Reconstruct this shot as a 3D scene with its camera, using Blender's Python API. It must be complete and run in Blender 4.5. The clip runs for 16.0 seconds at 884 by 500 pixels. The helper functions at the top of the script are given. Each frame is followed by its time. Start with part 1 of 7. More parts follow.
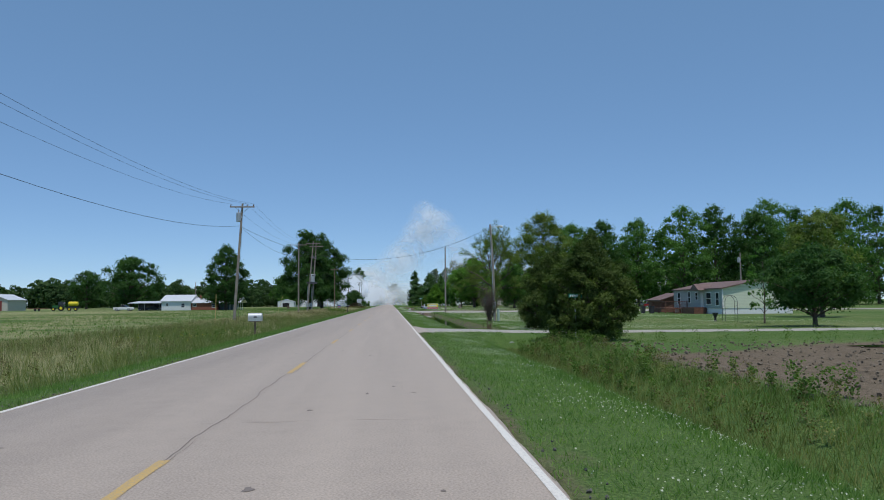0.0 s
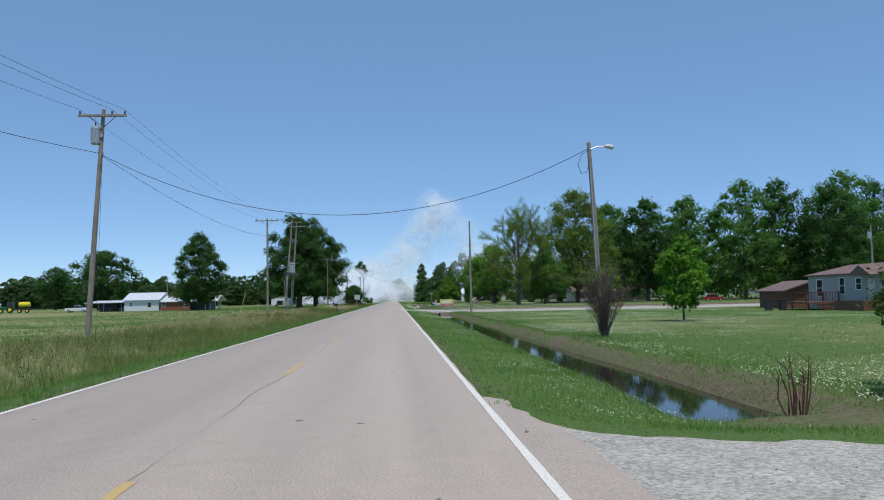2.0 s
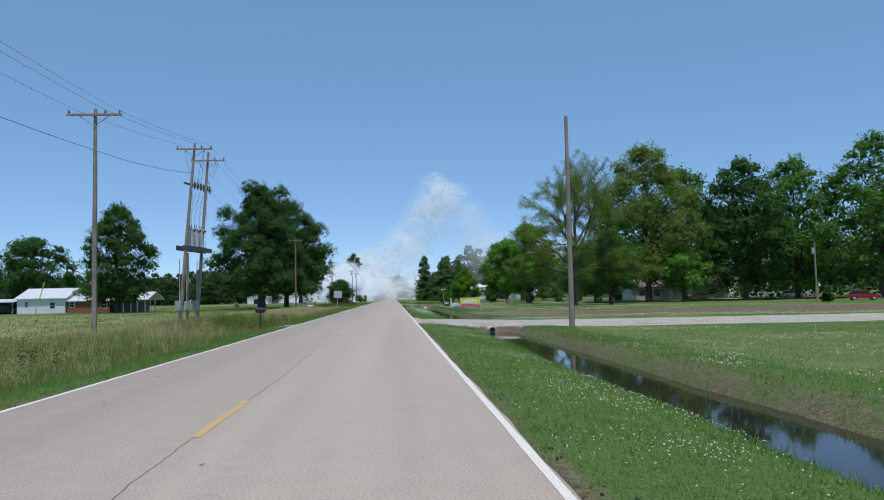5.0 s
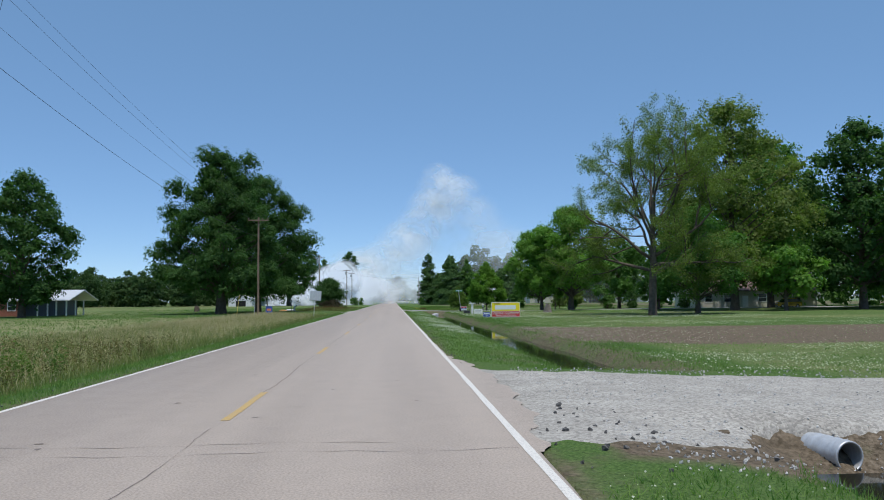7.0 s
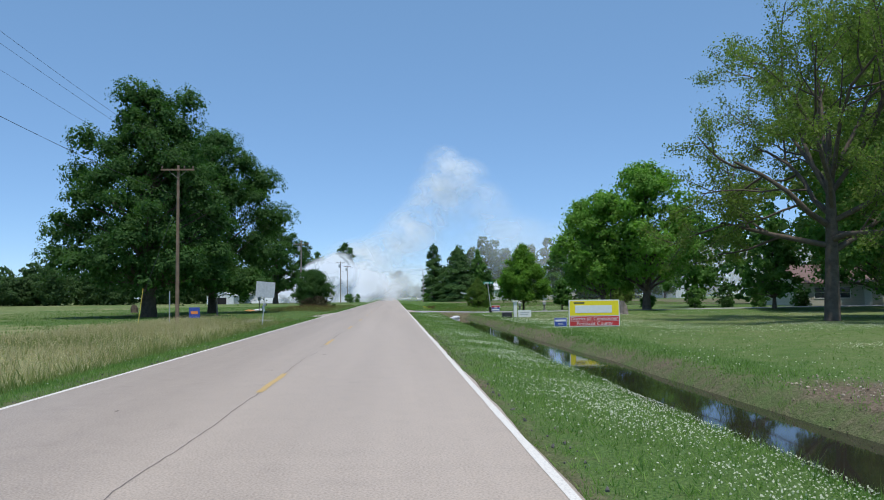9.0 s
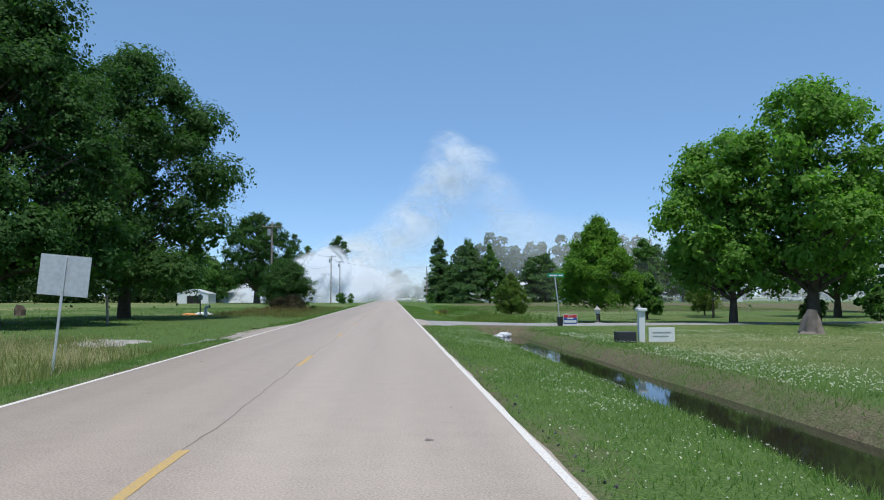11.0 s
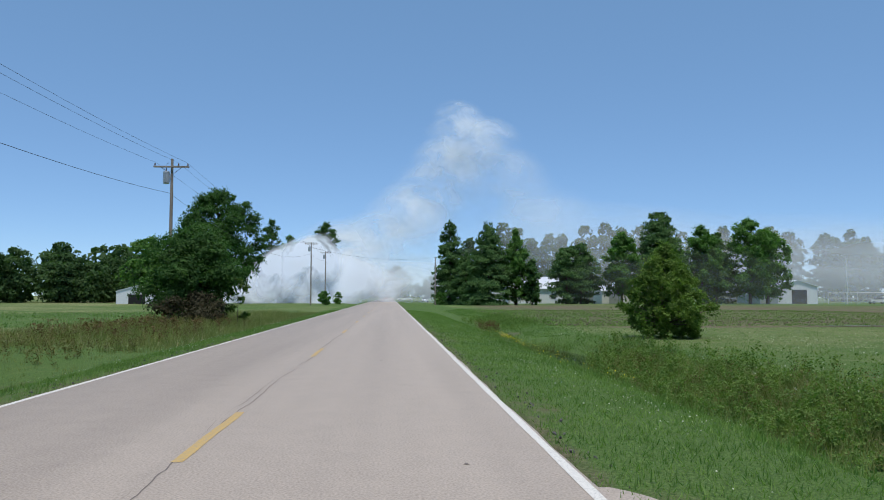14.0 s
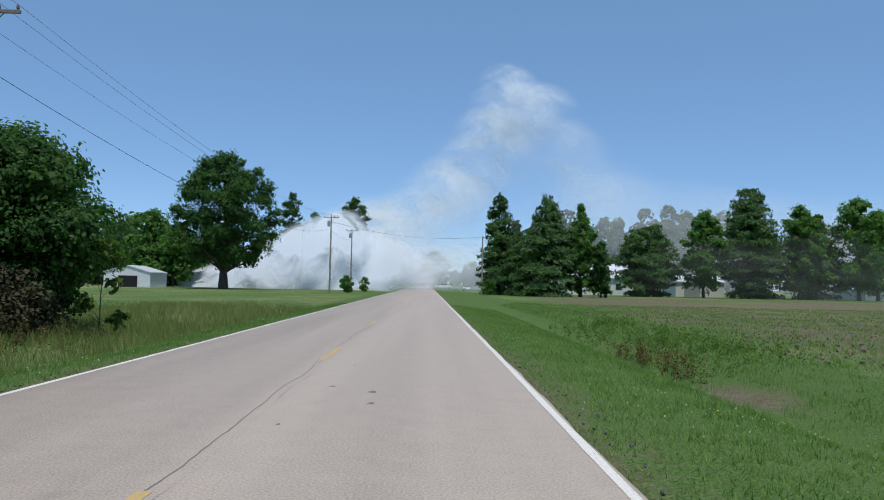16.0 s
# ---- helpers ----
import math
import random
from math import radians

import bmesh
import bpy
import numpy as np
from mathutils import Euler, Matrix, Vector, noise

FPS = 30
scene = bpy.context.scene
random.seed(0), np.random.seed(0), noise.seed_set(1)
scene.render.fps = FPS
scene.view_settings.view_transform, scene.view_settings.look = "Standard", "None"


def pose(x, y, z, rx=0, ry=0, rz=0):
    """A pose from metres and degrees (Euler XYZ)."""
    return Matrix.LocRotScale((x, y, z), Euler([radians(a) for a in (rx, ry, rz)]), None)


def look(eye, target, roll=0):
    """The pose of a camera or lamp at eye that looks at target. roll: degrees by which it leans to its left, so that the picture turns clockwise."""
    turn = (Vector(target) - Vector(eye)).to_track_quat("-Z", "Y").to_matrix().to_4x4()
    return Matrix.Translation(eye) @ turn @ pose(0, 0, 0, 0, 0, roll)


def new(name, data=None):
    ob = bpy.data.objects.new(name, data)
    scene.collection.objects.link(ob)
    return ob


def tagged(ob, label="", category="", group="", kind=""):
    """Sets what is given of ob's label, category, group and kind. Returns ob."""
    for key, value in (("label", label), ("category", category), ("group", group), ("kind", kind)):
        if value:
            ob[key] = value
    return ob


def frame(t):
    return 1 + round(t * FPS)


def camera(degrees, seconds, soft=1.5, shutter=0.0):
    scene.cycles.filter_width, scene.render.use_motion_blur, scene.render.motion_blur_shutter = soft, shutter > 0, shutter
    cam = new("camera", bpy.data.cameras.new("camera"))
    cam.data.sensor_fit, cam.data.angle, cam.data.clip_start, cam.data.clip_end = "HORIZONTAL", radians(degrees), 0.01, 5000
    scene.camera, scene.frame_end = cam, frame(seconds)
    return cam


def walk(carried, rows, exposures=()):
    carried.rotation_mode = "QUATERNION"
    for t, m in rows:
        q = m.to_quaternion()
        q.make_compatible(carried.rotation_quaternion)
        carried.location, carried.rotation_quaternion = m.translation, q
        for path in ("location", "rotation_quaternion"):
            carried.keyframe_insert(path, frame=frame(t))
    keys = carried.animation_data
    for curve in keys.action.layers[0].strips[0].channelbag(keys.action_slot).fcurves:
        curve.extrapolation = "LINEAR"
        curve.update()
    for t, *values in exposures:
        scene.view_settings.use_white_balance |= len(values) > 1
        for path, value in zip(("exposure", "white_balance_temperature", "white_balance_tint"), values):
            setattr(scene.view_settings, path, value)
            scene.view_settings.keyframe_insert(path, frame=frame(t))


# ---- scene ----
cam = camera(59.28, 16.0, 1.0)
EYE = 1.492
# seconds, across, along, tilt up, lean, turn
ROWS = [
    (0.0, 2.088, 0.95, 3.84, 0.48, -3.78),
    (0.5, 2.086, 10.31, 3.90, 0.65, -3.61),
    (1.0, 2.091, 19.67, 4.03, 0.43, -3.59),
    (1.5, 2.131, 29.07, 3.81, 0.47, -3.49),
    (2.0, 2.161, 38.47, 3.53, 1.14, -3.42),
    (2.5, 2.175, 47.83, 3.53, 1.11, -3.15),
    (3.0, 2.179, 57.18, 3.71, 0.74, -3.23),
    (3.5, 2.171, 66.62, 3.41, 0.89, -3.24),
    (4.0, 2.154, 75.96, 3.40, 1.35, -3.37),
    (6.5, 2.040, 121.22, 3.35, 0.64, -3.83),
    (7.0, 2.029, 129.77, 3.64, 0.55, -3.60),
    (7.5, 2.041, 138.31, 3.58, 0.53, -3.73),
    (8.0, 2.056, 146.86, 3.61, 0.59, -3.62),
    (8.5, 2.062, 155.38, 3.57, 0.45, -3.46),
    (9.0, 2.069, 163.80, 3.37, 0.72, -3.54),
    (9.5, 2.077, 172.02, 3.36, 0.56, -3.58),
    (10.0, 2.059, 180.06, 3.28, 0.56, -3.55),
    (12.5, 1.758, 219.40, 3.69, -0.86, -3.81),
    (13.0, 1.749, 227.14, 3.55, -0.88, -3.73),
    (13.5, 1.794, 234.72, 3.26, -0.04, -4.00),
    (14.0, 1.825, 242.30, 3.40, -0.12, -3.81),
    (14.5, 1.811, 249.81, 2.61, 0.22, -3.14),
    (15.0, 1.815, 257.03, 3.09, -0.14, -2.92),
    (15.5, 1.834, 264.19, 2.36, -1.34, -1.88),
    (16.0, 1.857, 271.37, 2.46, -1.20, -1.10),
]
# seconds, stops, kelvin, tint
EXPOSURES = [(0.0, -0.25, 6350, 10), (1.5, -0.05, 6350, 10), (4.0, -0.02, 6350, 10), (7.0, -0.05, 6350, 10), (7.5, -0.04, 6350, 10), (8.0, 0.10, 6350, 10), (9.5, 0.12, 6350, 10), (12.5, 0.16, 6350, 10), (13.0, 0.16, 6350, 10), (13.5, -0.04, 6350, 10), (14.5, 0.0, 6350, 10), (16.0, -0.05, 6350, 10)]
walk(cam, [(t, pose(x, y, EYE, 90 + tilt, lean, turn)) for t, x, y, tilt, lean, turn in ROWS], EXPOSURES)

# ---- world, sun, exposure ----
world = bpy.data.worlds.new("world")
scene.world = world
world.use_nodes = True
wn = world.node_tree.nodes
sky = wn.new("ShaderNodeTexSky")
sky.sky_type = "NISHITA"
sky.sun_disc = False
SUN_DIR = Vector((0.07, -0.28, 0.955)).normalized()
sky.sun_elevation = math.asin(SUN_DIR.z)
sky.sun_rotation = math.atan2(SUN_DIR.x, SUN_DIR.y)
sky.air_density, sky.dust_density, sky.ozone_density = 0.6, 0.0, 4.5
# thin even haze evens the clear sky out
haze = wn.new("ShaderNodeMixRGB")
haze.inputs[0].default_value = 0.43
haze.inputs[2].default_value = (1.55, 3.05, 4.95, 1)
world.node_tree.links.new(sky.outputs[0], haze.inputs[1])
world.node_tree.links.new(haze.outputs[0], wn["Background"].inputs[0])
wn["Background"].inputs[1].default_value = 0.145

sun_data = bpy.data.lights.new("sun", "SUN")
sun_data.energy = 3.5
sun_data.angle = radians(0.53)
sun_data.color = (1.0, 0.95, 0.88)
sun = new("sun", sun_data)
sun.matrix_world = look(SUN_DIR * 100, (0, 0, 0))
scene.view_settings.exposure = 0.0

rng = np.random.RandomState(7)


# ---- materials ----
def material(name, c1, c2, scale=4.0, rough=0.8, bump=0.3, fine=40.0, metal=0.0, bump_dist=0.02, island=0.0, spec=0.3):
    """Two colours mixed by coarse and fine noise, with fine relief."""
    m = bpy.data.materials.new(name)
    m.use_nodes = True
    nt = m.node_tree
    n, l = nt.nodes, nt.links
    b = n["Principled BSDF"]
    geo = n.new("ShaderNodeNewGeometry")
    big = n.new("ShaderNodeTexNoise")
    big.inputs["Scale"].default_value = scale
    big.inputs["Detail"].default_value = 5
    l.new(geo.outputs["Position"], big.inputs["Vector"])
    small = n.new("ShaderNodeTexNoise")
    small.inputs["Scale"].default_value = fine
    small.inputs["Detail"].default_value = 3
    l.new(geo.outputs["Position"], small.inputs["Vector"])
    add = n.new("ShaderNodeMath")
    add.operation = "MULTIPLY_ADD"
    add.inputs[1].default_value = 0.6
    l.new(small.outputs["Fac"], add.inputs[0])
    half = n.new("ShaderNodeMath")
    half.operation = "MULTIPLY_ADD"
    half.inputs[1].default_value = 1.4
    half.inputs[2].default_value = -0.5
    l.new(big.outputs["Fac"], half.inputs[0])
    l.new(half.outputs[0], add.inputs[2])
    if island:
        jit = n.new("ShaderNodeMath")
        jit.operation = "MULTIPLY_ADD"
        jit.inputs[1].default_value = island
        l.new(geo.outputs["Random Per Island"], jit.inputs[0])
        l.new(add.outputs[0], jit.inputs[2])
        add = jit
    mix = n.new("ShaderNodeMixRGB")
    mix.inputs[1].default_value = (*c1, 1)
    mix.inputs[2].default_value = (*c2, 1)
    mix.use_clamp = True
    cl = n.new("ShaderNodeClamp")
    l.new(add.outputs[0], cl.inputs[0])
    l.new(cl.outputs[0], mix.inputs[0])
    l.new(mix.outputs[0], b.inputs["Base Color"])
    b.inputs["Roughness"].default_value = rough
    b.inputs["Metallic"].default_value = metal
    b.inputs["Specular IOR Level"].default_value = spec
    if bump:
        bn = n.new("ShaderNodeBump")
        bn.inputs["Strength"].default_value = bump
        bn.inputs["Distance"].default_value = bump_dist
        l.new(small.outputs["Fac"], bn.inputs["Height"])
        l.new(bn.outputs[0], b.inputs["Normal"])
    return m


def leaf_material(name, c1, c2, trans=0.35, rough=0.65):
    """Foliage: each leaf its own shade, with light coming through it."""
    m = bpy.data.materials.new(name)
    m.use_nodes = True
    nt = m.node_tree
    n, l = nt.nodes, nt.links
    b = n["Principled BSDF"]
    geo = n.new("ShaderNodeNewGeometry")
    big = n.new("ShaderNodeTexNoise")
    big.inputs["Scale"].default_value = 0.45
    l.new(geo.outputs["Position"], big.inputs["Vector"])
    f = n.new("ShaderNodeMath")
    f.operation = "MULTIPLY_ADD"
    f.inputs[1].default_value = 0.5
    l.new(geo.outputs["Random Per Island"], f.inputs[0])
    g = n.new("ShaderNodeMath")
    g.operation = "MULTIPLY_ADD"
    g.inputs[1].default_value = 1.2
    g.inputs[2].default_value = -0.35
    l.new(big.outputs["Fac"], g.inputs[0])
    l.new(g.outputs[0], f.inputs[2])
    mix = n.new("ShaderNodeMixRGB")
    mix.use_clamp = True
    mix.inputs[1].default_value = (*c1, 1)
    mix.inputs[2].default_value = (*c2, 1)
    cl = n.new("ShaderNodeClamp")
    l.new(f.outputs[0], cl.inputs[0])
    l.new(cl.outputs[0], mix.inputs[0])
    l.new(mix.outputs[0], b.inputs["Base Color"])
    b.inputs["Roughness"].default_value = rough
    b.inputs["Specular IOR Level"].default_value = 0.12
    tr = n.new("ShaderNodeBsdfTranslucent")
    bright = n.new("ShaderNodeMixRGB")
    bright.blend_type = "MULTIPLY"
    bright.inputs[0].default_value = 1.0
    bright.inputs[2].default_value = (1.25, 1.7, 0.7, 1)
    l.new(mix.outputs[0], bright.inputs[1])
    l.new(bright.outputs[0], tr.inputs[0])
    ms = n.new("ShaderNodeMixShader")
    ms.inputs[0].default_value = trans
    l.new(b.outputs[0], ms.inputs[1])
    l.new(tr.outputs[0], ms.inputs[2])
    l.new(ms.outputs[0], n["Material Output"].inputs["Surface"])
    return m


def plain(name, c, rough=0.5, metal=0.0, var=0.12, scale=6.0, bump=0.1):
    d = [max(0, v * (1 - var)) for v in c]
    e = [min(1, v * (1 + var)) for v in c]
    return material(name, d, e, scale, rough, bump, 60.0, metal, 0.004)


LEAF_DARK = leaf_material("leaf_dark", (0.026, 0.072, 0.021), (0.086, 0.162, 0.046), 0.38)
LEAF_MID = leaf_material("leaf_mid", (0.046, 0.122, 0.028), (0.142, 0.252, 0.064), 0.4)
LEAF_BRIGHT = leaf_material("leaf_bright", (0.078, 0.180, 0.032), (0.215, 0.360, 0.075), 0.45)
LEAF_YELLOW = leaf_material("leaf_yellow", (0.085, 0.130, 0.034), (0.220, 0.265, 0.080), 0.45)
LEAF_CEDAR = leaf_material("leaf_cedar", (0.022, 0.050, 0.014), (0.140, 0.185, 0.048), 0.25)
LEAF_PINE = leaf_material("leaf_pine", (0.036, 0.090, 0.026), (0.110, 0.190, 0.060), 0.28)
LEAF_FAR = leaf_material("leaf_far", (0.030, 0.068, 0.024), (0.085, 0.140, 0.050), 0.3)
GRASS_SHORT = leaf_material("grass_short", (0.084, 0.164, 0.038), (0.236, 0.326, 0.098), 0.38)
GRASS_LAWN = leaf_material("grass_lawn", (0.072, 0.145, 0.034), (0.180, 0.265, 0.080), 0.38)
GRASS_TALL = leaf_material("grass_tall", (0.098, 0.145, 0.040), (0.300, 0.288, 0.115), 0.35)
GRASS_DRY = leaf_material("grass_dry", (0.280, 0.225, 0.130), (0.580, 0.480, 0.320), 0.35)
WEED_OLIVE = leaf_material("weed_olive", (0.085, 0.078, 0.030), (0.215, 0.185, 0.080), 0.3)
WEED_BROWN = leaf_material("weed_brown", (0.080, 0.045, 0.025), (0.170, 0.110, 0.050), 0.2)
WEED_LIGHT = leaf_material("weed_light", (0.075, 0.145, 0.034), (0.215, 0.285, 0.085), 0.38)
WEED_GREEN = leaf_material("weed_green", (0.062, 0.120, 0.026), (0.170, 0.235, 0.062), 0.35)
FLOWER_WHITE = leaf_material("flower_white", (0.40, 0.42, 0.32), (0.64, 0.64, 0.54), 0.3)
FLOWER_YELLOW = leaf_material("flower_yellow", (0.50, 0.40, 0.02), (0.75, 0.62, 0.05), 0.3)
BARK = material("bark", (0.055, 0.042, 0.032), (0.16, 0.13, 0.10), 3.0, 0.9, 0.8, 18.0, 0, 0.05)
BARK_PALE = material("bark_pale", (0.12, 0.10, 0.085), (0.26, 0.23, 0.20), 3.0, 0.9, 0.6, 18.0, 0, 0.04)
POLE_WOOD = material("pole_wood", (0.19, 0.158, 0.13), (0.37, 0.32, 0.27), 1.5, 0.85, 0.5, 25.0, 0, 0.02)
POLE_BROWN = material("pole_brown", (0.13, 0.09, 0.06), (0.26, 0.19, 0.14), 1.5, 0.85, 0.5, 25.0, 0, 0.02)
STEEL_GREY = plain("steel_grey", (0.42, 0.44, 0.45), 0.45, 0.6)
STEEL_DARK = plain("steel_dark", (0.17, 0.17, 0.17), 0.6, 0.4)
GALV = plain("galvanised", (0.56, 0.57, 0.58), 0.45, 0.4, 0.2, 9.0)
DARK_METAL = plain("dark_metal", (0.05, 0.05, 0.055), 0.5, 0.3)
WIRE = plain("wire_black", (0.035, 0.035, 0.04), 0.6)
PORCELAIN = plain("porcelain", (0.16, 0.11, 0.09), 0.3)
WHITE_PAINT = plain("white_paint", (0.74, 0.75, 0.74), 0.5, 0, 0.06)
OFF_WHITE = plain("off_white", (0.62, 0.62, 0.58), 0.6, 0, 0.1)
ROOF_WHITE = plain("roof_white", (0.66, 0.68, 0.70), 0.4, 0.2, 0.08, 1.2)
RUBBER = plain("rubber", (0.03, 0.03, 0.03), 0.8)
DARK_GLASS = plain("dark_glass", (0.03, 0.04, 0.05), 0.06)
INSIDE_SHADE = plain("inside_shade", (0.02, 0.02, 0.022), 0.9)
CONCRETE = material("concrete", (0.30, 0.29, 0.27), (0.46, 0.45, 0.42), 1.5, 0.9, 0.4, 30.0)


# ---- mesh helpers ----
def part(name, bm, mat, parent=None, label=""):
    """One mesh object out of a bmesh, under a thing or a part."""
    me = bpy.data.meshes.new(name)
    bm.to_mesh(me)
    bm.free()
    me.materials.append(mat)
    ob = new(name, me)
    if parent:
        ob.parent = parent
    return tagged(ob, label)


def raw(name, verts, faces, mat, parent=None, smooth=False):
    """One mesh object out of vertex and face arrays (faces all with the same corner count)."""
    me = bpy.data.meshes.new(name)
    verts = np.asarray(verts, np.float32)
    faces = np.asarray(faces, np.int32)
    k = faces.shape[1]
    me.vertices.add(len(verts))
    me.vertices.foreach_set("co", verts.ravel())
    me.loops.add(faces.size)
    me.loops.foreach_set("vertex_index", faces.ravel())
    me.polygons.add(len(faces))
    me.polygons.foreach_set("loop_start", np.arange(0, faces.size, k, dtype=np.int32))
    me.update(calc_edges=True)
    me.materials.append(mat)
    if smooth:
        me.polygons.foreach_set("use_smooth", np.ones(len(faces), bool))
    ob = new(name, me)
    if parent:
        ob.parent = parent
    return ob


def thing(name, x, y, z, label, category, group="", rz=0.0, kind=""):
    ob = new(name)
    ob.matrix_world = pose(x, y, z, 0, 0, rz)
    ob.empty_display_size = 0.2
    return tagged(ob, label, category, group, kind)


def box(bm, x0, x1, y0, y1, z0, z1, bev=0.0):
    vs = [bm.verts.new(p) for p in ((x0, y0, z0), (x1, y0, z0), (x1, y1, z0), (x0, y1, z0), (x0, y0, z1), (x1, y0, z1), (x1, y1, z1), (x0, y1, z1))]
    fs = [bm.faces.new([vs[i] for i in q]) for q in ((3, 2, 1, 0), (4, 5, 6, 7), (0, 1, 5, 4), (1, 2, 6, 5), (2, 3, 7, 6), (3, 0, 4, 7))]
    if bev:
        es = list({e for f in fs for e in f.edges})
        bmesh.ops.bevel(bm, geom=es, offset=bev, segments=2, affect="EDGES", profile=0.5)
    return bm


def boxes(*specs, bev=0.0):
    bm = bmesh.new()
    for s in specs:
        box(bm, *s, bev=bev)
    return bm


def tube_arrays(pts, radii, seg=8, cap=True):
    """Vertices and quads of a tapered tube along points."""
    pts = [Vector(p) for p in pts]
    v, f = [], []
    for i, p in enumerate(pts):
        d = (pts[min(i + 1, len(pts) - 1)] - pts[max(i - 1, 0)]).normalized()
        a = d.cross(Vector((0, 0, 1)) if abs(d.z) < 0.9 else Vector((0, 1, 0))).normalized()
        b = d.cross(a)
        for j in range(seg):
            w = 2 * math.pi * j / seg
            v.append(p + (a * math.cos(w) + b * math.sin(w)) * radii[i])
    for i in range(len(pts) - 1):
        for j in range(seg):
            k = (j + 1) % seg
            f.append((i * seg + j, i * seg + k, (i + 1) * seg + k, (i + 1) * seg + j))
    return v, f


def tube(bm, pts, radii, seg=8):
    v, f = tube_arrays(pts, radii, seg)
    vs = [bm.verts.new(p) for p in v]
    for q in f:
        bm.faces.new([vs[i] for i in q])
    bm.faces.new(vs[:seg])
    bm.faces.new(list(reversed(vs[-seg:])))
    bmesh.ops.recalc_face_normals(bm, faces=bm.faces[:])
    return bm


def rod(p0, p1, r, r1=None, seg=8):
    return tube(bmesh.new(), [p0, p1], [r, r if r1 is None else r1], seg)


def rods(specs, seg=6):
    bm = bmesh.new()
    for p0, p1, r in specs:
        tube(bm, [p0, p1], [r, r], seg)
    return bm


def prism(points, axis, a, b):
    """A polygon in the plane across an axis, drawn out from a to b."""
    bm = bmesh.new()
    put = {"x": lambda p, t: (t, p[0], p[1]), "y": lambda p, t: (p[0], t, p[1]), "z": lambda p, t: (p[0], p[1], t)}[axis]
    lo = [bm.verts.new(put(p, a)) for p in points]
    hi = [bm.verts.new(put(p, b)) for p in points]
    n = len(points)
    bm.faces.new(lo)
    bm.faces.new(list(reversed(hi)))
    for i in range(n):
        bm.faces.new((lo[i], hi[i], hi[(i + 1) % n], lo[(i + 1) % n]))
    bmesh.ops.recalc_face_normals(bm, faces=bm.faces[:])
    return bm


# ---- lie of the land ----
def smooth(e0, e1, v):
    t = np.clip((v - e0) / (e1 - e0), 0, 1)
    return t * t * (3 - 2 * t)


LATTICE = np.random.RandomState(9).uniform(-1, 1, (256, 256))


def lattice(x, y):
    i, j = np.floor(x).astype(int), np.floor(y).astype(int)
    u, v = smooth(0, 1, x - i), smooth(0, 1, y - j)
    g = lambda a, b: LATTICE[(i + a) % 256, (j + b) % 256]
    return (g(0, 0) * (1 - u) + g(1, 0) * u) * (1 - v) + (g(0, 1) * (1 - u) + g(1, 1) * u) * v


def wave(x, y, s, seed=0.0):
    """Uneven patches of about 2.5 s across, between -1 and 1."""
    x, y = np.asarray(x, float) / (2.2 * s) + 31.7 * seed, np.asarray(y, float) / (2.2 * s) + 17.3 * seed
    return 0.75 * lattice(x, y) + 0.35 * lattice(x * 2.3 + 5, y * 2.3) + 0.2 * lattice(x * 5.1, y * 5.1 + 9)


# stretches of open ditch beside the road, between the drives
DITCHES = ((50.0, 139.9), (148.8, 238.3))


def ditch(y):
    d = 0.0 * y
    for a, b in DITCHES:
        d = np.maximum(d, smooth(a - 0.8, a + 1.2, y) * (1 - smooth(b - 1.2, b + 0.8, y)))
    # shallow swales past the last drive and before the first
    d = np.maximum(d, 0.62 * smooth(246, 252, y) * (1 - smooth(262, 268, y)))
    d = np.maximum(d, 0.93 * smooth(264, 269, y) * (1 - smooth(274, 280, y)))
    d = np.maximum(d, 0.5 * smooth(277, 283, y) * (1 - smooth(330, 420, y)))
    d = np.maximum(d, 0.58 * (1 - smooth(37.2, 39.6, y)))
    return d


def gz(x, y):
    x, y = np.asarray(x, float), np.asarray(y, float)
    a = np.abs(x)
    off = smooth(3.5, 4.6, a)
    right = -0.03 - 0.27 * smooth(3.7, 7.0, x) - 0.08 * smooth(9.8, 14, x)
    late = smooth(243, 247, y)
    cut = smooth(6.0 + 0.2 * late + 0.25 * wave(x * 0, y, 4.0), 7.6 + 0.3 * late, x) * (1 - smooth(7.9 + 0.6 * late, 9.6 + 1.4 * late + 0.35 * wave(x * 0, y, 5.0, 2.0), x))
    right = right - 0.93 * cut * ditch(y + 0.9 * wave(x, y, 0.9, 3.0))
    left = -0.03 - 0.42 * smooth(3.7, 6.6, -x) + 0.15 * smooth(7.5, 10, -x) - 0.05 * smooth(10, 16, -x)
    z = np.where(x > 0, right, left)
    z = z + 0.035 * off * wave(x, y, 1.9) + 0.05 * smooth(12, 30, a) * wave(x, y, 11.0, 1.0)
    drive = smooth(38.6, 40.5, y) * (1 - smooth(47.0, 48.6, y))
    drive = np.maximum(drive, smooth(139.6, 141.0, y) * (1 - smooth(146.8, 148.6, y)))
    drive = np.maximum(drive, smooth(237.6, 239.2, y) * (1 - smooth(244.6, 247.6, y)))
    z = np.where(x > 3.6, z * (1 - drive) + np.where(x > 3.6, -0.06 - 0.16 * smooth(4, 12, x), 0) * drive, z)
    return np.where(a < 3.41, -0.16, np.where(a < 3.6, np.minimum(z, -0.03), z))


def gzf(x, y):
    return float(gz(x, y))


def spaced(parts):
    out = []
    for a, b, step in parts:
        out += list(np.arange(a, b - 1e-6, step))
    return np.array(out)


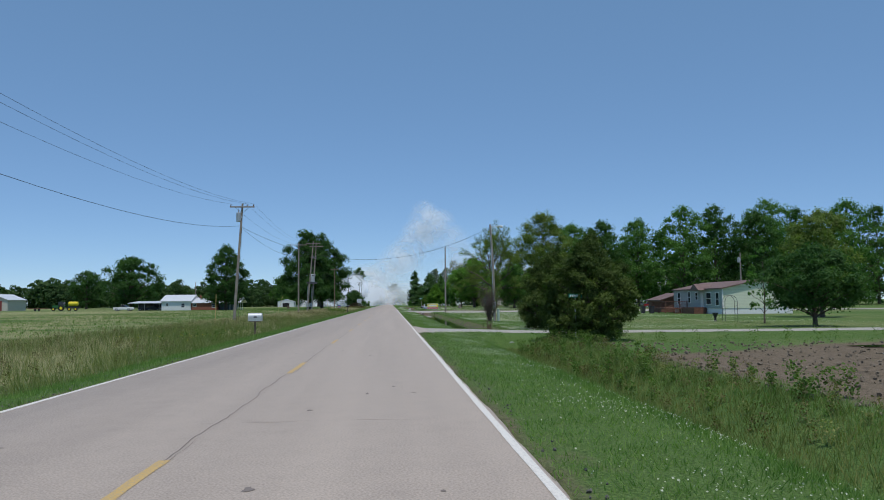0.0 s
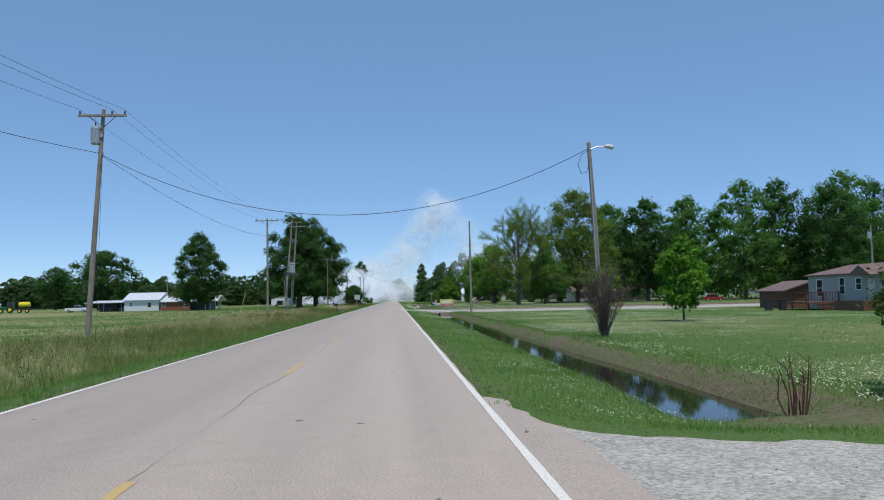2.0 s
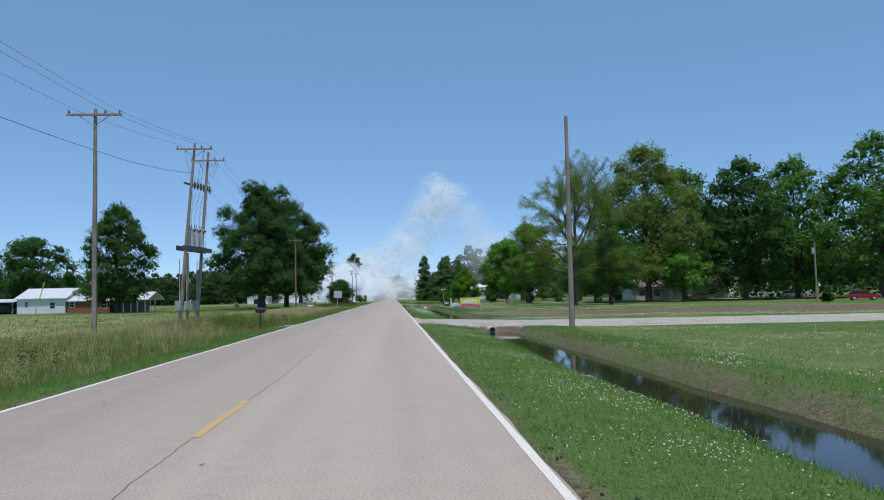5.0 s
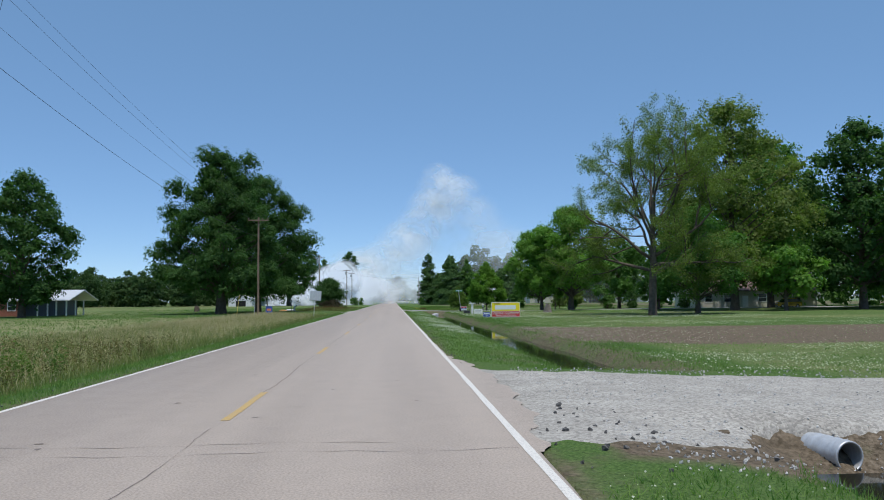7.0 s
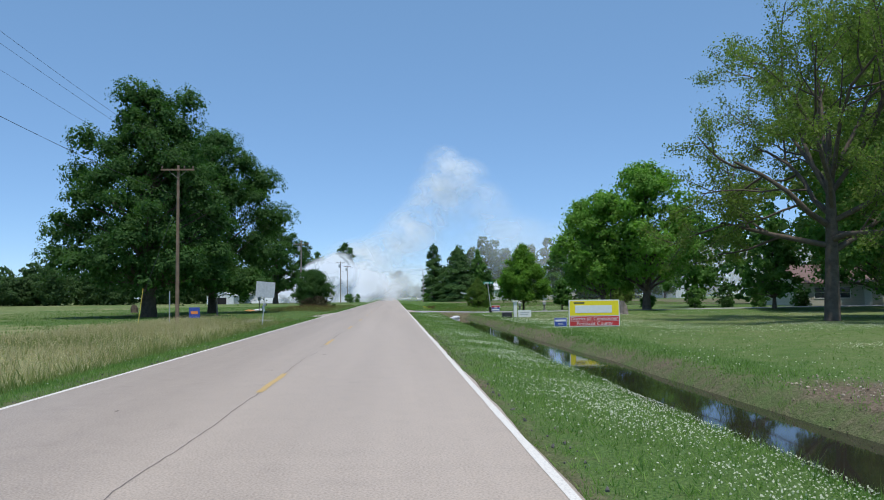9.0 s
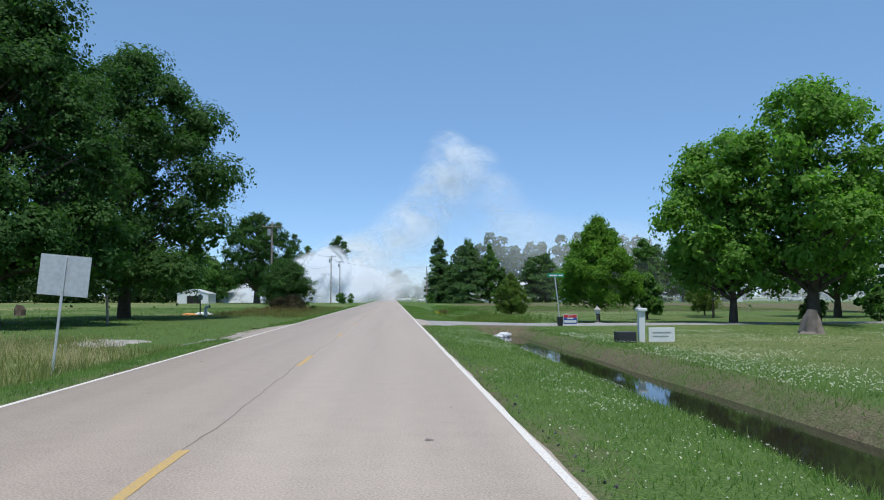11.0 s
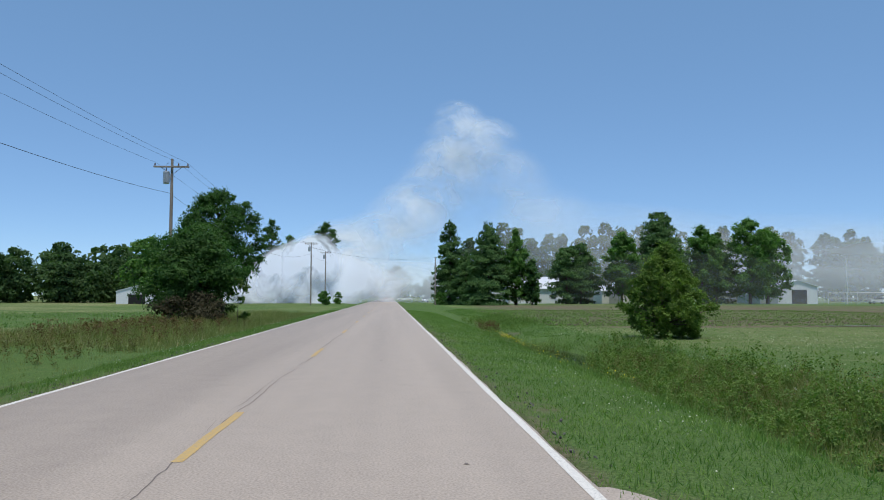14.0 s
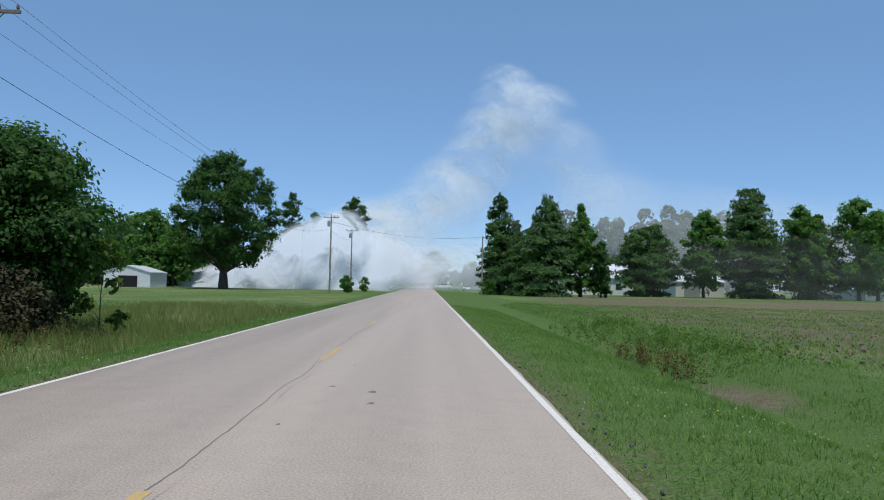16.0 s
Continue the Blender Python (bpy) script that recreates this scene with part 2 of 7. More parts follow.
gx = spaced(((-1600, -200, 140), (-200, -60, 14), (-60, -16, 3), (-16, -3.9, 0.45), (-3.9, -3.4, 0.1), (-3.4, 3.4, 1.7), (3.4, 4.1, 0.1), (4.1, 12, 0.3), (12, 20, 0.8), (20, 60, 3), (60, 200, 14), (200, 1601, 140)))
gy = spaced(((-300, -20, 40), (-20, -2, 3), (-2, 34, 1.0), (34, 52, 0.5), (52, 132, 1.2), (132, 152, 0.5), (152, 232, 1.2), (232, 252, 0.5), (252, 340, 1.2), (340, 500, 6), (500, 900, 40), (900, 3001, 300)))
GX, GY = np.meshgrid(gx, gy)
gv = np.stack([GX, GY, gz(GX, GY)], -1).reshape(-1, 3)
nx, ny = len(gx), len(gy)
ii = np.arange(nx * ny).reshape(ny, nx)
gf = np.stack([ii[:-1, :-1], ii[:-1, 1:], ii[1:, 1:], ii[1:, :-1]], -1).reshape(-1, 4)


# bare soil and dry grass, as shares of the cover
def bare_share(x, y):
    m = smooth(9.0, 11.0, x + 0.7 * wave(x, y, 2.0)) * (1 - smooth(0, 3, y - (24 + 0.62 * (x - 9)) + 1.5 * wave(x, y, 3.0))) * (1 - smooth(60, 75, x)) * smooth(-8, 0, y - 5)
    b = smooth(9.2, 9.9, x + 0.5 * wave(x, y, 2.0)) * smooth(160, 163, y + 0.1 * x + 1.5 * wave(x, y, 6.0)) * (1 - smooth(177, 180, y + wave(x, y, 5.0))) * (1 - smooth(70, 95, x))
    c = smooth(13, 20, x + 3 * wave(x, y, 7.0)) * np.maximum((0.60 + 0.35 * wave(x, y, 2.5, 6.0)) * smooth(290, 296, y), 0.75 * smooth(287, 289, y) * (1 - smooth(290.5, 293, y))) * (1 - smooth(398, 408, y)) * (1 - smooth(150, 200, x))
    bank = (0.55 + 0.25 * wave(x, y, 0.8, 7.0)) * smooth(0.65, 0.9, ditch(y)) * (1 - smooth(250, 258, y)) * (smooth(6.9, 7.3, x) * (1 - smooth(9.2, 10.9 + 0.8 * wave(x, y, 2.5), x)))
    verge = (0.24 + 0.3 * wave(x, y, 0.8, 4.0)) * (1 - smooth(3.8, 4.8, np.abs(x))) * smooth(3.3, 3.5, np.abs(x)) + 0.55 * smooth(4.2, 5.2, x) * (1 - smooth(7.4, 7.9, x)) * smooth(147, 151, y) * (1 - smooth(160, 165, y)) * smooth(0.0, 0.6, wave(x, y, 0.6, 2.0) + 0.15)
    ends = 0 * y
    for a0, b0 in DITCHES:
        ends = np.maximum(ends, np.exp(-((y - b0) / 3.4) ** 2) + np.exp(-((y - a0) / 2.0) ** 2))
    ends = 0.72 * ends * np.exp(-((x - 8.1) / 1.9) ** 4)
    ends = np.maximum(ends, 0.85 * np.exp(-(((x - 8.5) / 1.0) ** 2 + ((y - 287.6) / 2.0) ** 2)))
    drive_edge = 0.95 * smooth(4.0, 4.4, x) * (1 - smooth(8.6, 10.2, x)) * smooth(136.9, 137.9, y + 0.35 * (x - 4) * 0.3 + 0.6 * wave(x, y, 0.7)) * (1 - smooth(140.5, 141.5, y))
    ends = np.maximum(ends, drive_edge)
    rut = (0.7 + 0.3 * wave(x, y, 0.6, 2.0)) * np.exp(-((x + 6.2 - 0.15 * wave(x * 0 + 3, y, 1.2, 1.0)) / 0.34) ** 2) * smooth(230, 234, y) * (1 - smooth(256, 264, y))
    edge = (0.5 + 0.3 * wave(x, y, 0.5, 6.0)) * (1 - smooth(3.55, 3.84 + 0.16 * wave(x, y, 1.2), np.abs(x))) * smooth(3.3, 3.45, np.abs(x))
    return np.clip(np.maximum.reduce([m, b, c, bank, verge, ends, edge, rut]), 0, 1)


def dry_share(x, y):
    # yard round the great tree: greener, and darkened in colour for its shade
    left = smooth(5.5, 7.5, -x) * (1 - 0.75 * (1 - smooth(24, 60, -x)) * smooth(221, 230, y + 3 * wave(x, y, 3.0, 8.0)) * (1 - 0.35 * smooth(268, 274, y))) * (0.42 + 0.13 * smooth(55, 75, y) * (1 - smooth(222, 228, y)) + 0.3 * smooth(165, 190, y) * (1 - smooth(222, 228, y)) + 0.6 * wave(x, y, 5.0) + 0.5 * wave(x, y, 1.6, 4.0))
    field = (0.2 + 0.2 * wave(x, y, 8.0, 2.0)) * smooth(14, 30, -x)
    lawn = smooth(10.5, 12.5, x) * (0.27 + 0.32 * wave(x, y, 6.0, 3.0))
    return np.clip(np.maximum.reduce([left, field, lawn]), 0, 1)


def ground_material():
    m = bpy.data.materials.new("ground_cover")
    m.use_nodes = True
    nt = m.node_tree
    n, l = nt.nodes, nt.links
    b = n["Principled BSDF"]
    geo = n.new("ShaderNodeNewGeometry")

    def noise_of(scale, detail=4.0):
        t = n.new("ShaderNodeTexNoise")
        t.inputs["Scale"].default_value = scale
        t.inputs["Detail"].default_value = detail
        l.new(geo.outputs["Position"], t.inputs["Vector"])
        return t.outputs["Fac"]

    def ramp(fac, stops):
        r = n.new("ShaderNodeValToRGB")
        while len(r.color_ramp.elements) < len(stops):
            r.color_ramp.elements.new(0.5)
        for e, (p, c) in zip(r.color_ramp.elements, stops):
            e.position, e.color = p, (*c, 1)
        l.new(fac, r.inputs[0])
        return r.outputs[0]

    def mixed(fac, a, b2):
        x = n.new("ShaderNodeMixRGB")
        l.new(fac, x.inputs[0])
        l.new(a, x.inputs[1])
        l.new(b2, x.inputs[2])
        return x.outputs[0]

    def share(name, fac_noise, gain):
        at = n.new("ShaderNodeAttribute")
        at.attribute_name = name
        s = n.new("ShaderNodeMath")
        s.operation = "MULTIPLY_ADD"
        s.inputs[1].default_value = gain
        s.inputs[2].default_value = -gain * 0.5
        l.new(fac_noise, s.inputs[0])
        a = n.new("ShaderNodeMath")
        a.use_clamp = True
        l.new(s.outputs[0], a.inputs[0])
        scale = n.new("ShaderNodeMath")
        scale.operation = "MULTIPLY_ADD"
        scale.inputs[1].default_value = 1.6
        scale.inputs[2].default_value = -0.3
        l.new(at.outputs["Fac"], scale.inputs[0])
        l.new(scale.outputs[0], a.inputs[1])
        return a.outputs[0]

    # grass ground coloured darker than the blades, for the shade between them
    grass = mixed(noise_of(0.35), ramp(noise_of(26.0, 6.0), ((0.38, (0.034, 0.078, 0.017)), (0.62, (0.118, 0.202, 0.052)))), ramp(noise_of(34.0, 6.0), ((0.38, (0.044, 0.086, 0.021)), (0.62, (0.148, 0.215, 0.066)))))
    dry = ramp(noise_of(22.0, 6.0), ((0.4, (0.11, 0.125, 0.046)), (0.62, (0.38, 0.37, 0.185))))
    soil = mixed(noise_of(0.9), ramp(noise_of(7.0), ((0.38, (0.075, 0.058, 0.038)), (0.62, (0.20, 0.155, 0.108)))), ramp(noise_of(18.0), ((0.38, (0.10, 0.078, 0.052)), (0.62, (0.25, 0.20, 0.145)))))
    c = mixed(share("dry", noise_of(1.6), 0.9), grass, dry)
    c = mixed(share("bare", noise_of(2.4), 1.3), c, soil)
    l.new(c, b.inputs["Base Color"])
    b.inputs["Roughness"].default_value = 0.95
    b.inputs["Specular IOR Level"].default_value = 0.1
    bn = n.new("ShaderNodeBump")
    bn.inputs["Strength"].default_value = 0.9
    bn.inputs["Distance"].default_value = 0.06
    l.new(noise_of(24.0, 6.0), bn.inputs["Height"])
    l.new(bn.outputs[0], b.inputs["Normal"])
    return m


ground = tagged(raw("ground", gv, gf, ground_material(), smooth=True), "flat green and brown grassland with ditches beside the road", "ground", kind="structure")
for attr, fn in (("bare", bare_share), ("dry", dry_share)):
    a = ground.data.attributes.new(attr, "FLOAT", "POINT")
    a.data.foreach_set("value", fn(gv[:, 0], gv[:, 1]).astype(np.float32))

# ---- the road ----
def road_material():
    m = bpy.data.materials.new("road_surface")
    m.use_nodes = True
    nt = m.node_tree
    n, l = nt.nodes, nt.links
    b = n["Principled BSDF"]
    geo = n.new("ShaderNodeNewGeometry")
    stretch = n.new("ShaderNodeMapping")
    stretch.inputs["Scale"].default_value = (1.0, 0.025, 1.0)
    l.new(geo.outputs["Position"], stretch.inputs["Vector"])

    def tex(scale, detail, vec):
        t = n.new("ShaderNodeTexNoise")
        t.inputs["Scale"].default_value = scale
        t.inputs["Detail"].default_value = detail
        l.new(vec, t.inputs["Vector"])
        return t.outputs["Fac"]

    smudge = n.new("ShaderNodeMapRange")
    smudge.inputs["From Min"].default_value, smudge.inputs["From Max"].default_value = 0.58, 0.72
    smudge.inputs["To Max"].default_value = -0.05
    l.new(tex(2.6, 8, geo.outputs["Position"]), smudge.inputs["Value"])
    tracks = tex(1.1, 3, stretch.outputs[0])
    patches = tex(2.4, 9, geo.outputs["Position"])
    chips = tex(46.0, 7, geo.outputs["Position"])
    s1 = n.new("ShaderNodeMath")
    s1.operation = "MULTIPLY_ADD"
    s1.inputs[1].default_value = 0.30
    l.new(tracks, s1.inputs[0])
    s0 = n.new("ShaderNodeMath")
    s0.operation = "MULTIPLY_ADD"
    s0.inputs[1].default_value = 0.14
    s0.inputs[2].default_value = 0.375
    l.new(patches, s0.inputs[0])
    l.new(s0.outputs[0], s1.inputs[2])
    s2 = n.new("ShaderNodeMath")
    s2.operation = "MULTIPLY_ADD"
    s2.inputs[1].default_value = 1.05
    l.new(chips, s2.inputs[0])
    l.new(s1.outputs[0], s2.inputs[2])
    r = n.new("ShaderNodeValToRGB")
    r.color_ramp.elements[0].position, r.color_ramp.elements[0].color = 0.68, (0.232, 0.186, 0.147, 1)
    r.color_ramp.elements[1].position, r.color_ramp.elements[1].color = 1.45, (0.490, 0.402, 0.322, 1)
    dv = n.new("ShaderNodeMath")
    dv.operation = "MULTIPLY"
    dv.inputs[1].default_value = 0.62
    # the oncoming lane is a little darker
    axes = n.new("ShaderNodeSeparateXYZ")
    l.new(geo.outputs["Position"], axes.inputs[0])
    lane = n.new("ShaderNodeMapRange")
    lane.interpolation_type = "SMOOTHSTEP"
    lane.inputs["From Min"].default_value, lane.inputs["From Max"].default_value = -2.6, 0.9
    lane.inputs["To Min"].default_value, lane.inputs["To Max"].default_value = -0.09, 0.03
    l.new(axes.outputs[0], lane.inputs["Value"])
    worn = n.new("ShaderNodeMath")
    l.new(s2.outputs[0], worn.inputs[0])
    l.new(lane.outputs[0], worn.inputs[1])
    s3 = n.new("ShaderNodeMath")
    l.new(worn.outputs[0], s3.inputs[0])
    l.new(smudge.outputs[0], s3.inputs[1])
    l.new(s3.outputs[0], dv.inputs[0])
    r.color_ramp.elements[0].position, r.color_ramp.elements[1].position = 0.52, 0.82
    l.new(dv.outputs[0], r.inputs[0])
    l.new(r.outputs[0], b.inputs["Base Color"])
    b.inputs["Roughness"].default_value = 0.6
    b.inputs["Specular IOR Level"].default_value = 0.65
    bn = n.new("ShaderNodeBump")
    bn.inputs["Strength"].default_value = 0.2
    bn.inputs["Distance"].default_value = 0.006
    l.new(chips, bn.inputs["Height"])
    l.new(bn.outputs[0], b.inputs["Normal"])
    return m


ROAD = road_material()
ry = spaced(((-60, 0, 5), (0, 300, 0.5), (300, 500, 4), (500, 901, 40)))
rag = lambda y, s: 0.05 * np.sin(y * 1.7 + s) + 0.05 * np.sin(y * 0.53 + 2 * s) + 0.03 * np.sin(y * 4.1 + 3 * s)
re = 3.46 + 0.25 * rag(ry, 1.0)
rw = 3.46 + 0.25 * rag(ry, 2.5)
cols = [(-rw, -0.2), (-rw, -0.012), (-rw + 0.04, 0), (-1.7 + 0 * ry, 0), (0 * ry, 0), (1.7 + 0 * ry, 0), (re - 0.04, 0), (re, -0.012), (re, -0.2)]
rv = np.stack([np.stack([c, ry, np.full_like(ry, z)], -1) for c, z in cols], 1).reshape(-1, 3)
k = len(cols)
ri = np.arange(len(rv)).reshape(-1, k)
rf = np.stack([ri[:-1, :-1], ri[:-1, 1:], ri[1:, 1:], ri[1:, :-1]], -1).reshape(-1, 4)
road = tagged(raw("road", rv, rf, ROAD), "pale pinkish-grey worn two-lane asphalt road", "road", kind="structure")


def worn_paint(name, c, wear):
    m = bpy.data.materials.new(name)
    m.use_nodes = True
    nt = m.node_tree
    n, l = nt.nodes, nt.links
    b = n["Principled BSDF"]
    geo = n.new("ShaderNodeNewGeometry")
    t = n.new("ShaderNodeTexNoise")
    t.inputs["Scale"].default_value = 34.0
    t.inputs["Detail"].default_value = 8
    t.inputs["Roughness"].default_value = 0.8
    l.new(geo.outputs["Position"], t.inputs["Vector"])
    r = n.new("ShaderNodeValToRGB")
    r.color_ramp.elements[0].position, r.color_ramp.elements[0].color = wear, (0.30, 0.27, 0.25, 1)
    r.color_ramp.elements[1].position, r.color_ramp.elements[1].color = wear + 0.26, (*c, 1)
    l.new(t.outputs["Fac"], r.inputs[0])
    l.new(r.outputs[0], b.inputs["Base Color"])
    b.inputs["Roughness"].default_value = 0.6
    return m


WHITE_LINE = worn_paint("white_line_paint", (0.74, 0.70, 0.63), 0.26)
YELLOW_LINE = worn_paint("yellow_line_paint", (0.60, 0.38, 0.08), 0.32)


def ribbon(name, x_of, half, y0, y1, step, z, mat, parent):
    y = np.arange(y0, y1 + 1e-6, step)
    x, h = x_of(y), half(y)
    v = np.concatenate([np.stack([x - h, y, np.full_like(y, z)], -1), np.stack([x + h, y, np.full_like(y, z)], -1)])
    m = len(y)
    i = np.arange(m - 1)
    return raw(name, v, np.stack([i, i + m, i + m + 1, i + 1], -1), mat, parent)


for s in (-1, 1):
    ribbon("edge_line", lambda y: s * 3.37 + 0.006 * np.sin(y * 0.31), lambda y: 0.046 + 0.003 * np.sin(y * 2.1 + s), -50, 700, 0.25, 0.004, WHITE_LINE, road)
for i in range(-3, 42):
    a = 5.66 + 12.192 * i
    ribbon("centre_dash", lambda y: -0.08 + 0.006 * np.sin(y * 3), lambda y: 0.055 + 0.002 * np.sin(y * 9 + i), a, a + 3.07, 0.15, 0.004, YELLOW_LINE, road)
TAR = plain("crack_dark", (0.19, 0.162, 0.145), 0.9)
crack_at = np.cumsum(np.random.RandomState(77).normal(0, 0.010, 3400))
crack_at = crack_at - np.convolve(crack_at, np.ones(161) / 161, "same")
crack_x = lambda y: -0.095 + 0.9 * np.interp(y, np.arange(3400) * 0.12 - 40, crack_at)
crack_gap = lambda y: smooth(-0.25, 0.35, wave(y * 0, y, 2.6, 6.0) + 0.5 * wave(y * 0, y, 0.5, 3.0) + 0.42)
ribbon("joint_crack", crack_x, lambda y: 0.0008 + 0.0085 * crack_gap(y) * (0.55 + 0.45 * np.abs(wave(y * 0, y, 0.12, 2.0))), -30, 330, 0.06, 0.003, TAR, road)
for k, (ya, yb, off) in enumerate(((6, 30, 0.10), (60, 84, -0.12), (128, 152, 0.12), (176, 196, -0.08), (244, 262, -0.10), (266, 290, 0.14))):
    ribbon("side_crack", lambda y: crack_x(y * 1.0) + off * np.sin((y - ya) / (yb - ya) * math.pi) + 0.02 * wave(y * 0, y, 0.4, 8.0 + k), lambda y: 0.0004 + 0.0045 * smooth(0.0, 0.5, wave(y * 0, y, 1.1, 4.0 + k)), ya, yb, 0.06, 0.0028, TAR, road)
for y0, xa, xb in ((11.0, -0.3, 2.6), (25.4, -1.0, 3.0), (66.5 + 9, -1.8, 3.2), (137.6, -3.2, 3.3), (138.1, -3.0, 2.6), (154.7, 0.4, 3.1), (156, -3.0, -1.5), (188, -3.2, -1.6), (229.0, -3.1, -1.6), (228.3, 1.2, 2.4), (43, -2.7, 1.4)):
    xs = np.arange(xa, xb, 0.08)
    ys = y0 + 0.05 * np.sin(xs * 2.2 + y0) + 0.02 * np.sin(xs * 9 + y0)
    h = 0.004 + 0.003 * np.sin(xs * 5 + y0)
    v = np.concatenate([np.stack([xs, ys - h, 0 * xs + 0.003], -1), np.stack([xs, ys + h, 0 * xs + 0.003], -1)])
    m = len(xs)
    i = np.arange(m - 1)
    raw("cross_crack", v, np.stack([i, i + 1, i + m + 1, i + m], -1), TAR, road)
for x0, y0, a, b2 in ((0.94, 7.4, 0.10, 0.16), (0.96, 12.0, 0.10, 0.12), (1.7, 13.9, 0.06, 0.22), (2.5, 7.2, 0.05, 0.06), (0.6, 25.5, 0.05, 0.3), (2.6, 246.2, 0.20, 0.13), (2.3, 246.0, 0.06, 0.10), (1.15, 282.0, 0.12, 0.2), (1.2, 281.0, 0.1, 0.15), (0.35, 279.5, 0.05, 0.1), (0.1, 156.5, 0.08, 0.1), (0.9, 229.7, 0.11, 0.05), (2.1, 70.6, 0.12, 0.04), (-2.4, 72.2, 0.3, 0.05), (-2.1, 9.5, 0.3, 0.08), (0.5, 232.5, 0.14, 0.3), (1.6, 275, 0.2, 0.06)) + tuple((rng.uniform(-3, 3), rng.uniform(5, 300), rng.uniform(0.04, 0.12), rng.uniform(0.05, 0.14)) for _ in range(70)):
    w = np.linspace(0, 2 * np.pi, 14)[:-1]
    r2 = 1 + 0.25 * np.sin(3 * w + x0 * 9) + 0.15 * np.sin(5 * w + y0)
    bm = bmesh.new()
    bm.faces.new([bm.verts.new((x0 + 0.45 * a * c * q, y0 + 0.5 * b2 * s2 * q, 0.0035)) for c, s2, q in zip(np.cos(w), np.sin(w), r2)])
    part("tar_spot", bm, TAR, road)

# ---- drives ----
def gravel_material(name, c1, c2, size):
    """Packed stones: each cell its own shade, with relief between."""
    m = material(name, c1, c2, 1.3, 0.95, 0.6, 40.0)
    n, l = m.node_tree.nodes, m.node_tree.links
    b = n["Principled BSDF"]
    geo = n.new("ShaderNodeNewGeometry")
    vor = n.new("ShaderNodeTexVoronoi")
    vor.inputs["Scale"].default_value = 1 / size
    l.new(geo.outputs["Position"], vor.inputs["Vector"])
    bw = n.new("ShaderNodeSeparateXYZ")
    l.new(vor.outputs["Color"], bw.inputs[0])
    rg = n.new("ShaderNodeMapRange")
    rg.inputs["To Min"].default_value = 0.68
    rg.inputs["To Max"].default_value = 1.32
    l.new(bw.outputs[0], rg.inputs["Value"])
    mul = n.new("ShaderNodeMixRGB")
    mul.blend_type = "MULTIPLY"
    mul.inputs[0].default_value = 1.0
    l.new(b.inputs["Base Color"].links[0].from_socket, mul.inputs[1])
    l.new(rg.outputs[0], mul.inputs[2])
    l.new(mul.outputs[0], b.inputs["Base Color"])
    bn = n.new("ShaderNodeBump")
    bn.invert = True
    bn.inputs["Strength"].default_value = 0.4
    bn.inputs["Distance"].default_value = size
    l.new(vor.outputs["Distance"], bn.inputs["Height"])
    l.new(bn.outputs[0], b.inputs["Normal"])
    return m


GRAVEL = gravel_material("gravel", (0.28, 0.26, 0.228), (0.44, 0.415, 0.37), 0.035)
STONE_GREY = material("gravel_stone", (0.24, 0.23, 0.22), (0.50, 0.485, 0.46), 3.0, 0.95, 0.6, 26.0, 0, 0.02, 0.7)
GRAVEL_DARK = gravel_material("gravel_grey", (0.21, 0.205, 0.20), (0.40, 0.39, 0.38), 0.035)
GRAVEL_PATH = gravel_material("gravel_pale", (0.22, 0.21, 0.18), (0.42, 0.40, 0.36), 0.05)


def sheet(name, corner_fn, nu, nv, mat, label, category, lift=0.012, flush=False, lowest=-0.30):
    """A sheet that follows the ground, from a function of (u, v) to a place in the plan."""
    u, v2 = np.meshgrid(np.linspace(0, 1, nu), np.linspace(0, 1, nv))
    x, y = corner_fn(u, v2)
    z = np.maximum(gz(x, y), lowest) + lift + 0.09 * smooth(24, 50, np.abs(x))
    z = np.where(np.abs(x) < 3.95, np.minimum(z, -0.02) * smooth(3.4, 3.95, np.abs(x)) - 0.006, z)
    deep = smooth(0.36, 0.46, 0.04 * wave(x, y, 0.3, 5.0) - gz(x, y)) * (1 - smooth(10.0, 11.0, x))
    z = z * (1 - deep) + (gz(x, y) - 0.12) * deep
    if not flush:
        z = z - 0.07 * (1 - smooth(0.0, 0.07, np.minimum(v2, 1 - v2)))
    if flush:
        z = -0.003 - 0.068 * smooth(3.5, 4.5, np.abs(x))
    vv = np.stack([x, y, z], -1).reshape(-1, 3)
    q = np.arange(nu * nv).reshape(nv, nu)
    f = np.stack([q[:-1, :-1], q[:-1, 1:], q[1:, 1:], q[1:, :-1]], -1).reshape(-1, 4)
    return tagged(raw(name, vv, f, mat), label, category, kind="structure")


def drive_plan(y_mid, half, flare, x_end, skew, seed, fade=1.6):
    def fn(u, v):
        x = 3.4 + (x_end - 3.4) * u ** 1.7
        h = half + flare * np.exp(-(x - 3.5) / fade)
        mid = y_mid + skew * (x - 3.5)
        side = (v - 0.5) * 2
        wob = 0.16 * np.sin(x * 1.9 + seed) + 0.1 * np.sin(x * 4.7 + seed * 2) + 0.06 * np.sin(x * 11 + seed)
        return x, mid + side * (h + wob * np.sign(side))
    return fn


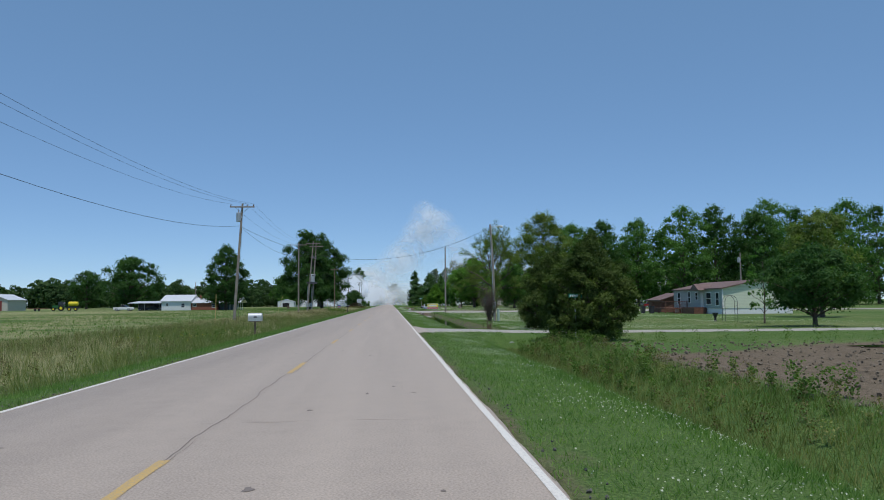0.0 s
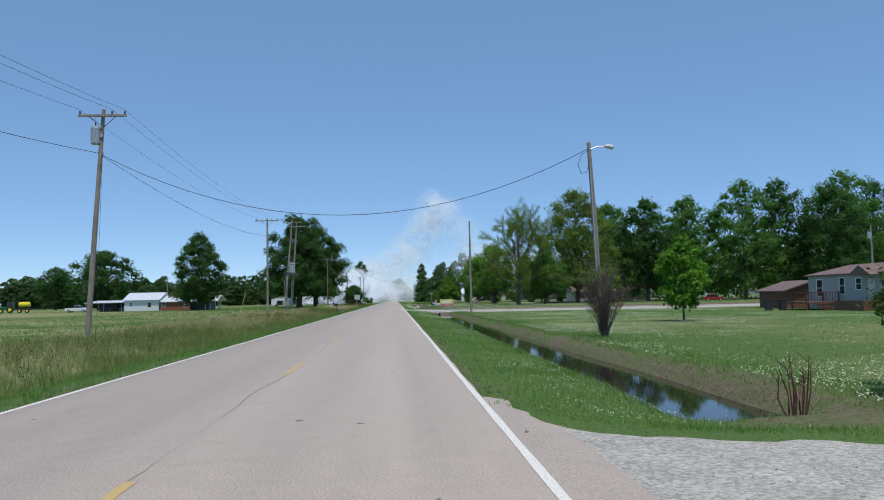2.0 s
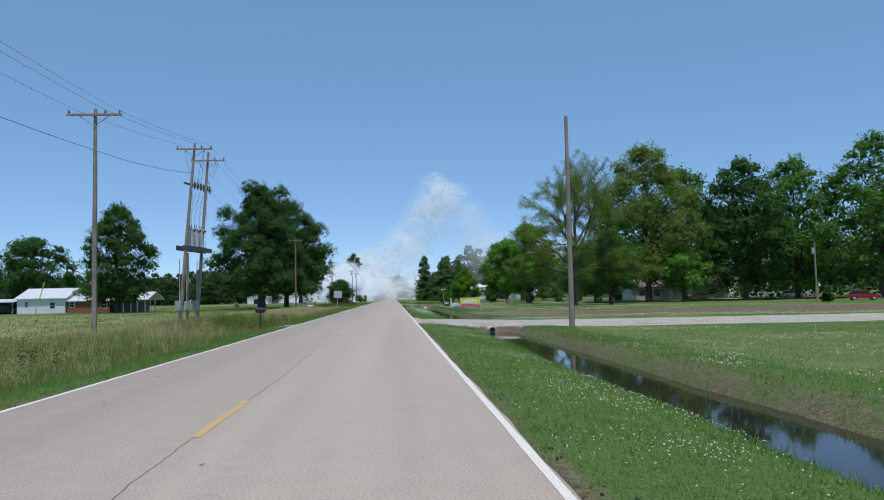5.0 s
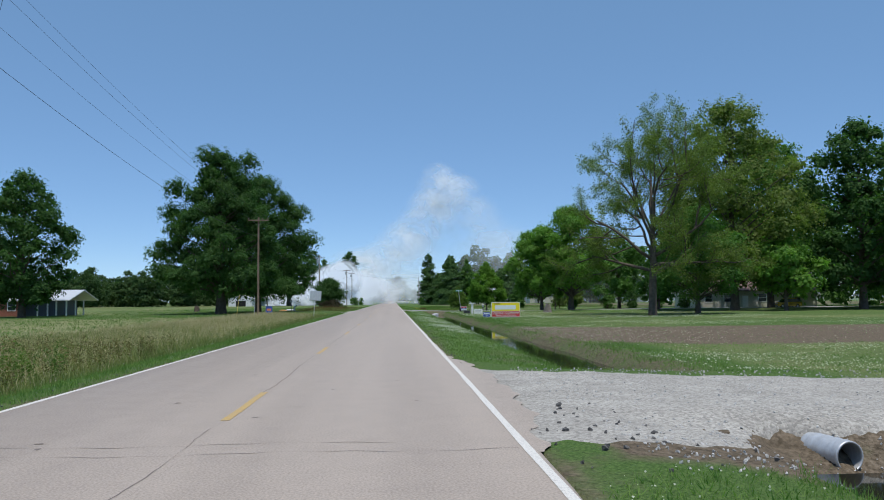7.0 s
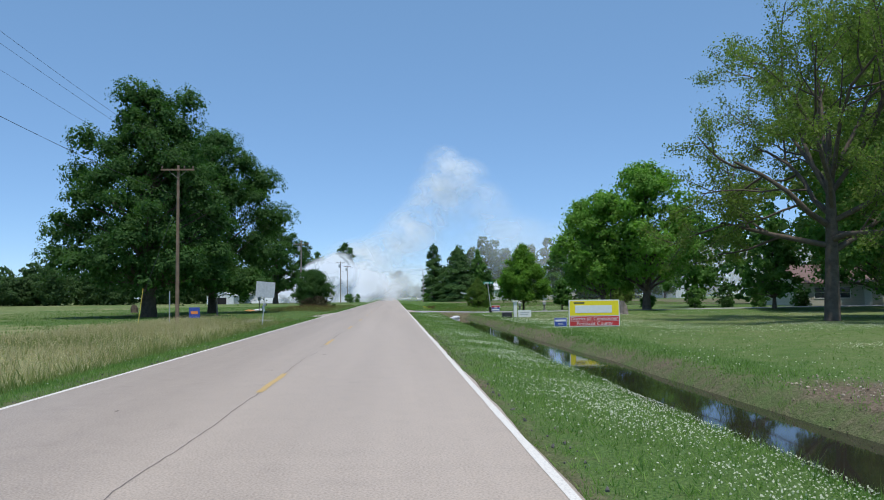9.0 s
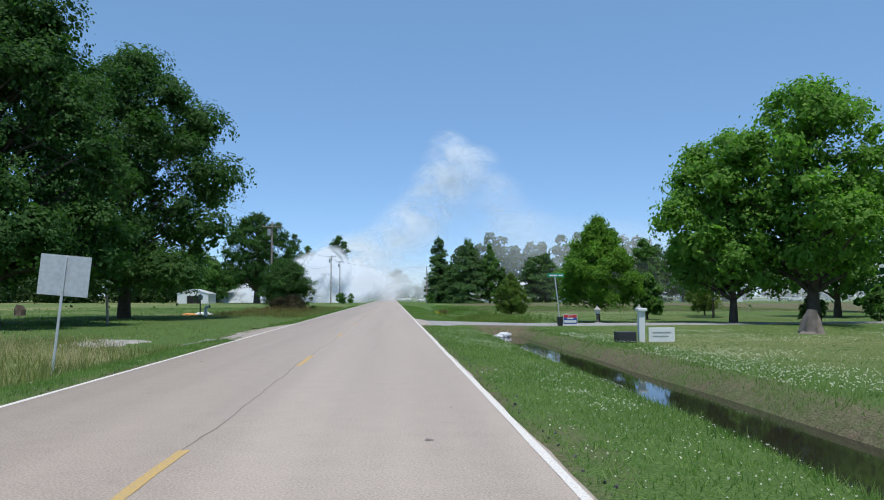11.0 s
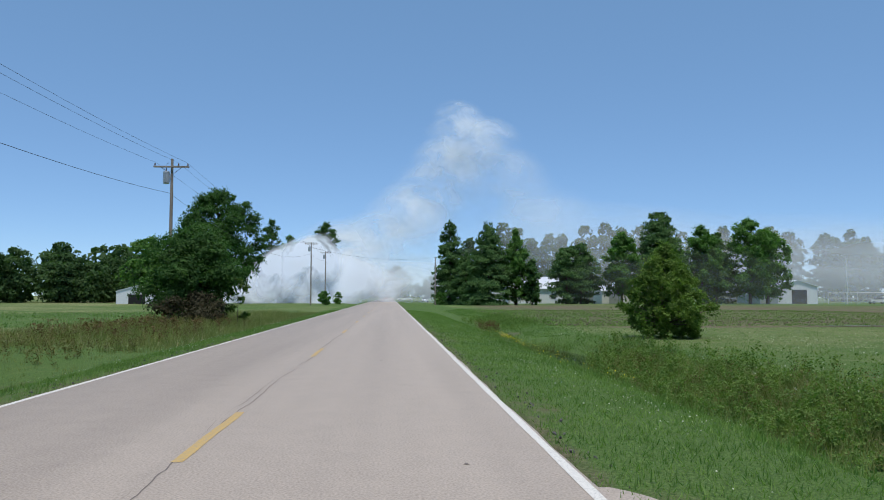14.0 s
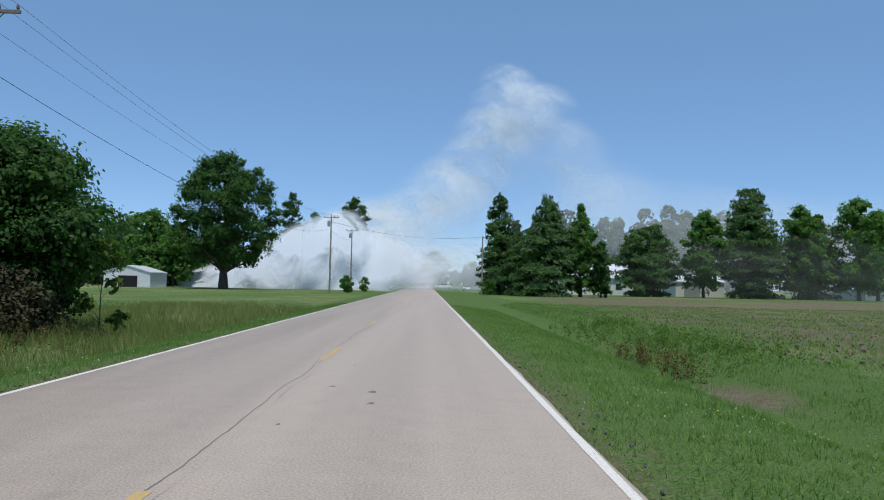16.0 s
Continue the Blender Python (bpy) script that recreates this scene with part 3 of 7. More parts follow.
sheet("drive_1", drive_plan(44.2, 1.8, 2.5, 75, -0.03, 1.0, 3.2), 110, 12, GRAVEL, "pale grey gravel driveway across the ditch", "driveway")
sheet("drive_2", drive_plan(142.6, 4.1, 1.2, 160, -0.09, 2.0), 420, 90, GRAVEL, "pale grey gravel driveway with a crumbling edge", "driveway", lowest=-0.80)
sheet("drive_3", drive_plan(241.6, 2.6, 3.4, 90, 0.12, 3.0), 110, 12, GRAVEL_DARK, "smooth grey lane leading off the road", "driveway")
def apron_plan(ya, yb, reach, bulge):
    def fn(u, v):
        y = ya + (yb - ya) * v
        return 3.4 + (reach - 3.4) * u * (0.12 + 0.75 * np.sin(np.pi * np.clip(v, 0, 1)) ** bulge) + (0.07 * np.sin(y * 2.3) + 0.05 * np.sin(y * 5.7 + 1) + 0.02 * np.sin(y * 11)) * u, y
    return fn
sheet("apron_1", apron_plan(39.0, 50.2, 4.35, 0.8), 8, 90, ROAD, "pinkish asphalt apron at the gravel driveway", "apron", flush=True)
sheet("apron_2", apron_plan(137.4, 150.5, 4.1, 0.8), 8, 120, ROAD, "pinkish asphalt apron with a broken edge", "apron", flush=True)
def left_apron(u, v):
    x, y = apron_plan(223.5, 239.0, 4.9, 0.7)(u, v)
    return -x, y


sheet("apron_4", left_apron, 8, 120, ROAD, "pinkish asphalt apron at the grassy track", "apron", flush=True)
sheet("apron_3", apron_plan(236.3, 248.4, 5.1, 0.7), 8, 120, ROAD, "pinkish asphalt apron at the lane", "apron", flush=True)
def left_drive(y_mid, half, x_end):
    def fn(u, v):
        x = -3.5 - (x_end - 3.5) * u
        h = half + 1.5 * np.exp(-(-x - 3.5) / 1.2)
        return x, y_mid + (0.5 - v) * 2 * (h + 0.12 * np.sin(x * 2.1) + 0.08 * np.sin(x * 5.0))
    return fn
sheet("drive_4", left_drive(139.0, 0.7, 6.2), 20, 10, GRAVEL_PATH, "pale gravel track beside the mailbox", "driveway")
sheet("drive_5", left_drive(227.5, 2.2, 10.5), 30, 10, GRAVEL_PATH, "pale gravel track through tall grass", "driveway")

# ---- water in the ditches ----
WATER = bpy.data.materials.new("ditch_water")
WATER.use_nodes = True
wb = WATER.node_tree.nodes["Principled BSDF"]
wb.inputs["Base Color"].default_value = (0.022, 0.020, 0.014, 1)
wb.inputs["Roughness"].default_value = 0.04
wb.inputs["IOR"].default_value = 1.33
wt = WATER.node_tree.nodes.new("ShaderNodeTexNoise")
wt.inputs["Scale"].default_value = 3.5
wbump = WATER.node_tree.nodes.new("ShaderNodeBump")
wbump.inputs["Strength"].default_value = 0.06
wbump.inputs["Distance"].default_value = 0.02
WATER.node_tree.links.new(wt.outputs["Fac"], wbump.inputs["Height"])
WATER.node_tree.links.new(wbump.outputs[0], wb.inputs["Normal"])
for i, (a, b2, zw) in enumerate(((48.8, 139.0, -0.66), (148.0, 238.6, -0.66), (264, 279, -0.85))):
    bm = bmesh.new()
    bm.faces.new([bm.verts.new(p) for p in ((5.9, a, zw), (10.9, a, zw), (10.9, b2, zw), (5.9, b2, zw))])
    tagged(part("water_%d" % (i + 1), bm, WATER), "still dark ditch water reflecting the sky", "water", kind="structure")
for i, (x0, y0, a, b2) in enumerate(((27.0, 30.5, 7.0, 1.0), (38.0, 289.3, 9.0, 0.35))):
    w = np.linspace(0, 2 * np.pi, 28)[:-1]
    q = 1 + 0.2 * np.sin(2 * w + i) + 0.12 * np.sin(5 * w)
    bm = bmesh.new()
    zt = gzf(x0, y0) + 0.035
    bm.faces.new([bm.verts.new((x0 + a * np.cos(t) * r2, y0 + b2 * np.sin(t) * r2, zt)) for t, r2 in zip(w, q)])
    tagged(part("water_%d" % (i + 4), bm, WATER), "shallow puddle of muddy standing water", "water", kind="structure")

for i, (ya, yb) in enumerate(((240.2, 241.5), (242.3, 244.0), (249.0, 250.2))):
    ys = np.arange(ya, yb, 0.15)
    end = np.sin(np.pi * (ys - ya) / (yb - ya)) ** 0.5
    half = end * (0.13 + 0.07 * wave(ys * 0, ys, 0.5, i))
    xs = -6.25 + 0.12 * wave(ys * 0 + 3, ys, 1.2, i)
    zs = gz(xs, ys).max() + 0.012
    m = len(ys)
    v = np.concatenate([np.stack([xs - half, ys, 0 * ys + zs], -1), np.stack([xs + half, ys, 0 * ys + zs], -1)])
    k = np.arange(m - 1)
    tagged(raw("water_%d" % (i + 6), v, np.stack([k, k + m, k + m + 1, k + 1], -1), WATER), "thin strip of standing water in a roadside rut", "water", kind="structure")


# ---- trees ----
def leaf_cards(p, out, size, r, loose=0.5, wide=0.34):
    """Small folded leaf shapes at points p, facing roughly along the directions out."""
    n = len(p)
    nrm = out + r.normal(0, loose, (n, 3)) + np.array([0, 0, 0.3])
    nrm /= np.linalg.norm(nrm, axis=1)[:, None] + 1e-9
    d = np.cross(nrm, r.normal(0, 1, (n, 3)))
    d /= np.linalg.norm(d, axis=1)[:, None] + 1e-9
    t = np.cross(nrm, d)
    s = (size * r.uniform(0.55, 1.4, n))[:, None]
    v = np.stack([p - d * s * 0.5, p + t * s * wide + nrm * s * 0.12, p + d * s * 0.5, p - t * s * wide + nrm * s * 0.12], 1).reshape(-1, 3)
    return v


def quads(v):
    return np.arange(len(v)).reshape(-1, 4)


def unit(n, r):
    d = r.normal(0, 1, (n, 3))
    return d / np.linalg.norm(d, axis=1)[:, None]


def blob_points(blobs, n, r, shell=0.5, gap=0.0, sprigs=7):
    """Points in the outer part of a heap of ellipsoids, thinned by a coarse pattern, and the ways out."""
    c = np.array([b[:3] for b in blobs])
    s = np.array([b[3:6] for b in blobs])
    w = (s[:, 0] * s[:, 2]) ** 1.0
    j = r.choice(len(blobs), n, p=w / w.sum())
    d = unit(n, r)
    d[:, 2] = np.where((d[:, 2] < -0.15) & (r.rand(n) < 0.7), -d[:, 2], d[:, 2])
    rad = (shell + (1 - shell) * r.rand(n) ** 0.6)[:, None]
    lump = 0.94 + 0.16 * np.sin(d[:, :1] * 7 + j[:, None]) * np.cos(d[:, 2:] * 6 + j[:, None] * 2)
    p = c[j] + d * s[j] * rad * lump
    if sprigs:
        k = max(1, n // sprigs)
        sprig = r.randint(0, k, n)
        p = p[sprig] + r.normal(0, 1, (n, 3)) * np.minimum(0.085 * s[j][:, :1], 0.30)
        d = d[sprig]
    if gap:
        keep = np.sin(p[:, 0] * 1.5 + p[:, 2] * 1.1) + np.sin(p[:, 1] * 1.7 - p[:, 2] * 1.4) + r.normal(0, 0.5, n) > gap - 1.6
        p, d = p[keep], d[keep]
    return p, d


def trunk_mesh(h, r0, tips, r, lean=0.0, top=0.75, seg=8):
    """A tapered trunk with limbs to the tips."""
    v, f = [], []

    def grow(pts, rad, s):
        a, b = tube_arrays(pts, rad, s)
        f.extend([tuple(i + len(v) for i in q) for q in b])
        v.extend(a)

    pts = [Vector((0, 0, -0.35)), Vector((0, 0, 0.0))]
    rad = [r0 * 1.5, r0 * 1.25]
    m = 6
    for i in range(1, m + 1):
        t = i / m
        pts.append(Vector((lean * t * h + r.normal(0, 0.012 * h * t), r.normal(0, 0.012 * h * t), top * h * t)))
        rad.append(r0 * (1 - 0.82 * t))
    grow(pts, rad, seg)
    for tip in tips:
        tip = Vector(tip)
        start_z = max(0.12 * h, min(top * h * 0.92, tip.z - 0.45 * Vector((tip.x, tip.y)).length - 0.06 * h))
        t = start_z / (top * h)
        base = Vector((lean * start_z, 0, start_z))
        mid = base.lerp(tip, 0.5) + Vector((r.normal(0, 0.02 * h), r.normal(0, 0.02 * h), 0.02 * h))
        ra = r0 * (1 - 0.82 * t) * 0.5
        grow([base, base.lerp(mid, 0.5) + Vector((0, 0, 0.01 * h)), mid, tip], [ra, ra * 0.75, ra * 0.5, ra * 0.12], 5)
    return v, f


ROUND = ((0, 0.60), (0.18, 0.93), (0.42, 1.0), (0.68, 0.86), (0.87, 0.55), (1, 0.10))
SPIRE = ((0, 0.80), (0.12, 1.0), (0.34, 0.98), (0.52, 0.74), (0.72, 0.52), (0.88, 0.34), (1, 0.05))
SQUAT = ((0, 0.60), (0.10, 0.86), (0.24, 1.0), (0.42, 0.98), (0.60, 0.80), (0.76, 0.56), (0.90, 0.30), (1, 0.06))
TEAR = ((0, 0.70), (0.12, 0.90), (0.28, 1.0), (0.45, 0.85), (0.62, 0.63), (0.80, 0.38), (0.92, 0.18), (1, 0.02))
EGG = ((0, 0.72), (0.12, 0.95), (0.30, 1.0), (0.54, 0.80), (0.76, 0.48), (0.90, 0.24), (1, 0.04))


def heap(h, rx, zlo, n, r, size=0.42, flat=1.0, prof=ROUND, solid=0.8):
    """Ellipsoids heaped over a crown whose half-width follows a profile from its foot to its top."""
    pu, pr = [q[0] for q in prof], [q[1] for q in prof]
    out = []
    for i in range(n):
        u = (i + r.rand()) / n
        R = rx * float(np.interp(u, pu, pr))
        s = size * rx * r.uniform(0.6, 1.15) * min(1.0, 0.35 + R / rx)
        a = i * 2.399 + r.normal(0, 0.5)
        q = max(0.0, R - s * 0.62) * r.uniform(0.75, 1.1)
        z = min(max(zlo + u * (h - zlo), zlo + s * 0.45 * flat), h - s * 0.5 * flat)
        out.append((q * math.cos(a), q * math.sin(a), z, s, s, s * 0.8 * flat))
    if solid:
        m = 6
        for i in range(m):
            u = (i + 0.5) / m
            R = rx * float(np.interp(u, pu, pr)) * solid
            out.append((0, 0, zlo + u * (h - zlo), R, R, (h - zlo) / m * 0.8))
    return out


LEAVES = 1.15  # leaf count, against leaf size


def deciduous(x, y, h, rx, zlo, n_blobs, n_leaf, leaf, mat, label, seed, r0=0.3, gap=0.0, size=0.42, bark=None, flat=1.0, shell=0.5, category="tree", name="tree", limbs=None, prof=ROUND, extra=(), wide=0.34, sprigs=7):
    r = np.random.RandomState(seed)
    t = thing(name, x, y, gzf(x, y), label, category)
    n_leaf, leaf = int(n_leaf * LEAVES), leaf * 0.97
    bl = heap(h, rx, zlo, n_blobs, r, size, flat, prof, 0.8 if gap < 0.85 else 0) + list(extra)
    p, d = blob_points(bl, n_leaf, r, shell, gap, sprigs)
    fill, fd = blob_points([(b[0], b[1], b[2], b[3] * 0.62, b[4] * 0.62, b[5] * 0.62) for b in bl], int(n_leaf * 0.30), r, 0.2)
    v = np.concatenate([leaf_cards(p, d, leaf, r, 0.5, wide), leaf_cards(fill, fd, leaf * 1.7 if wide > 0.3 else 0.13, r)])
    v[:, 2] = np.maximum(v[:, 2], 0.02)
    raw("crown", v, quads(v), mat, t)
    tips = [b[:3] for b in bl[: (limbs or n_blobs)]]
    tv, tf = trunk_mesh(h, r0, tips, r)
    raw("trunk", tv, tf, bark or BARK, t, smooth=True)
    return t


def conifer(x, y, h, rx, zlo, n_leaf, leaf, mat, label, seed, r0=0.2, rough=0.3, power=0.8, whorl=0.9, droop=0.25, name="conifer", lop=0.0, round_foot=0.0):
    """A cone of boughs, in whorls, with an uneven outline."""
    r = np.random.RandomState(seed)
    t = thing(name, x, y, gzf(x, y), label, "tree")
    boughs = []
    z = zlo
    while z < h * 0.985:
        u = (z - zlo) / (h - zlo)
        reach = rx * (1 - u) ** power
        if round_foot:
            reach *= 1 - round_foot * (1 - smooth(0, 0.3, u))
        m = max(4, int(5 + reach * 2.0))
        for j in range(m):
            boughs.append((z + r.uniform(-0.3, 0.3) * whorl, r.uniform(0, 2 * math.pi), max(0.12, reach * r.uniform(1 - rough, 1 + rough * 0.55))))
        z += whorl * (0.5 + 0.6 * (1 - u))
    b = np.array(boughs)
    n_leaf, leaf = int(n_leaf * 2.6), leaf * 0.66
    w = b[:, 2] ** 1.3
    j = r.choice(len(b), n_leaf, p=w / w.sum())
    s = r.rand(n_leaf) ** 0.55
    spread = 0.13 + 0.22 * (1 - s)
    ang = b[j, 1] + r.normal(0, 1, n_leaf) * spread
    rad = b[j, 2] * s
    pz = b[j, 0] + r.normal(0, 0.16 * whorl, n_leaf) + (0.18 - droop * s) * b[j, 2] * 0.6
    p = np.stack([np.cos(ang) * rad + lop * pz / h, np.sin(ang) * rad, pz], -1)
    d = np.stack([np.cos(ang), np.sin(ang), np.full(n_leaf, 0.25)], -1)
    v = leaf_cards(p, d, leaf, r)
    v[:, 2] = np.maximum(v[:, 2], 0.02)
    raw("crown", v, quads(v), mat, t)
    tv, tf = tube_arrays([(0, 0, -0.3), (0, 0, h * 0.4), (lop * 0.95, 0, h * 0.97)], [r0 * 1.2, r0 * 0.75, 0.02], 8)
    raw("trunk", tv, tf, BARK, t, smooth=True)
    return t


def limbed(x, y, h, reach, fork, n_limb, n_leaf, leaf, mat, label, seed, r0=0.4, depth=3):
    """An open tree: forked limbs and twigs that carry loose sprays of leaves."""
    r = np.random.RandomState(seed)
    t = thing("tree", x, y, gzf(x, y), label, "tree")
    v, f, twigs = [], [], []

    def grow(p, d, length, rad, level):
        pts = [Vector(p)]
        for _ in range(4):
            d = (d + Vector(r.normal(0, 0.15, 3)) + Vector((0, 0, 0.05))).normalized()
            pts.append(pts[-1] + d * length / 4)
        a, b = tube_arrays(pts, [rad * q for q in (1, 0.86, 0.73, 0.6, 0.42)], 6 if level > 1 else 4)
        f.extend([tuple(i + len(v) for i in q) for q in b])
        v.extend(a)
        if level == 0:
            twigs.append(pts)
            return
        for i in range(4 if level < depth else 5):
            u = 0.35 + 0.65 * (i + r.rand()) / (5 if level == depth else 4)
            k = min(3, int(u * 4))
            side = d.cross(Vector(r.normal(0, 1, 3))).normalized()
            grow(pts[k].lerp(pts[k + 1], u * 4 - k), (d * 0.75 + side * r.uniform(0.5, 0.95)).normalized(), length * r.uniform(0.48, 0.68), rad * r.uniform(0.34, 0.5), level - 1)

    a, b = tube_arrays([(0, 0, -0.4), (0, 0, 0.2), (0.1, 0, fork * 0.6), (0.25, 0.1, fork), (0.3, 0.1, h * 0.62)], [r0 * 1.5, r0 * 1.15, r0 * 0.95, r0 * 0.85, r0 * 0.3], 10)
    f.extend(b)
    v.extend(a)
    for i in range(n_limb):
        u = i / max(1, n_limb - 1)
        w = i * 2.4 + r.normal(0, 0.3)
        up = 0.15 + 1.9 * u ** 1.4
        d = Vector((math.cos(w), math.sin(w), up)).normalized()
        z = fork * (0.75 + 0.3 * u) + u * 0.25 * (h - fork)
        far = min(reach / max(0.2, math.hypot(d.x, d.y)), (h - z) / max(0.1, d.z)) * 0.62
        grow((0.25 * z / fork, 0.08, z), d, far, r0 * 0.55 * (1 - 0.35 * u), depth - 1)
    raw("trunk", v, f, BARK, t, smooth=True)
    tw = np.array([[tuple(q) for q in p] for p in twigs])
    j = r.randint(0, len(tw), n_leaf)
    k = r.randint(1, 5, n_leaf)
    p = tw[j, k] + r.normal(0, leaf * 1.9, (n_leaf, 3))
    lv = leaf_cards(p, unit(n_leaf, r), leaf, r)
    raw("crown", lv, quads(lv), mat, t)
    return t


LEAF_BUSH = leaf_material("leaf_bush", (0.036, 0.092, 0.020), (0.205, 0.290, 0.066), 0.42)
LEAF_MAPLE = leaf_material("leaf_maple", (0.045, 0.120, 0.017), (0.185, 0.335, 0.046), 0.42)
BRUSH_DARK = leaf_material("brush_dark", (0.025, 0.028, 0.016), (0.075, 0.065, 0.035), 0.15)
# right-hand side, from near to far
deciduous(11.45, 36.9, 4.75, 2.35, 0.05, 120, 62000, 0.115, LEAF_CEDAR, "dense dark green cedar with foliage to the ground", 11, 0.16, 0.0, 0.19, name="cedar", prof=SQUAT, flat=1.15, wide=0.15, sprigs=12, extra=((0.1, 0, 4.55, 0.34, 0.34, 0.5), (0.18, 0, 4.85, 0.14, 0.14, 0.35)))
deciduous(12.5, 50.6, 5.0, 2.35, 0.05, 120, 62000, 0.115, LEAF_CEDAR, "dense dark green cedar with a wispy crooked top", 12, 0.16, 0.0, 0.19, name="cedar", prof=SQUAT, flat=1.15, wide=0.15, sprigs=12, extra=((0.25, 0, 4.75, 0.32, 0.32, 0.5), (0.42, 0, 5.25, 0.15, 0.15, 0.45), (0.58, 0, 5.65, 0.08, 0.08, 0.3)))
deciduous(30.8, 52.0, 5.4, 3.6, 1.2, 30, 17000, 0.15, LEAF_DARK, "low spreading dark green yard tree", 13, 0.16, 0.2, 0.34, flat=0.55)
deciduous(46.2, 78.0, 10.8, 4.3, 2.0, 34, 17000, 0.20, LEAF_YELLOW, "tall light green yard tree in full leaf", 14, 0.22, 0.3, 0.32)
deciduous(31.2, 60.0, 6.2, 1.5, 0.8, 14, 1500, 0.15, LEAF_MID, "thin young tree with sparse light green leaves", 15, 0.07, 0.9, 0.4)
deciduous(21.4, 89.6, 5.6, 1.8, 0.9, 24, 8000, 0.17, LEAF_MAPLE, "young bright green shade tree on the lawn", 16, 0.07, 0.5, 0.4)
limbed(29.7, 211.4, 20.5, 11.0, 5.8, 15, 84000, 0.155, LEAF_YELLOW, "tall old tree with thin yellow-green foliage and bare limbs", 17, 0.42)
deciduous(36.5, 216.0, 12.0, 6.0, 2.0, 26, 16000, 0.24, LEAF_MID, "spreading yard tree with young green leaves", 18, 0.3, 0.5, 0.30, flat=0.8)
deciduous(40.3, 240.0, 8.8, 3.1, 1.2, 30, 9000, 0.26, LEAF_MID, "leafy tree drooping over the yard path", 22, 0.2, 0.7, 0.3, prof=EGG)
deciduous(48.0, 232.0, 28.0, 10.8, 3.0, 60, 40000, 0.31, LEAF_YELLOW, "very tall shade tree with loose green foliage", 19, 0.55, 0.4, 0.28)
deciduous(60.0, 246.0, 26.0, 10.0, 3.0, 44, 20000, 0.42, LEAF_MID, "very tall shade tree with green foliage", 20, 0.5, 0.3, 0.29)
deciduous(66.0, 232.0, 25.5, 9.8, 2.4, 44, 20000, 0.42, LEAF_DARK, "tall dense dark green shade tree", 21, 0.5, 0.2, 0.29)
for i, (tx, ty, th, tr, tm) in enumerate(((79, 238, 25, 9.0, LEAF_MID), (91, 231, 28, 10, LEAF_MID), (103, 236, 29, 9.5, LEAF_DARK), (116, 229, 30, 10.5, LEAF_MID), (129, 236, 28, 9.5, LEAF_DARK), (143, 232, 30, 10.5, LEAF_MID), (110, 224, 26, 9.0, LEAF_DARK), (158, 240, 29, 10.5, LEAF_DARK), (174, 236, 28, 10.5, LEAF_MID))):
    deciduous(tx, ty, th * 1.07, tr * 1.12, 2.2, 46, 15000, 0.44, tm, "tall leafy tree in a row behind the lawn", 30 + i, 0.45, 0.25, 0.29)
deciduous(24.4, 246.0, 12.4, 5.4, 2.0, 44, 22000, 0.26, LEAF_BRIGHT, "broad bright green tree with large leaves", 40, 0.26, 0.4, 0.28, shell=0.65)
deciduous(28.2, 243.0, 15.0, 6.2, 3.0, 48, 26000, 0.26, LEAF_BRIGHT, "tall bright green shade tree with a dark trunk", 41, 0.4, 0.4, 0.28, shell=0.65)
deciduous(41.0, 262.0, 12.0, 5.5, 2.0, 14, 5000, 0.42, LEAF_MID, "leafy green yard tree near a house", 42, 0.3, 0.4)
deciduous(52.0, 226.0, 9.0, 5.0, 2.2, 12, 5000, 0.40, LEAF_BRIGHT, "low bright green understorey tree", 43, 0.25, 0.5)
deciduous(16.6, 250.6, 7.4, 3.2, 1.15, 44, 36000, 0.145, LEAF_MAPLE, "compact bright green maple beside the lane", 44, 0.11, 0.3, 0.30, flat=1.0, prof=EGG)
deciduous(22.6, 258.0, 3.6, 1.5, 0.5, 9, 3500, 0.24, LEAF_MID, "small dark green yard tree", 45, 0.1, 0.2)
deciduous(29.8, 262.0, 6.8, 2.8, 2.8, 10, 2600, 0.24, LEAF_MID, "thin yard tree with sparse leaves", 46, 0.1, 0.8)
deciduous(32.3, 270.0, 3.7, 1.8, 0.4, 14, 3500, 0.17, LEAF_YELLOW, "small round yellow-green garden tree", 49, 0.08, 0.4)
deciduous(40.0, 290.0, 4.0, 2.2, 0.6, 9, 2200, 0.3, LEAF_YELLOW, "small yellow-green garden tree", 47, 0.1, 0.6)
deciduous(14.4, 277.2, 4.25, 2.1, 0.05, 130, 46000, 0.09, LEAF_BUSH, "egg-shaped dark green bush standing alone on the grass", 48, 0.1, 0.15, 0.14, category="bush", name="bush", prof=TEAR, flat=1.3, sprigs=9, extra=((0.08, 0, 3.95, 0.24, 0.24, 0.4),))
for i, (bx, by, br) in enumerate(((34.5, 246.0, 1.3), (38.8, 248.0, 1.5), (43.5, 250.0, 1.2), (46.5, 246.5, 1.3), (28.5, 243.6, 0.9), (60, 195, 1.1))):
    deciduous(bx, by, br * 1.9, br, 0.1, 8, 1500, 0.2, LEAF_DARK if i % 2 else LEAF_MID, "clipped round green garden shrub", 50 + i, 0.05, 0.0, 0.5, category="shrub", name="shrub")
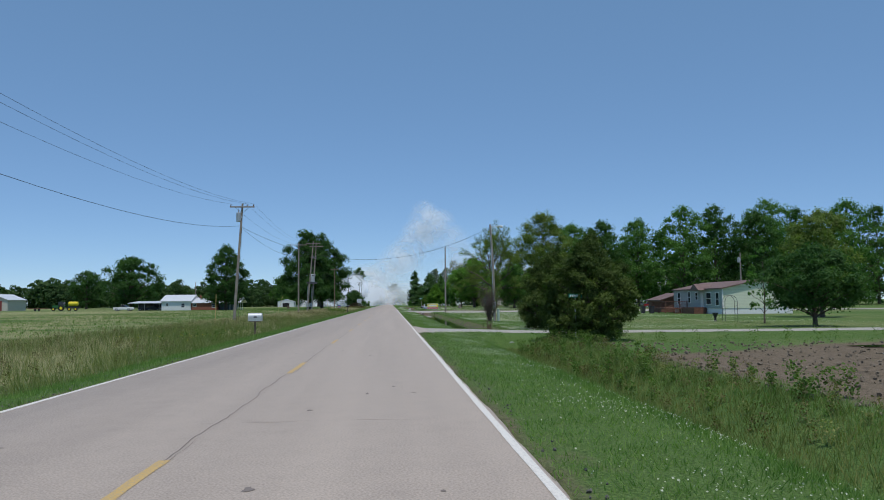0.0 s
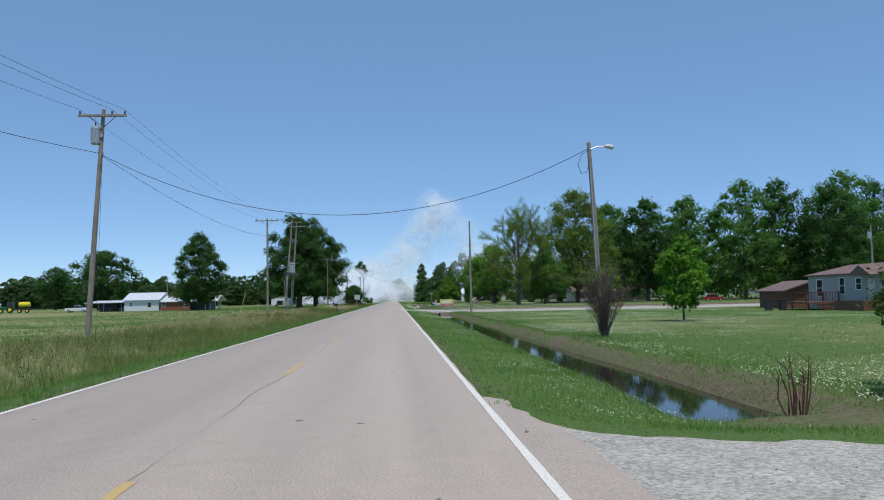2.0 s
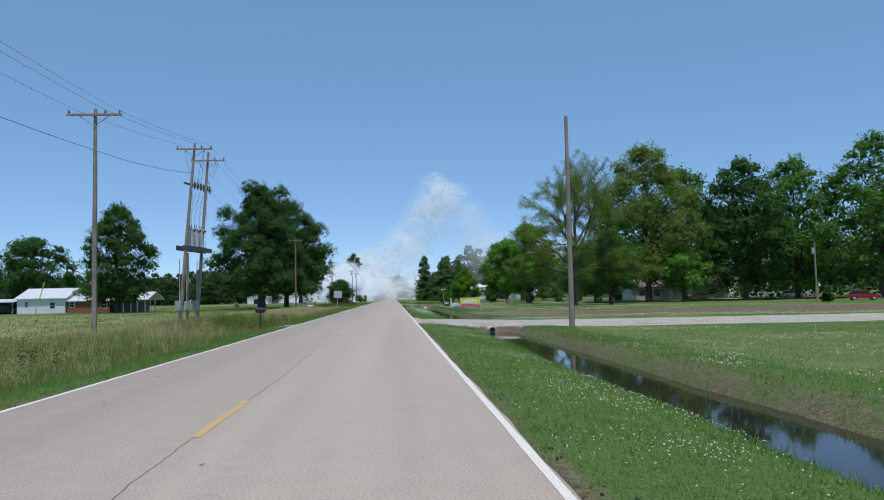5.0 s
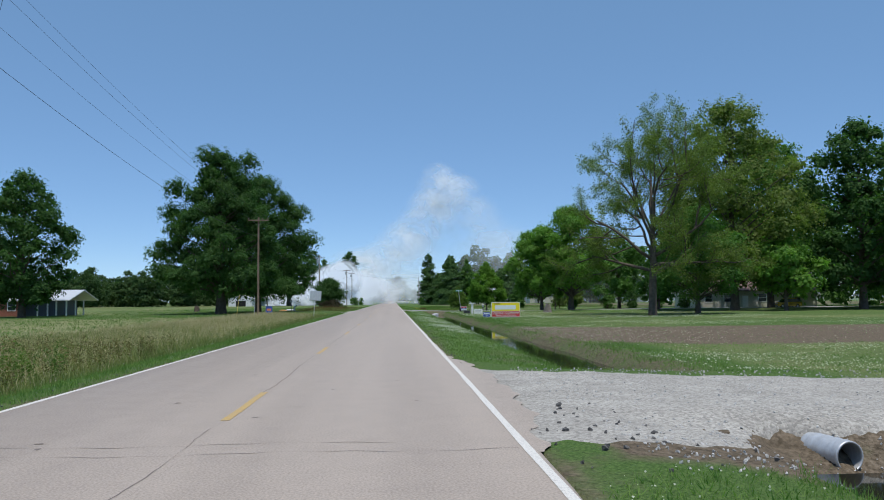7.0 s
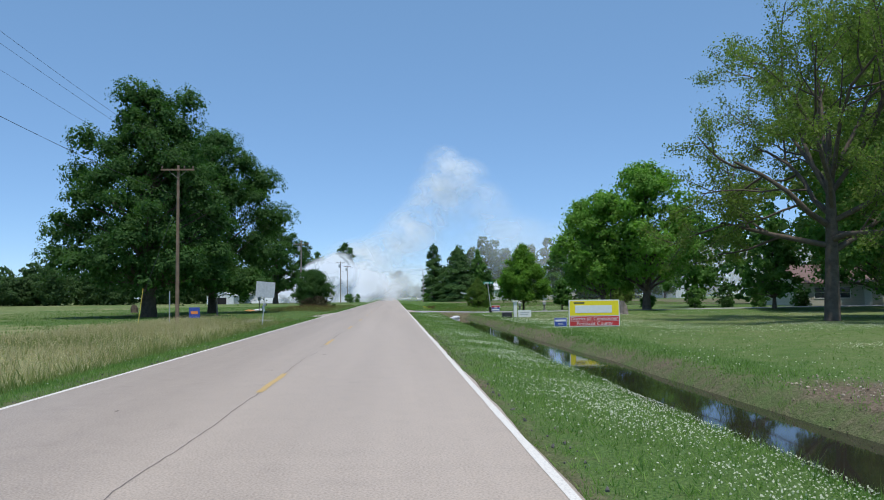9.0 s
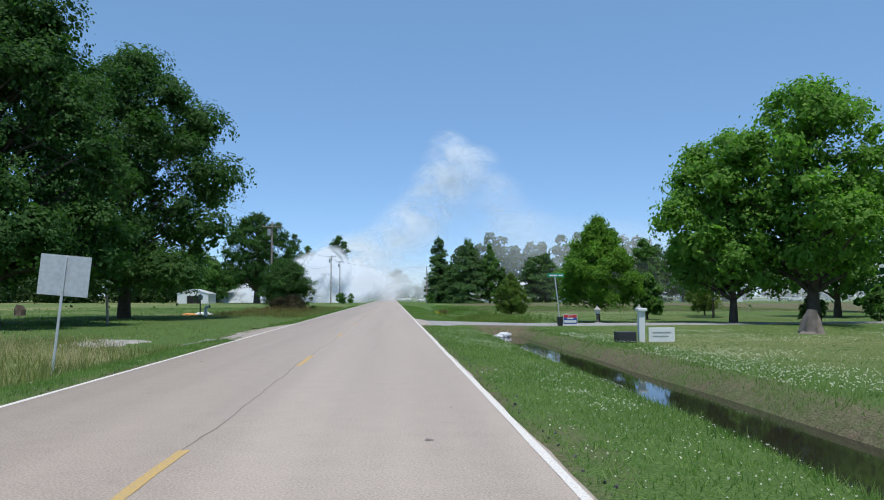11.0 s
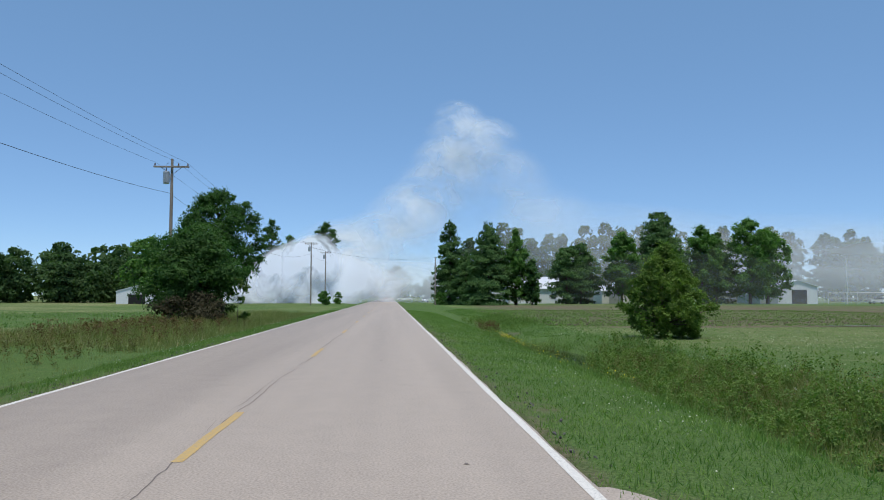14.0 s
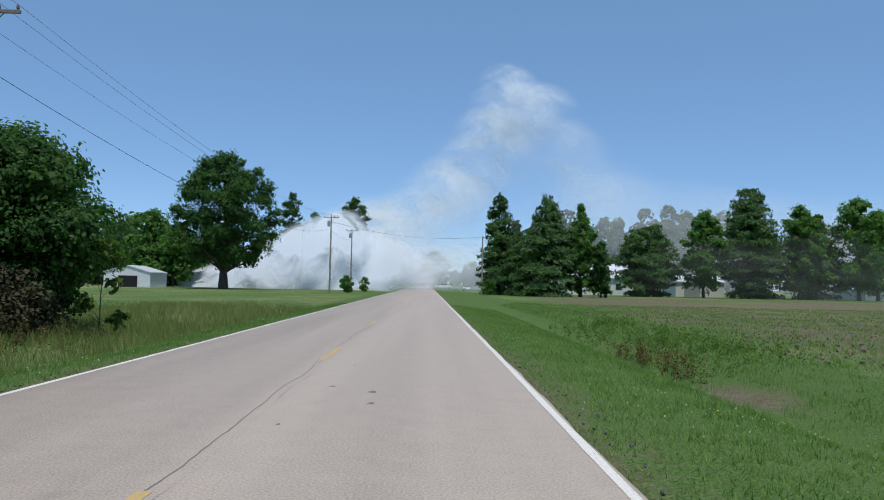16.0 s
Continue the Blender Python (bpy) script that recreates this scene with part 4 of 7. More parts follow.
# pines and firs past the brown field
conifer(15.0, 414.0, 18.6, 4.6, 0.8, 6500, 0.62, LEAF_PINE, "tall narrow dark green spruce", 60, 0.3, 0.35, 0.50, 1.3, round_foot=0.2)
conifer(22.3, 404.0, 18.0, 6.9, 0.4, 9000, 0.64, LEAF_PINE, "tall pointed dark green pine", 61, 0.3, 0.3, 0.66, 1.3, round_foot=0.1)
conifer(18.2, 410.0, 11.5, 4.6, 0.5, 4000, 0.6, LEAF_PINE, "dark green pine in a group", 62, 0.25, 0.35, 0.6, 1.3)
deciduous(28.3, 405.0, 15.8, 4.1, 1.2, 30, 9000, 0.42, LEAF_MID, "upright leafy tree among pines", 63, 0.3, 0.3, 0.34, prof=EGG)
deciduous(31.4, 403.0, 9.4, 2.6, 0.4, 14, 4000, 0.40, LEAF_DARK, "low dark green tree at the edge of a group", 64, 0.2, 0.2)
conifer(44.4, 428.0, 14.2, 6.0, 0.8, 6000, 0.64, LEAF_PINE, "broad dark green pine", 65, 0.3, 0.4, 0.42, 1.4, round_foot=0.4)
conifer(48.6, 431.0, 15.2, 6.2, 0.8, 6000, 0.64, LEAF_PINE, "broad dark green pine with ragged top", 66, 0.3, 0.4, 0.42, 1.4, round_foot=0.4)
deciduous(58.6, 430.0, 17.4, 5.5, 1.6, 30, 11000, 0.46, LEAF_MID, "leafy green tree between pines", 67, 0.3, 0.3, 0.32)
conifer(68.4, 431.0, 23.0, 7.4, 0.8, 9500, 0.75, LEAF_PINE, "very tall dark pine with rounded top", 68, 0.4, 0.4, 0.36, 1.6, round_foot=0.4)
for i, (tx, ty, th, tr) in enumerate(((79.5, 432, 19.2, 6.0), (85, 436, 18.5, 6.5), (92, 432, 21.0, 8.0), (74.5, 440, 17, 6.5), (99, 437, 19, 6.5))):
    if i % 2:
        conifer(tx, ty, th, tr, 0.8, 6500, 0.75, LEAF_PINE, "tall dark green pine", 70 + i, 0.35, 0.4, 0.42, 1.6, round_foot=0.3)
    else:
        deciduous(tx, ty, th, tr, 1.5, 34, 11000, 0.52, LEAF_MID, "tall dense green tree", 70 + i, 0.4, 0.2, 0.32)

# left-hand side
deciduous(-23.2, 246.0, 23.6, 8.8, 2.8, 110, 80000, 0.26, LEAF_DARK, "huge dark green tree with a heavy trunk", 80, 0.7, 0.1, 0.22, shell=0.72, prof=SPIRE, extra=((-1.9, 0, 22.9, 2.3, 2.3, 2.3), (-1.2, 1, 20.0, 2.6, 2.6, 2.4), (3.6, 0, 22.0, 2.1, 2.1, 2.1), (3.2, 0, 19.0, 2.8, 2.8, 2.2), (-6.6, 0, 18.2, 2.1, 2.3, 2.0), (-7.2, 1, 14.6, 2.6, 2.6, 2.0), (-8.6, 0, 8.4, 2.8, 3.0, 1.9), (-6.8, -3, 5.6, 3.4, 3.4, 2.2), (-2, -6, 5.2, 3.6, 3.0, 2.2), (4, -5, 5.2, 3.4, 3.0, 2.2)))
deciduous(-20.9, 264.0, 22.6, 8.8, 2.6, 84, 70000, 0.26, LEAF_DARK, "dark green tree leaning out beside a huge tree", 81, 0.5, 0.1, 0.23, shell=0.72, extra=((1.4, -1, 21.2, 2.6, 2.6, 2.2), (6.6, -1, 16.0, 3.0, 3.2, 2.6), (8.4, -2, 11.5, 2.6, 3.0, 2.4), (7.6, -3, 7.0, 3.0, 3.2, 2.4), (4, -4, 4.0, 3.4, 3.2, 2.4), (-1, -7, 4.0, 4.2, 3.4, 2.8), (-6, -6, 4.0, 4.2, 3.4, 2.8), (5.5, -6, 3.4, 3.2, 3.0, 2.2)))
deciduous(-46.5, 235.0, 18.8, 6.3, 1.6, 60, 26000, 0.30, LEAF_DARK, "tall dark green tree before the brick house", 82, 0.45, 0.2, 0.27, shell=0.65, extra=((2.5, -1, 3.0, 3.4, 3.0, 1.6), (-4, -1, 3.4, 3.4, 3.0, 1.8)))
deciduous(-106.5, 335.0, 21.5, 13.4, 1.5, 54, 22000, 0.5, LEAF_DARK, "broad old dark green tree behind the carport", 83, 0.8, 0.1, 0.27)
deciduous(-134.0, 360.0, 16.5, 8.5, 1.2, 30, 9000, 0.55, LEAF_DARK, "broad dark green tree", 84, 0.5, 0.2)
deciduous(-35.6, 415.0, 24.6, 10.4, 4.2, 60, 34000, 0.40, LEAF_DARK, "large old oak with a thick bare trunk", 85, 0.8, 0.3, 0.27)
deciduous(-30.6, 456.0, 22.4, 3.4, 9.5, 16, 4200, 0.42, LEAF_DARK, "tall thin tree with ragged foliage", 86, 0.3, 0.7, 0.42)
deciduous(-16.5, 464.0, 22.4, 4.2, 12.5, 18, 5200, 0.42, LEAF_DARK, "tall bare-stemmed tree with foliage at the top", 87, 0.35, 0.6, 0.42, flat=0.8)
deciduous(-28.6, 482.0, 20.0, 4.6, 5.0, 16, 4200, 0.5, LEAF_MID, "leafy green tree beyond the smoke", 88, 0.4, 0.4)
deciduous(-58.0, 440.0, 16.0, 9.0, 1.5, 14, 4000, 0.7, LEAF_MID, "leafy green tree behind the metal shed", 89, 0.4, 0.4)
deciduous(-52.0, 395.0 + 42, 12.0, 6.5, 1.0, 12, 3500, 0.65, LEAF_MID, "leafy green tree behind the metal shed", 90, 0.3, 0.4)
deciduous(-11.7, 296.4, 6.3, 3.5, 0.5, 46, 36000, 0.16, LEAF_DARK, "wide dark green roadside bush tree", 91, 0.14, 0.4, 0.42, category="bush", name="bush", flat=0.9)
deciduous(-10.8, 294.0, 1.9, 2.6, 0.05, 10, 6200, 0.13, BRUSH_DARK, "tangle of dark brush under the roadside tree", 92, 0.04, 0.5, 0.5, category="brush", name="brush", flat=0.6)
deciduous(-8.6, 296.5, 3.2, 1.2, 0.2, 8, 700, 0.18, WEED_GREEN, "thin scrub at the roadside", 93, 0.03, 1.2, 0.4, category="brush", name="brush")
for i, (sx, sy) in enumerate(((-10.5, 392), (-12.0, 404), (-9.5, 412), (11.8, 399))):
    deciduous(sx, sy, 2.6, 1.3, 0.1, 7, 600, 0.3, LEAF_MID, "green scrub round a pole foot", 95 + i, 0.05, 0.3, category="scrub", name="scrub")
# far trees at the end of the road
for i, (tx, ty, th, tr) in enumerate(((5, 640, 16.4, 8.4), (24, 660, 12, 8), (-14, 700, 12, 8))):
    deciduous(tx, ty, th, tr, 1.0, 12, 1600, 1.0, LEAF_FAR, "hazy green tree at the end of the road", 100 + i, 0.4, 0.2)


def woods(name, spots, mat, label, seed, per=900, leaf=1.0):
    """A far wood as one mass of many ragged crowns on stems."""
    r = np.random.RandomState(seed)
    vs = []
    for x, y, h, rx in spots:
        bl = heap(h, rx, 0.0, 16, r, 0.34)
        p, d = blob_points(bl, per, r, 0.6, 0, 0)
        v = leaf_cards(p, d, leaf, r)
        v[:, 2] = np.maximum(v[:, 2], 0.05)
        vs.append(v + np.array([x, y, gzf(x, y)]))
    v = np.concatenate(vs)
    return tagged(raw(name, v, quads(v), mat), label, "woods", kind="stuff")


r = np.random.RandomState(200)
woods("far_woods", [(-44 - i * 4.2 + r.normal(0, 0.9), 448 + r.uniform(-8, 10) - (0.26 * i), r.uniform(9.5, 15.5), r.uniform(5.5, 7.5)) for i in range(34)], LEAF_FAR, "long line of leafy green woods behind the fields", 201, 3200, 0.75)
woods("far_woods", [(-60 - i * 7.0 + r.normal(0, 1.5), 470 + r.uniform(-5, 8) - (0.4 * i), r.uniform(11, 16), r.uniform(6.5, 8.5)) for i in range(44)], LEAF_FAR, "second line of green woods behind the fields", 207, 700, 1.7)
woods("far_woods", [(-186 - i * 11.0, 430 + r.uniform(-20, 30), r.uniform(11, 18), r.uniform(8, 12)) for i in range(36)], LEAF_FAR, "far line of green woods", 202, 900, 2.0)
woods("far_woods", [(34 + i * 6.4, 545 + r.uniform(-12, 16), r.uniform(23, 30), r.uniform(7, 9.5)) for i in range(46)], LEAF_FAR, "hazy grey-green woods behind the pines", 203, 1500, 1.7)
woods("far_woods", [(185 + i * 11.0, 260 + i * 3 + r.uniform(-8, 8), r.uniform(20, 27), r.uniform(8, 11)) for i in range(22)], LEAF_MID, "line of tall green woods", 204, 900, 1.5)
woods("far_woods", [(-60 + i * 16.0, 860 + r.uniform(-10, 60), r.uniform(10, 16), r.uniform(9, 13)) for i in range(16)], LEAF_FAR, "distant woods at the horizon", 205, 700, 2.0)
woods("far_woods", [(72 + i * 6.5, 252 + r.uniform(-4, 5), r.uniform(18, 25), r.uniform(5.5, 7)) for i in range(15)], LEAF_MID, "green woods close behind a row of tall trees", 208, 1500, 0.7)
woods("far_woods", [(58 + i * 8.5, 276 + r.uniform(-5, 6), r.uniform(18, 25), r.uniform(6.5, 9)) for i in range(17)], LEAF_DARK, "dark green woods behind the yards", 206, 1100, 1.2)


# the leafless shrub at the meter pole
def twig_bush(x, y, h, rx, n, seed, label):
    r = np.random.RandomState(seed)
    t = thing("bare_bush", x, y, gzf(x, y), label, "bush")
    v, f = [], []
    for i in range(n):
        out = Vector(r.normal(0, 1, 3)).normalized() * r.rand() ** 0.4
        tip = Vector((out.x * rx, out.y * rx, h * (0.60 + 0.40 * out.z)))
        p0 = Vector((r.normal(0, 0.05), r.normal(0, 0.05), -0.05))
        mid = Vector((tip.x * 0.42, tip.y * 0.42, tip.z * 0.55)) + Vector(r.normal(0, 0.1, 3))
        a1, b1 = tube_arrays([p0, mid, tip], [0.018, 0.010, 0.004], 4)
        f += [tuple(q + len(v) for q in c) for c in b1]
        v += a1
        for _ in range(9):
            s0 = mid.lerp(tip, r.rand())
            e = s0 + Vector((r.normal(0, 0.25), r.normal(0, 0.25), r.uniform(0.1, 0.5)))
            a1, b1 = tube_arrays([s0, e], [0.006, 0.0025], 3)
            f += [tuple(q + len(v) for q in c) for c in b1]
            v += a1
    raw("branch_tangle", v, f, TWIG_BROWN, t)
    p, d = blob_points([(0, 0, h * 0.6, rx * 0.8, rx * 0.8, h * 0.35)], 380, r, 0.3)
    lv = leaf_cards(p, d, 0.09, r)
    raw("leaves", lv, quads(lv), LEAF_YELLOW, t)
    return t


TWIG_BROWN = plain("twig_brown", (0.13, 0.095, 0.08), 0.9)
STEM_RED = plain("stem_red", (0.13, 0.065, 0.045), 0.8)
twig_bush(11.1, 71.5, 3.8, 1.4, 120, 210, "grey leafless bush with dense twigs")
t = thing("bare_bush", 8.3, 50.2, gzf(8.3, 50.2), "small clump of bare red-brown stems", "bush")
r = np.random.RandomState(211)
for i in range(11):
    a, q = r.uniform(0, 2 * math.pi), r.uniform(0.05, 0.4)
    tip = Vector((math.cos(a) * q * 1.3, math.sin(a) * q, r.uniform(0.6, 1.2)))
    foot = Vector((tip.x * 0.5, tip.y * 0.5, -0.1))
    tip.z *= 0.8
    mid = foot.lerp(tip, 0.5) + Vector((r.normal(0, 0.05), r.normal(0, 0.05), 0))
    st = part("stem", tube(bmesh.new(), [foot, mid, tip], [0.017, 0.012, 0.005], 5), STEM_RED, t)
    for _ in range(4):
        s0 = mid.lerp(tip, r.uniform(0, 0.8))
        part("twig", rod(s0, s0 + Vector((r.normal(0, 0.08), r.normal(0, 0.08), r.uniform(0.08, 0.2))), 0.007, 0.003, 4), STEM_RED, st)


# ---- poles and wires ----
def utility_pole(x, y, h, label, mat, arm=2.4, lean=0.0, can=0, group="utility poles along the road", box_low=False, r0=0.15, arm_z=0.35, side_arm=False):
    t = thing("utility_pole", x, y, gzf(x, y), label, "utility pole", group)
    part("pole", tube(bmesh.new(), [(0, 0, -0.4), (lean * 0.5, 0, h * 0.5), (lean, 0, h)], [r0, r0 * 0.85, r0 * 0.62], 10), mat, t)
    if arm:
        z = h - arm_z
        part("crossarm", boxes((lean - arm / 2, lean + arm / 2, -0.22, -0.12, z - 0.06, z + 0.06), bev=0.008), mat, t)
        part("brace", rods([((lean - arm * 0.28, -0.17, z - 0.05), (lean, -0.12, z - 0.62), 0.018)]), STEEL_DARK, t)
        part("brace", rods([((lean + arm * 0.28, -0.17, z - 0.05), (lean, -0.12, z - 0.62), 0.018)]), STEEL_DARK, t)
        for s in (-0.46, 0.2, 0.46):
            bm = tube(bmesh.new(), [(lean + s * arm, -0.17, z + 0.06), (lean + s * arm, -0.17, z + 0.12), (lean + s * arm, -0.17, z + 0.2), (lean + s * arm, -0.17, z + 0.26)], [0.018, 0.06, 0.05, 0.03], 8)
            part("insulator", bm, PORCELAIN, t)
    for i in range(can):
        sx = (-0.36, 0.36)[i % 2]
        zc = h - 1.35
        body = tube(bmesh.new(), [(lean + sx, -0.1, zc - 0.45), (lean + sx, -0.1, zc - 0.4), (lean + sx, -0.1, zc + 0.35), (lean + sx, -0.1, zc + 0.42), (lean + sx, -0.1, zc + 0.45)], [0.2, 0.23, 0.23, 0.21, 0.12], 14)
        c = part("transformer", body, STEEL_GREY, t, "grey steel transformer can")
        part("bushing", rod((lean + sx, -0.1, zc + 0.44), (lean + sx, -0.1, zc + 0.72), 0.045, 0.03), PORCELAIN, c)
        part("bracket", boxes((min(lean, lean + sx), max(lean, lean + sx), -0.14, -0.06, zc - 0.1, zc + 0.1)), STEEL_GREY, t)
        part("drop_wire", tube(bmesh.new(), [(lean + sx, -0.1, zc + 0.7), (lean + sx * 0.9, -0.15, zc + 0.95), (lean + sx * 0.5, -0.15, h - 0.3)], [0.012] * 3, 5), WIRE, t)
    if side_arm:
        part("neutral_bracket", boxes((lean - 0.25, lean, -0.05, 0.05, h - 2.3, h - 2.2)), STEEL_GREY, t)
    part("ground_wire", rod((lean * 0.4 + 0.135, -0.06, 0), (lean * 0.8 + 0.12, -0.05, h * 0.8), 0.008, seg=4), WIRE, t)
    if box_low:
        b = part("meter_box", boxes((-0.22, 0.22, -0.42, -0.14, 1.1, 1.85), bev=0.02), STEEL_GREY, t, "grey steel meter cabinet")
        part("conduit", rod((0.05, -0.22, 0.0), (0.05, -0.22, 1.1), 0.035), STEEL_GREY, t)
        part("conduit", rod((0.08, -0.2, 1.85), (0.08, -0.17, 5.0), 0.035), STEEL_GREY, t)
    return t


utility_pole(-13.5, 0.0, 10.9, "weathered grey wooden utility pole with crossarm", POLE_WOOD)
utility_pole(-13.2, 78.3, 11.7, "leaning grey wooden utility pole with crossarm and transformer", POLE_WOOD, lean=0.75, can=1, side_arm=True)
utility_pole(-13.8, 137.0, 12.3, "tall grey wooden utility pole with crossarm", POLE_WOOD, arm=2.9)
utility_pole(-14.27, 155.2, 14.0, "tall grey wooden pole carrying line regulators", POLE_WOOD, arm=2.75, lean=1.2, box_low=True, arm_z=0.46)
utility_pole(-13.75, 158.4, 13.9, "tall grey wooden pole paired with another pole", POLE_WOOD, arm=2.75, lean=0.96, box_low=True, arm_z=0.7)
utility_pole(-13.6, 221.3, 11.6, "brown wooden utility pole with crossarm", POLE_BROWN, arm=2.4)
utility_pole(-13.8, 298.6, 11.6, "grey wooden utility pole with crossarm and transformer", POLE_WOOD, can=1, arm=2.5, arm_z=0.6)
utility_pole(-13.6, 395.0, 12.3, "grey wooden utility pole with crossarm", POLE_WOOD, can=1)
utility_pole(-13.7, 430.0, 12.5, "grey wooden utility pole", POLE_WOOD, can=1)
utility_pole(-13.9, 466.0, 12.0, "grey wooden utility pole", POLE_WOOD, can=1)
utility_pole(11.0, 401.0, 9.8, "plain wooden pole by the pines", POLE_WOOD, arm=0)
utility_pole(11.6, 135.6, 11.4, "bare grey wooden pole without crossarm", POLE_WOOD, arm=0)
utility_pole(63.0, 203.0, 8.6, "short pole with a grey box near the top", POLE_WOOD, arm=0, can=1)
utility_pole(65.5, 138.0, 10.4, "grey service pole behind the mobile home", POLE_WOOD, arm=0, can=1)
utility_pole(-62.0, 262.0, 9.0, "grey service pole behind the house", POLE_WOOD, arm=0)

lp = thing("street_lamp", 12.2, 76.1, gzf(12.2, 76.1), "grey wooden pole with a yard light and meter box", "lamp pole")
part("pole", tube(bmesh.new(), [(0, 0, -0.4), (-0.15, 0, 5), (-0.36, 0, 9.4)], [0.14, 0.125, 0.10], 10), POLE_WOOD, lp)
part("lamp_arm", tube(bmesh.new(), [(-0.34, -0.05, 9.05), (0.1, -0.05, 9.2), (0.45, -0.05, 9.2)], [0.03, 0.03, 0.03], 6), STEEL_GREY, lp)
part("lamp_head", tube(bmesh.new(), [(0.4, -0.05, 9.22), (0.55, -0.05, 9.2), (0.8, -0.05, 9.16), (0.88, -0.05, 9.15)], [0.05, 0.1, 0.13, 0.04], 10), OFF_WHITE, lp)
part("meter_box", boxes((-0.27, 0.05, -0.40, -0.16, 1.36, 1.80), bev=0.02), STEEL_GREY, lp, "grey steel meter box")
part("meter", rod((-0.11, -0.39, 1.62), (-0.11, -0.50, 1.62), 0.08, seg=14), DARK_GLASS, lp)
part("conduit", rod((-0.12, -0.24, 0), (-0.12, -0.24, 1.36), 0.035), STEEL_GREY, lp)
part("conduit", rod((-0.16, -0.2, 1.80), (-0.36, -0.15, 8.4), 0.03), STEEL_GREY, lp)
part("drip_loop", tube(bmesh.new(), [(-0.36, -0.15, 8.4), (-0.55, -0.15, 7.9), (-0.8, -0.12, 7.85), (-0.95, -0.1, 8.3), (-0.75, -0.1, 8.8), (-0.42, -0.1, 9.0)], [0.014] * 6, 5), WIRE, lp)
ped = thing("pedestal_box", 12.5, 75.9, gzf(12.5, 75.9), "pale green cable pedestal beside the pole", "pedestal")
part("post", rod((0, 0, -0.1), (0, 0, 1.12), 0.12, seg=14), plain("pale_green", (0.36, 0.44, 0.38), 0.5), ped)
part("cap", tube(bmesh.new(), [(0, 0, 1.12), (0, 0, 1.17), (0, 0, 1.21)], [0.135, 0.135, 0.05], 14), plain("pale_green_cap", (0.34, 0.42, 0.36), 0.5), ped)


def wire(p0, p1, sag, r=0.016, label="thin black overhead power wire"):
    p0, p1 = Vector(p0), Vector(p1)
    n = 22
    pts = [p0.lerp(p1, i / n) - Vector((0, 0, sag * 4 * (i / n) * (1 - i / n))) for i in range(n + 1)]
    v, f = tube_arrays(pts, [r] * (n + 1), 4)
    return tagged(raw("overhead_wire", v, f, WIRE), label, "wire", "overhead wires")


LINE = [(-13.5, 0.0, 10.9, 0), (-13.2, 78.3, 11.7, 0.75), (-13.8, 137.0, 12.3, 0), (-14.27, 155.2, 13.95, 1.2), (-13.6, 221.3, 11.6, 0), (-13.8, 298.6, 11.35, 0), (-13.6, 395.0, 12.3, 0), (-13.7, 430, 12.5, 0), (-13.9, 466, 12.0, 0)]
for (xa, ya, ha, la), (xb, yb, hb, lb) in zip(LINE[:-1], LINE[1:]):
    for s in (-1.1, 0.48, 1.1):
        wire((xa + la + s, ya - 0.17, ha - 0.38), (xb + lb + s, yb - 0.17, hb - 0.38), 0.00017 * (yb - ya) ** 2 + (0.7 if ya < 5 else 0.1), 0.008)
    wire((xa + la * 0.8 - 0.15, ya, ha - 2.55), (xb + lb * 0.8 - 0.15, yb, hb - 2.55), 0.00022 * (yb - ya) ** 2 + (0.7 if ya < 5 else 0.15), 0.013, "black overhead neutral cable")
wire((-12.65, 78.3, 9.1), (11.85, 76.1, 8.75), 3.22, 0.014, "sagging black twisted service cable across the road")
wire((-13.7, 395, 11), (11, 401, 9.4), 1.2, 0.018, "black service cable across the road")
wire((-13.6, 221.3, 8.8), (-15.3, 219.0, 1.7), 0.0, 0.012, "taut guy wire of a utility pole")


# regulators on a platform between the paired poles
BANK_TURN = math.atan2(3.2, 0.64)
t = thing("regulator_bank", -13.80, 155.2, gzf(-13.80, 155.2), "three large grey voltage regulators on a platform between two poles", "regulator bank", rz=math.degrees(BANK_TURN))
CAN_GREY = plain("can_grey", (0.50, 0.52, 0.54), 0.45, 0.2)
CAN_TOP = plain("can_top", (0.70, 0.71, 0.72), 0.5)
BEAM_DARK = plain("beam_dark", (0.10, 0.10, 0.105), 0.6, 0.2)


def bank_place(x, y, z):
    """A place in the world as one of the bank's own."""
    dx, dy = x + 13.80, y - 155.2
    c, q = math.cos(BANK_TURN), math.sin(BANK_TURN)
    return (c * dx + q * dy, c * dy - q * dx, z + 0.33)


def curve_wire(name, p0, p1, bow, parent):
    a, b, o = Vector(p0), Vector(p1), Vector(bow)
    pts = [tuple(a.lerp(b, k / 9) + o * math.sin(math.pi * k / 9)) for k in range(10)]
    return part(name, tube(bmesh.new(), pts, [0.010] * 10, 4), WIRE, parent)


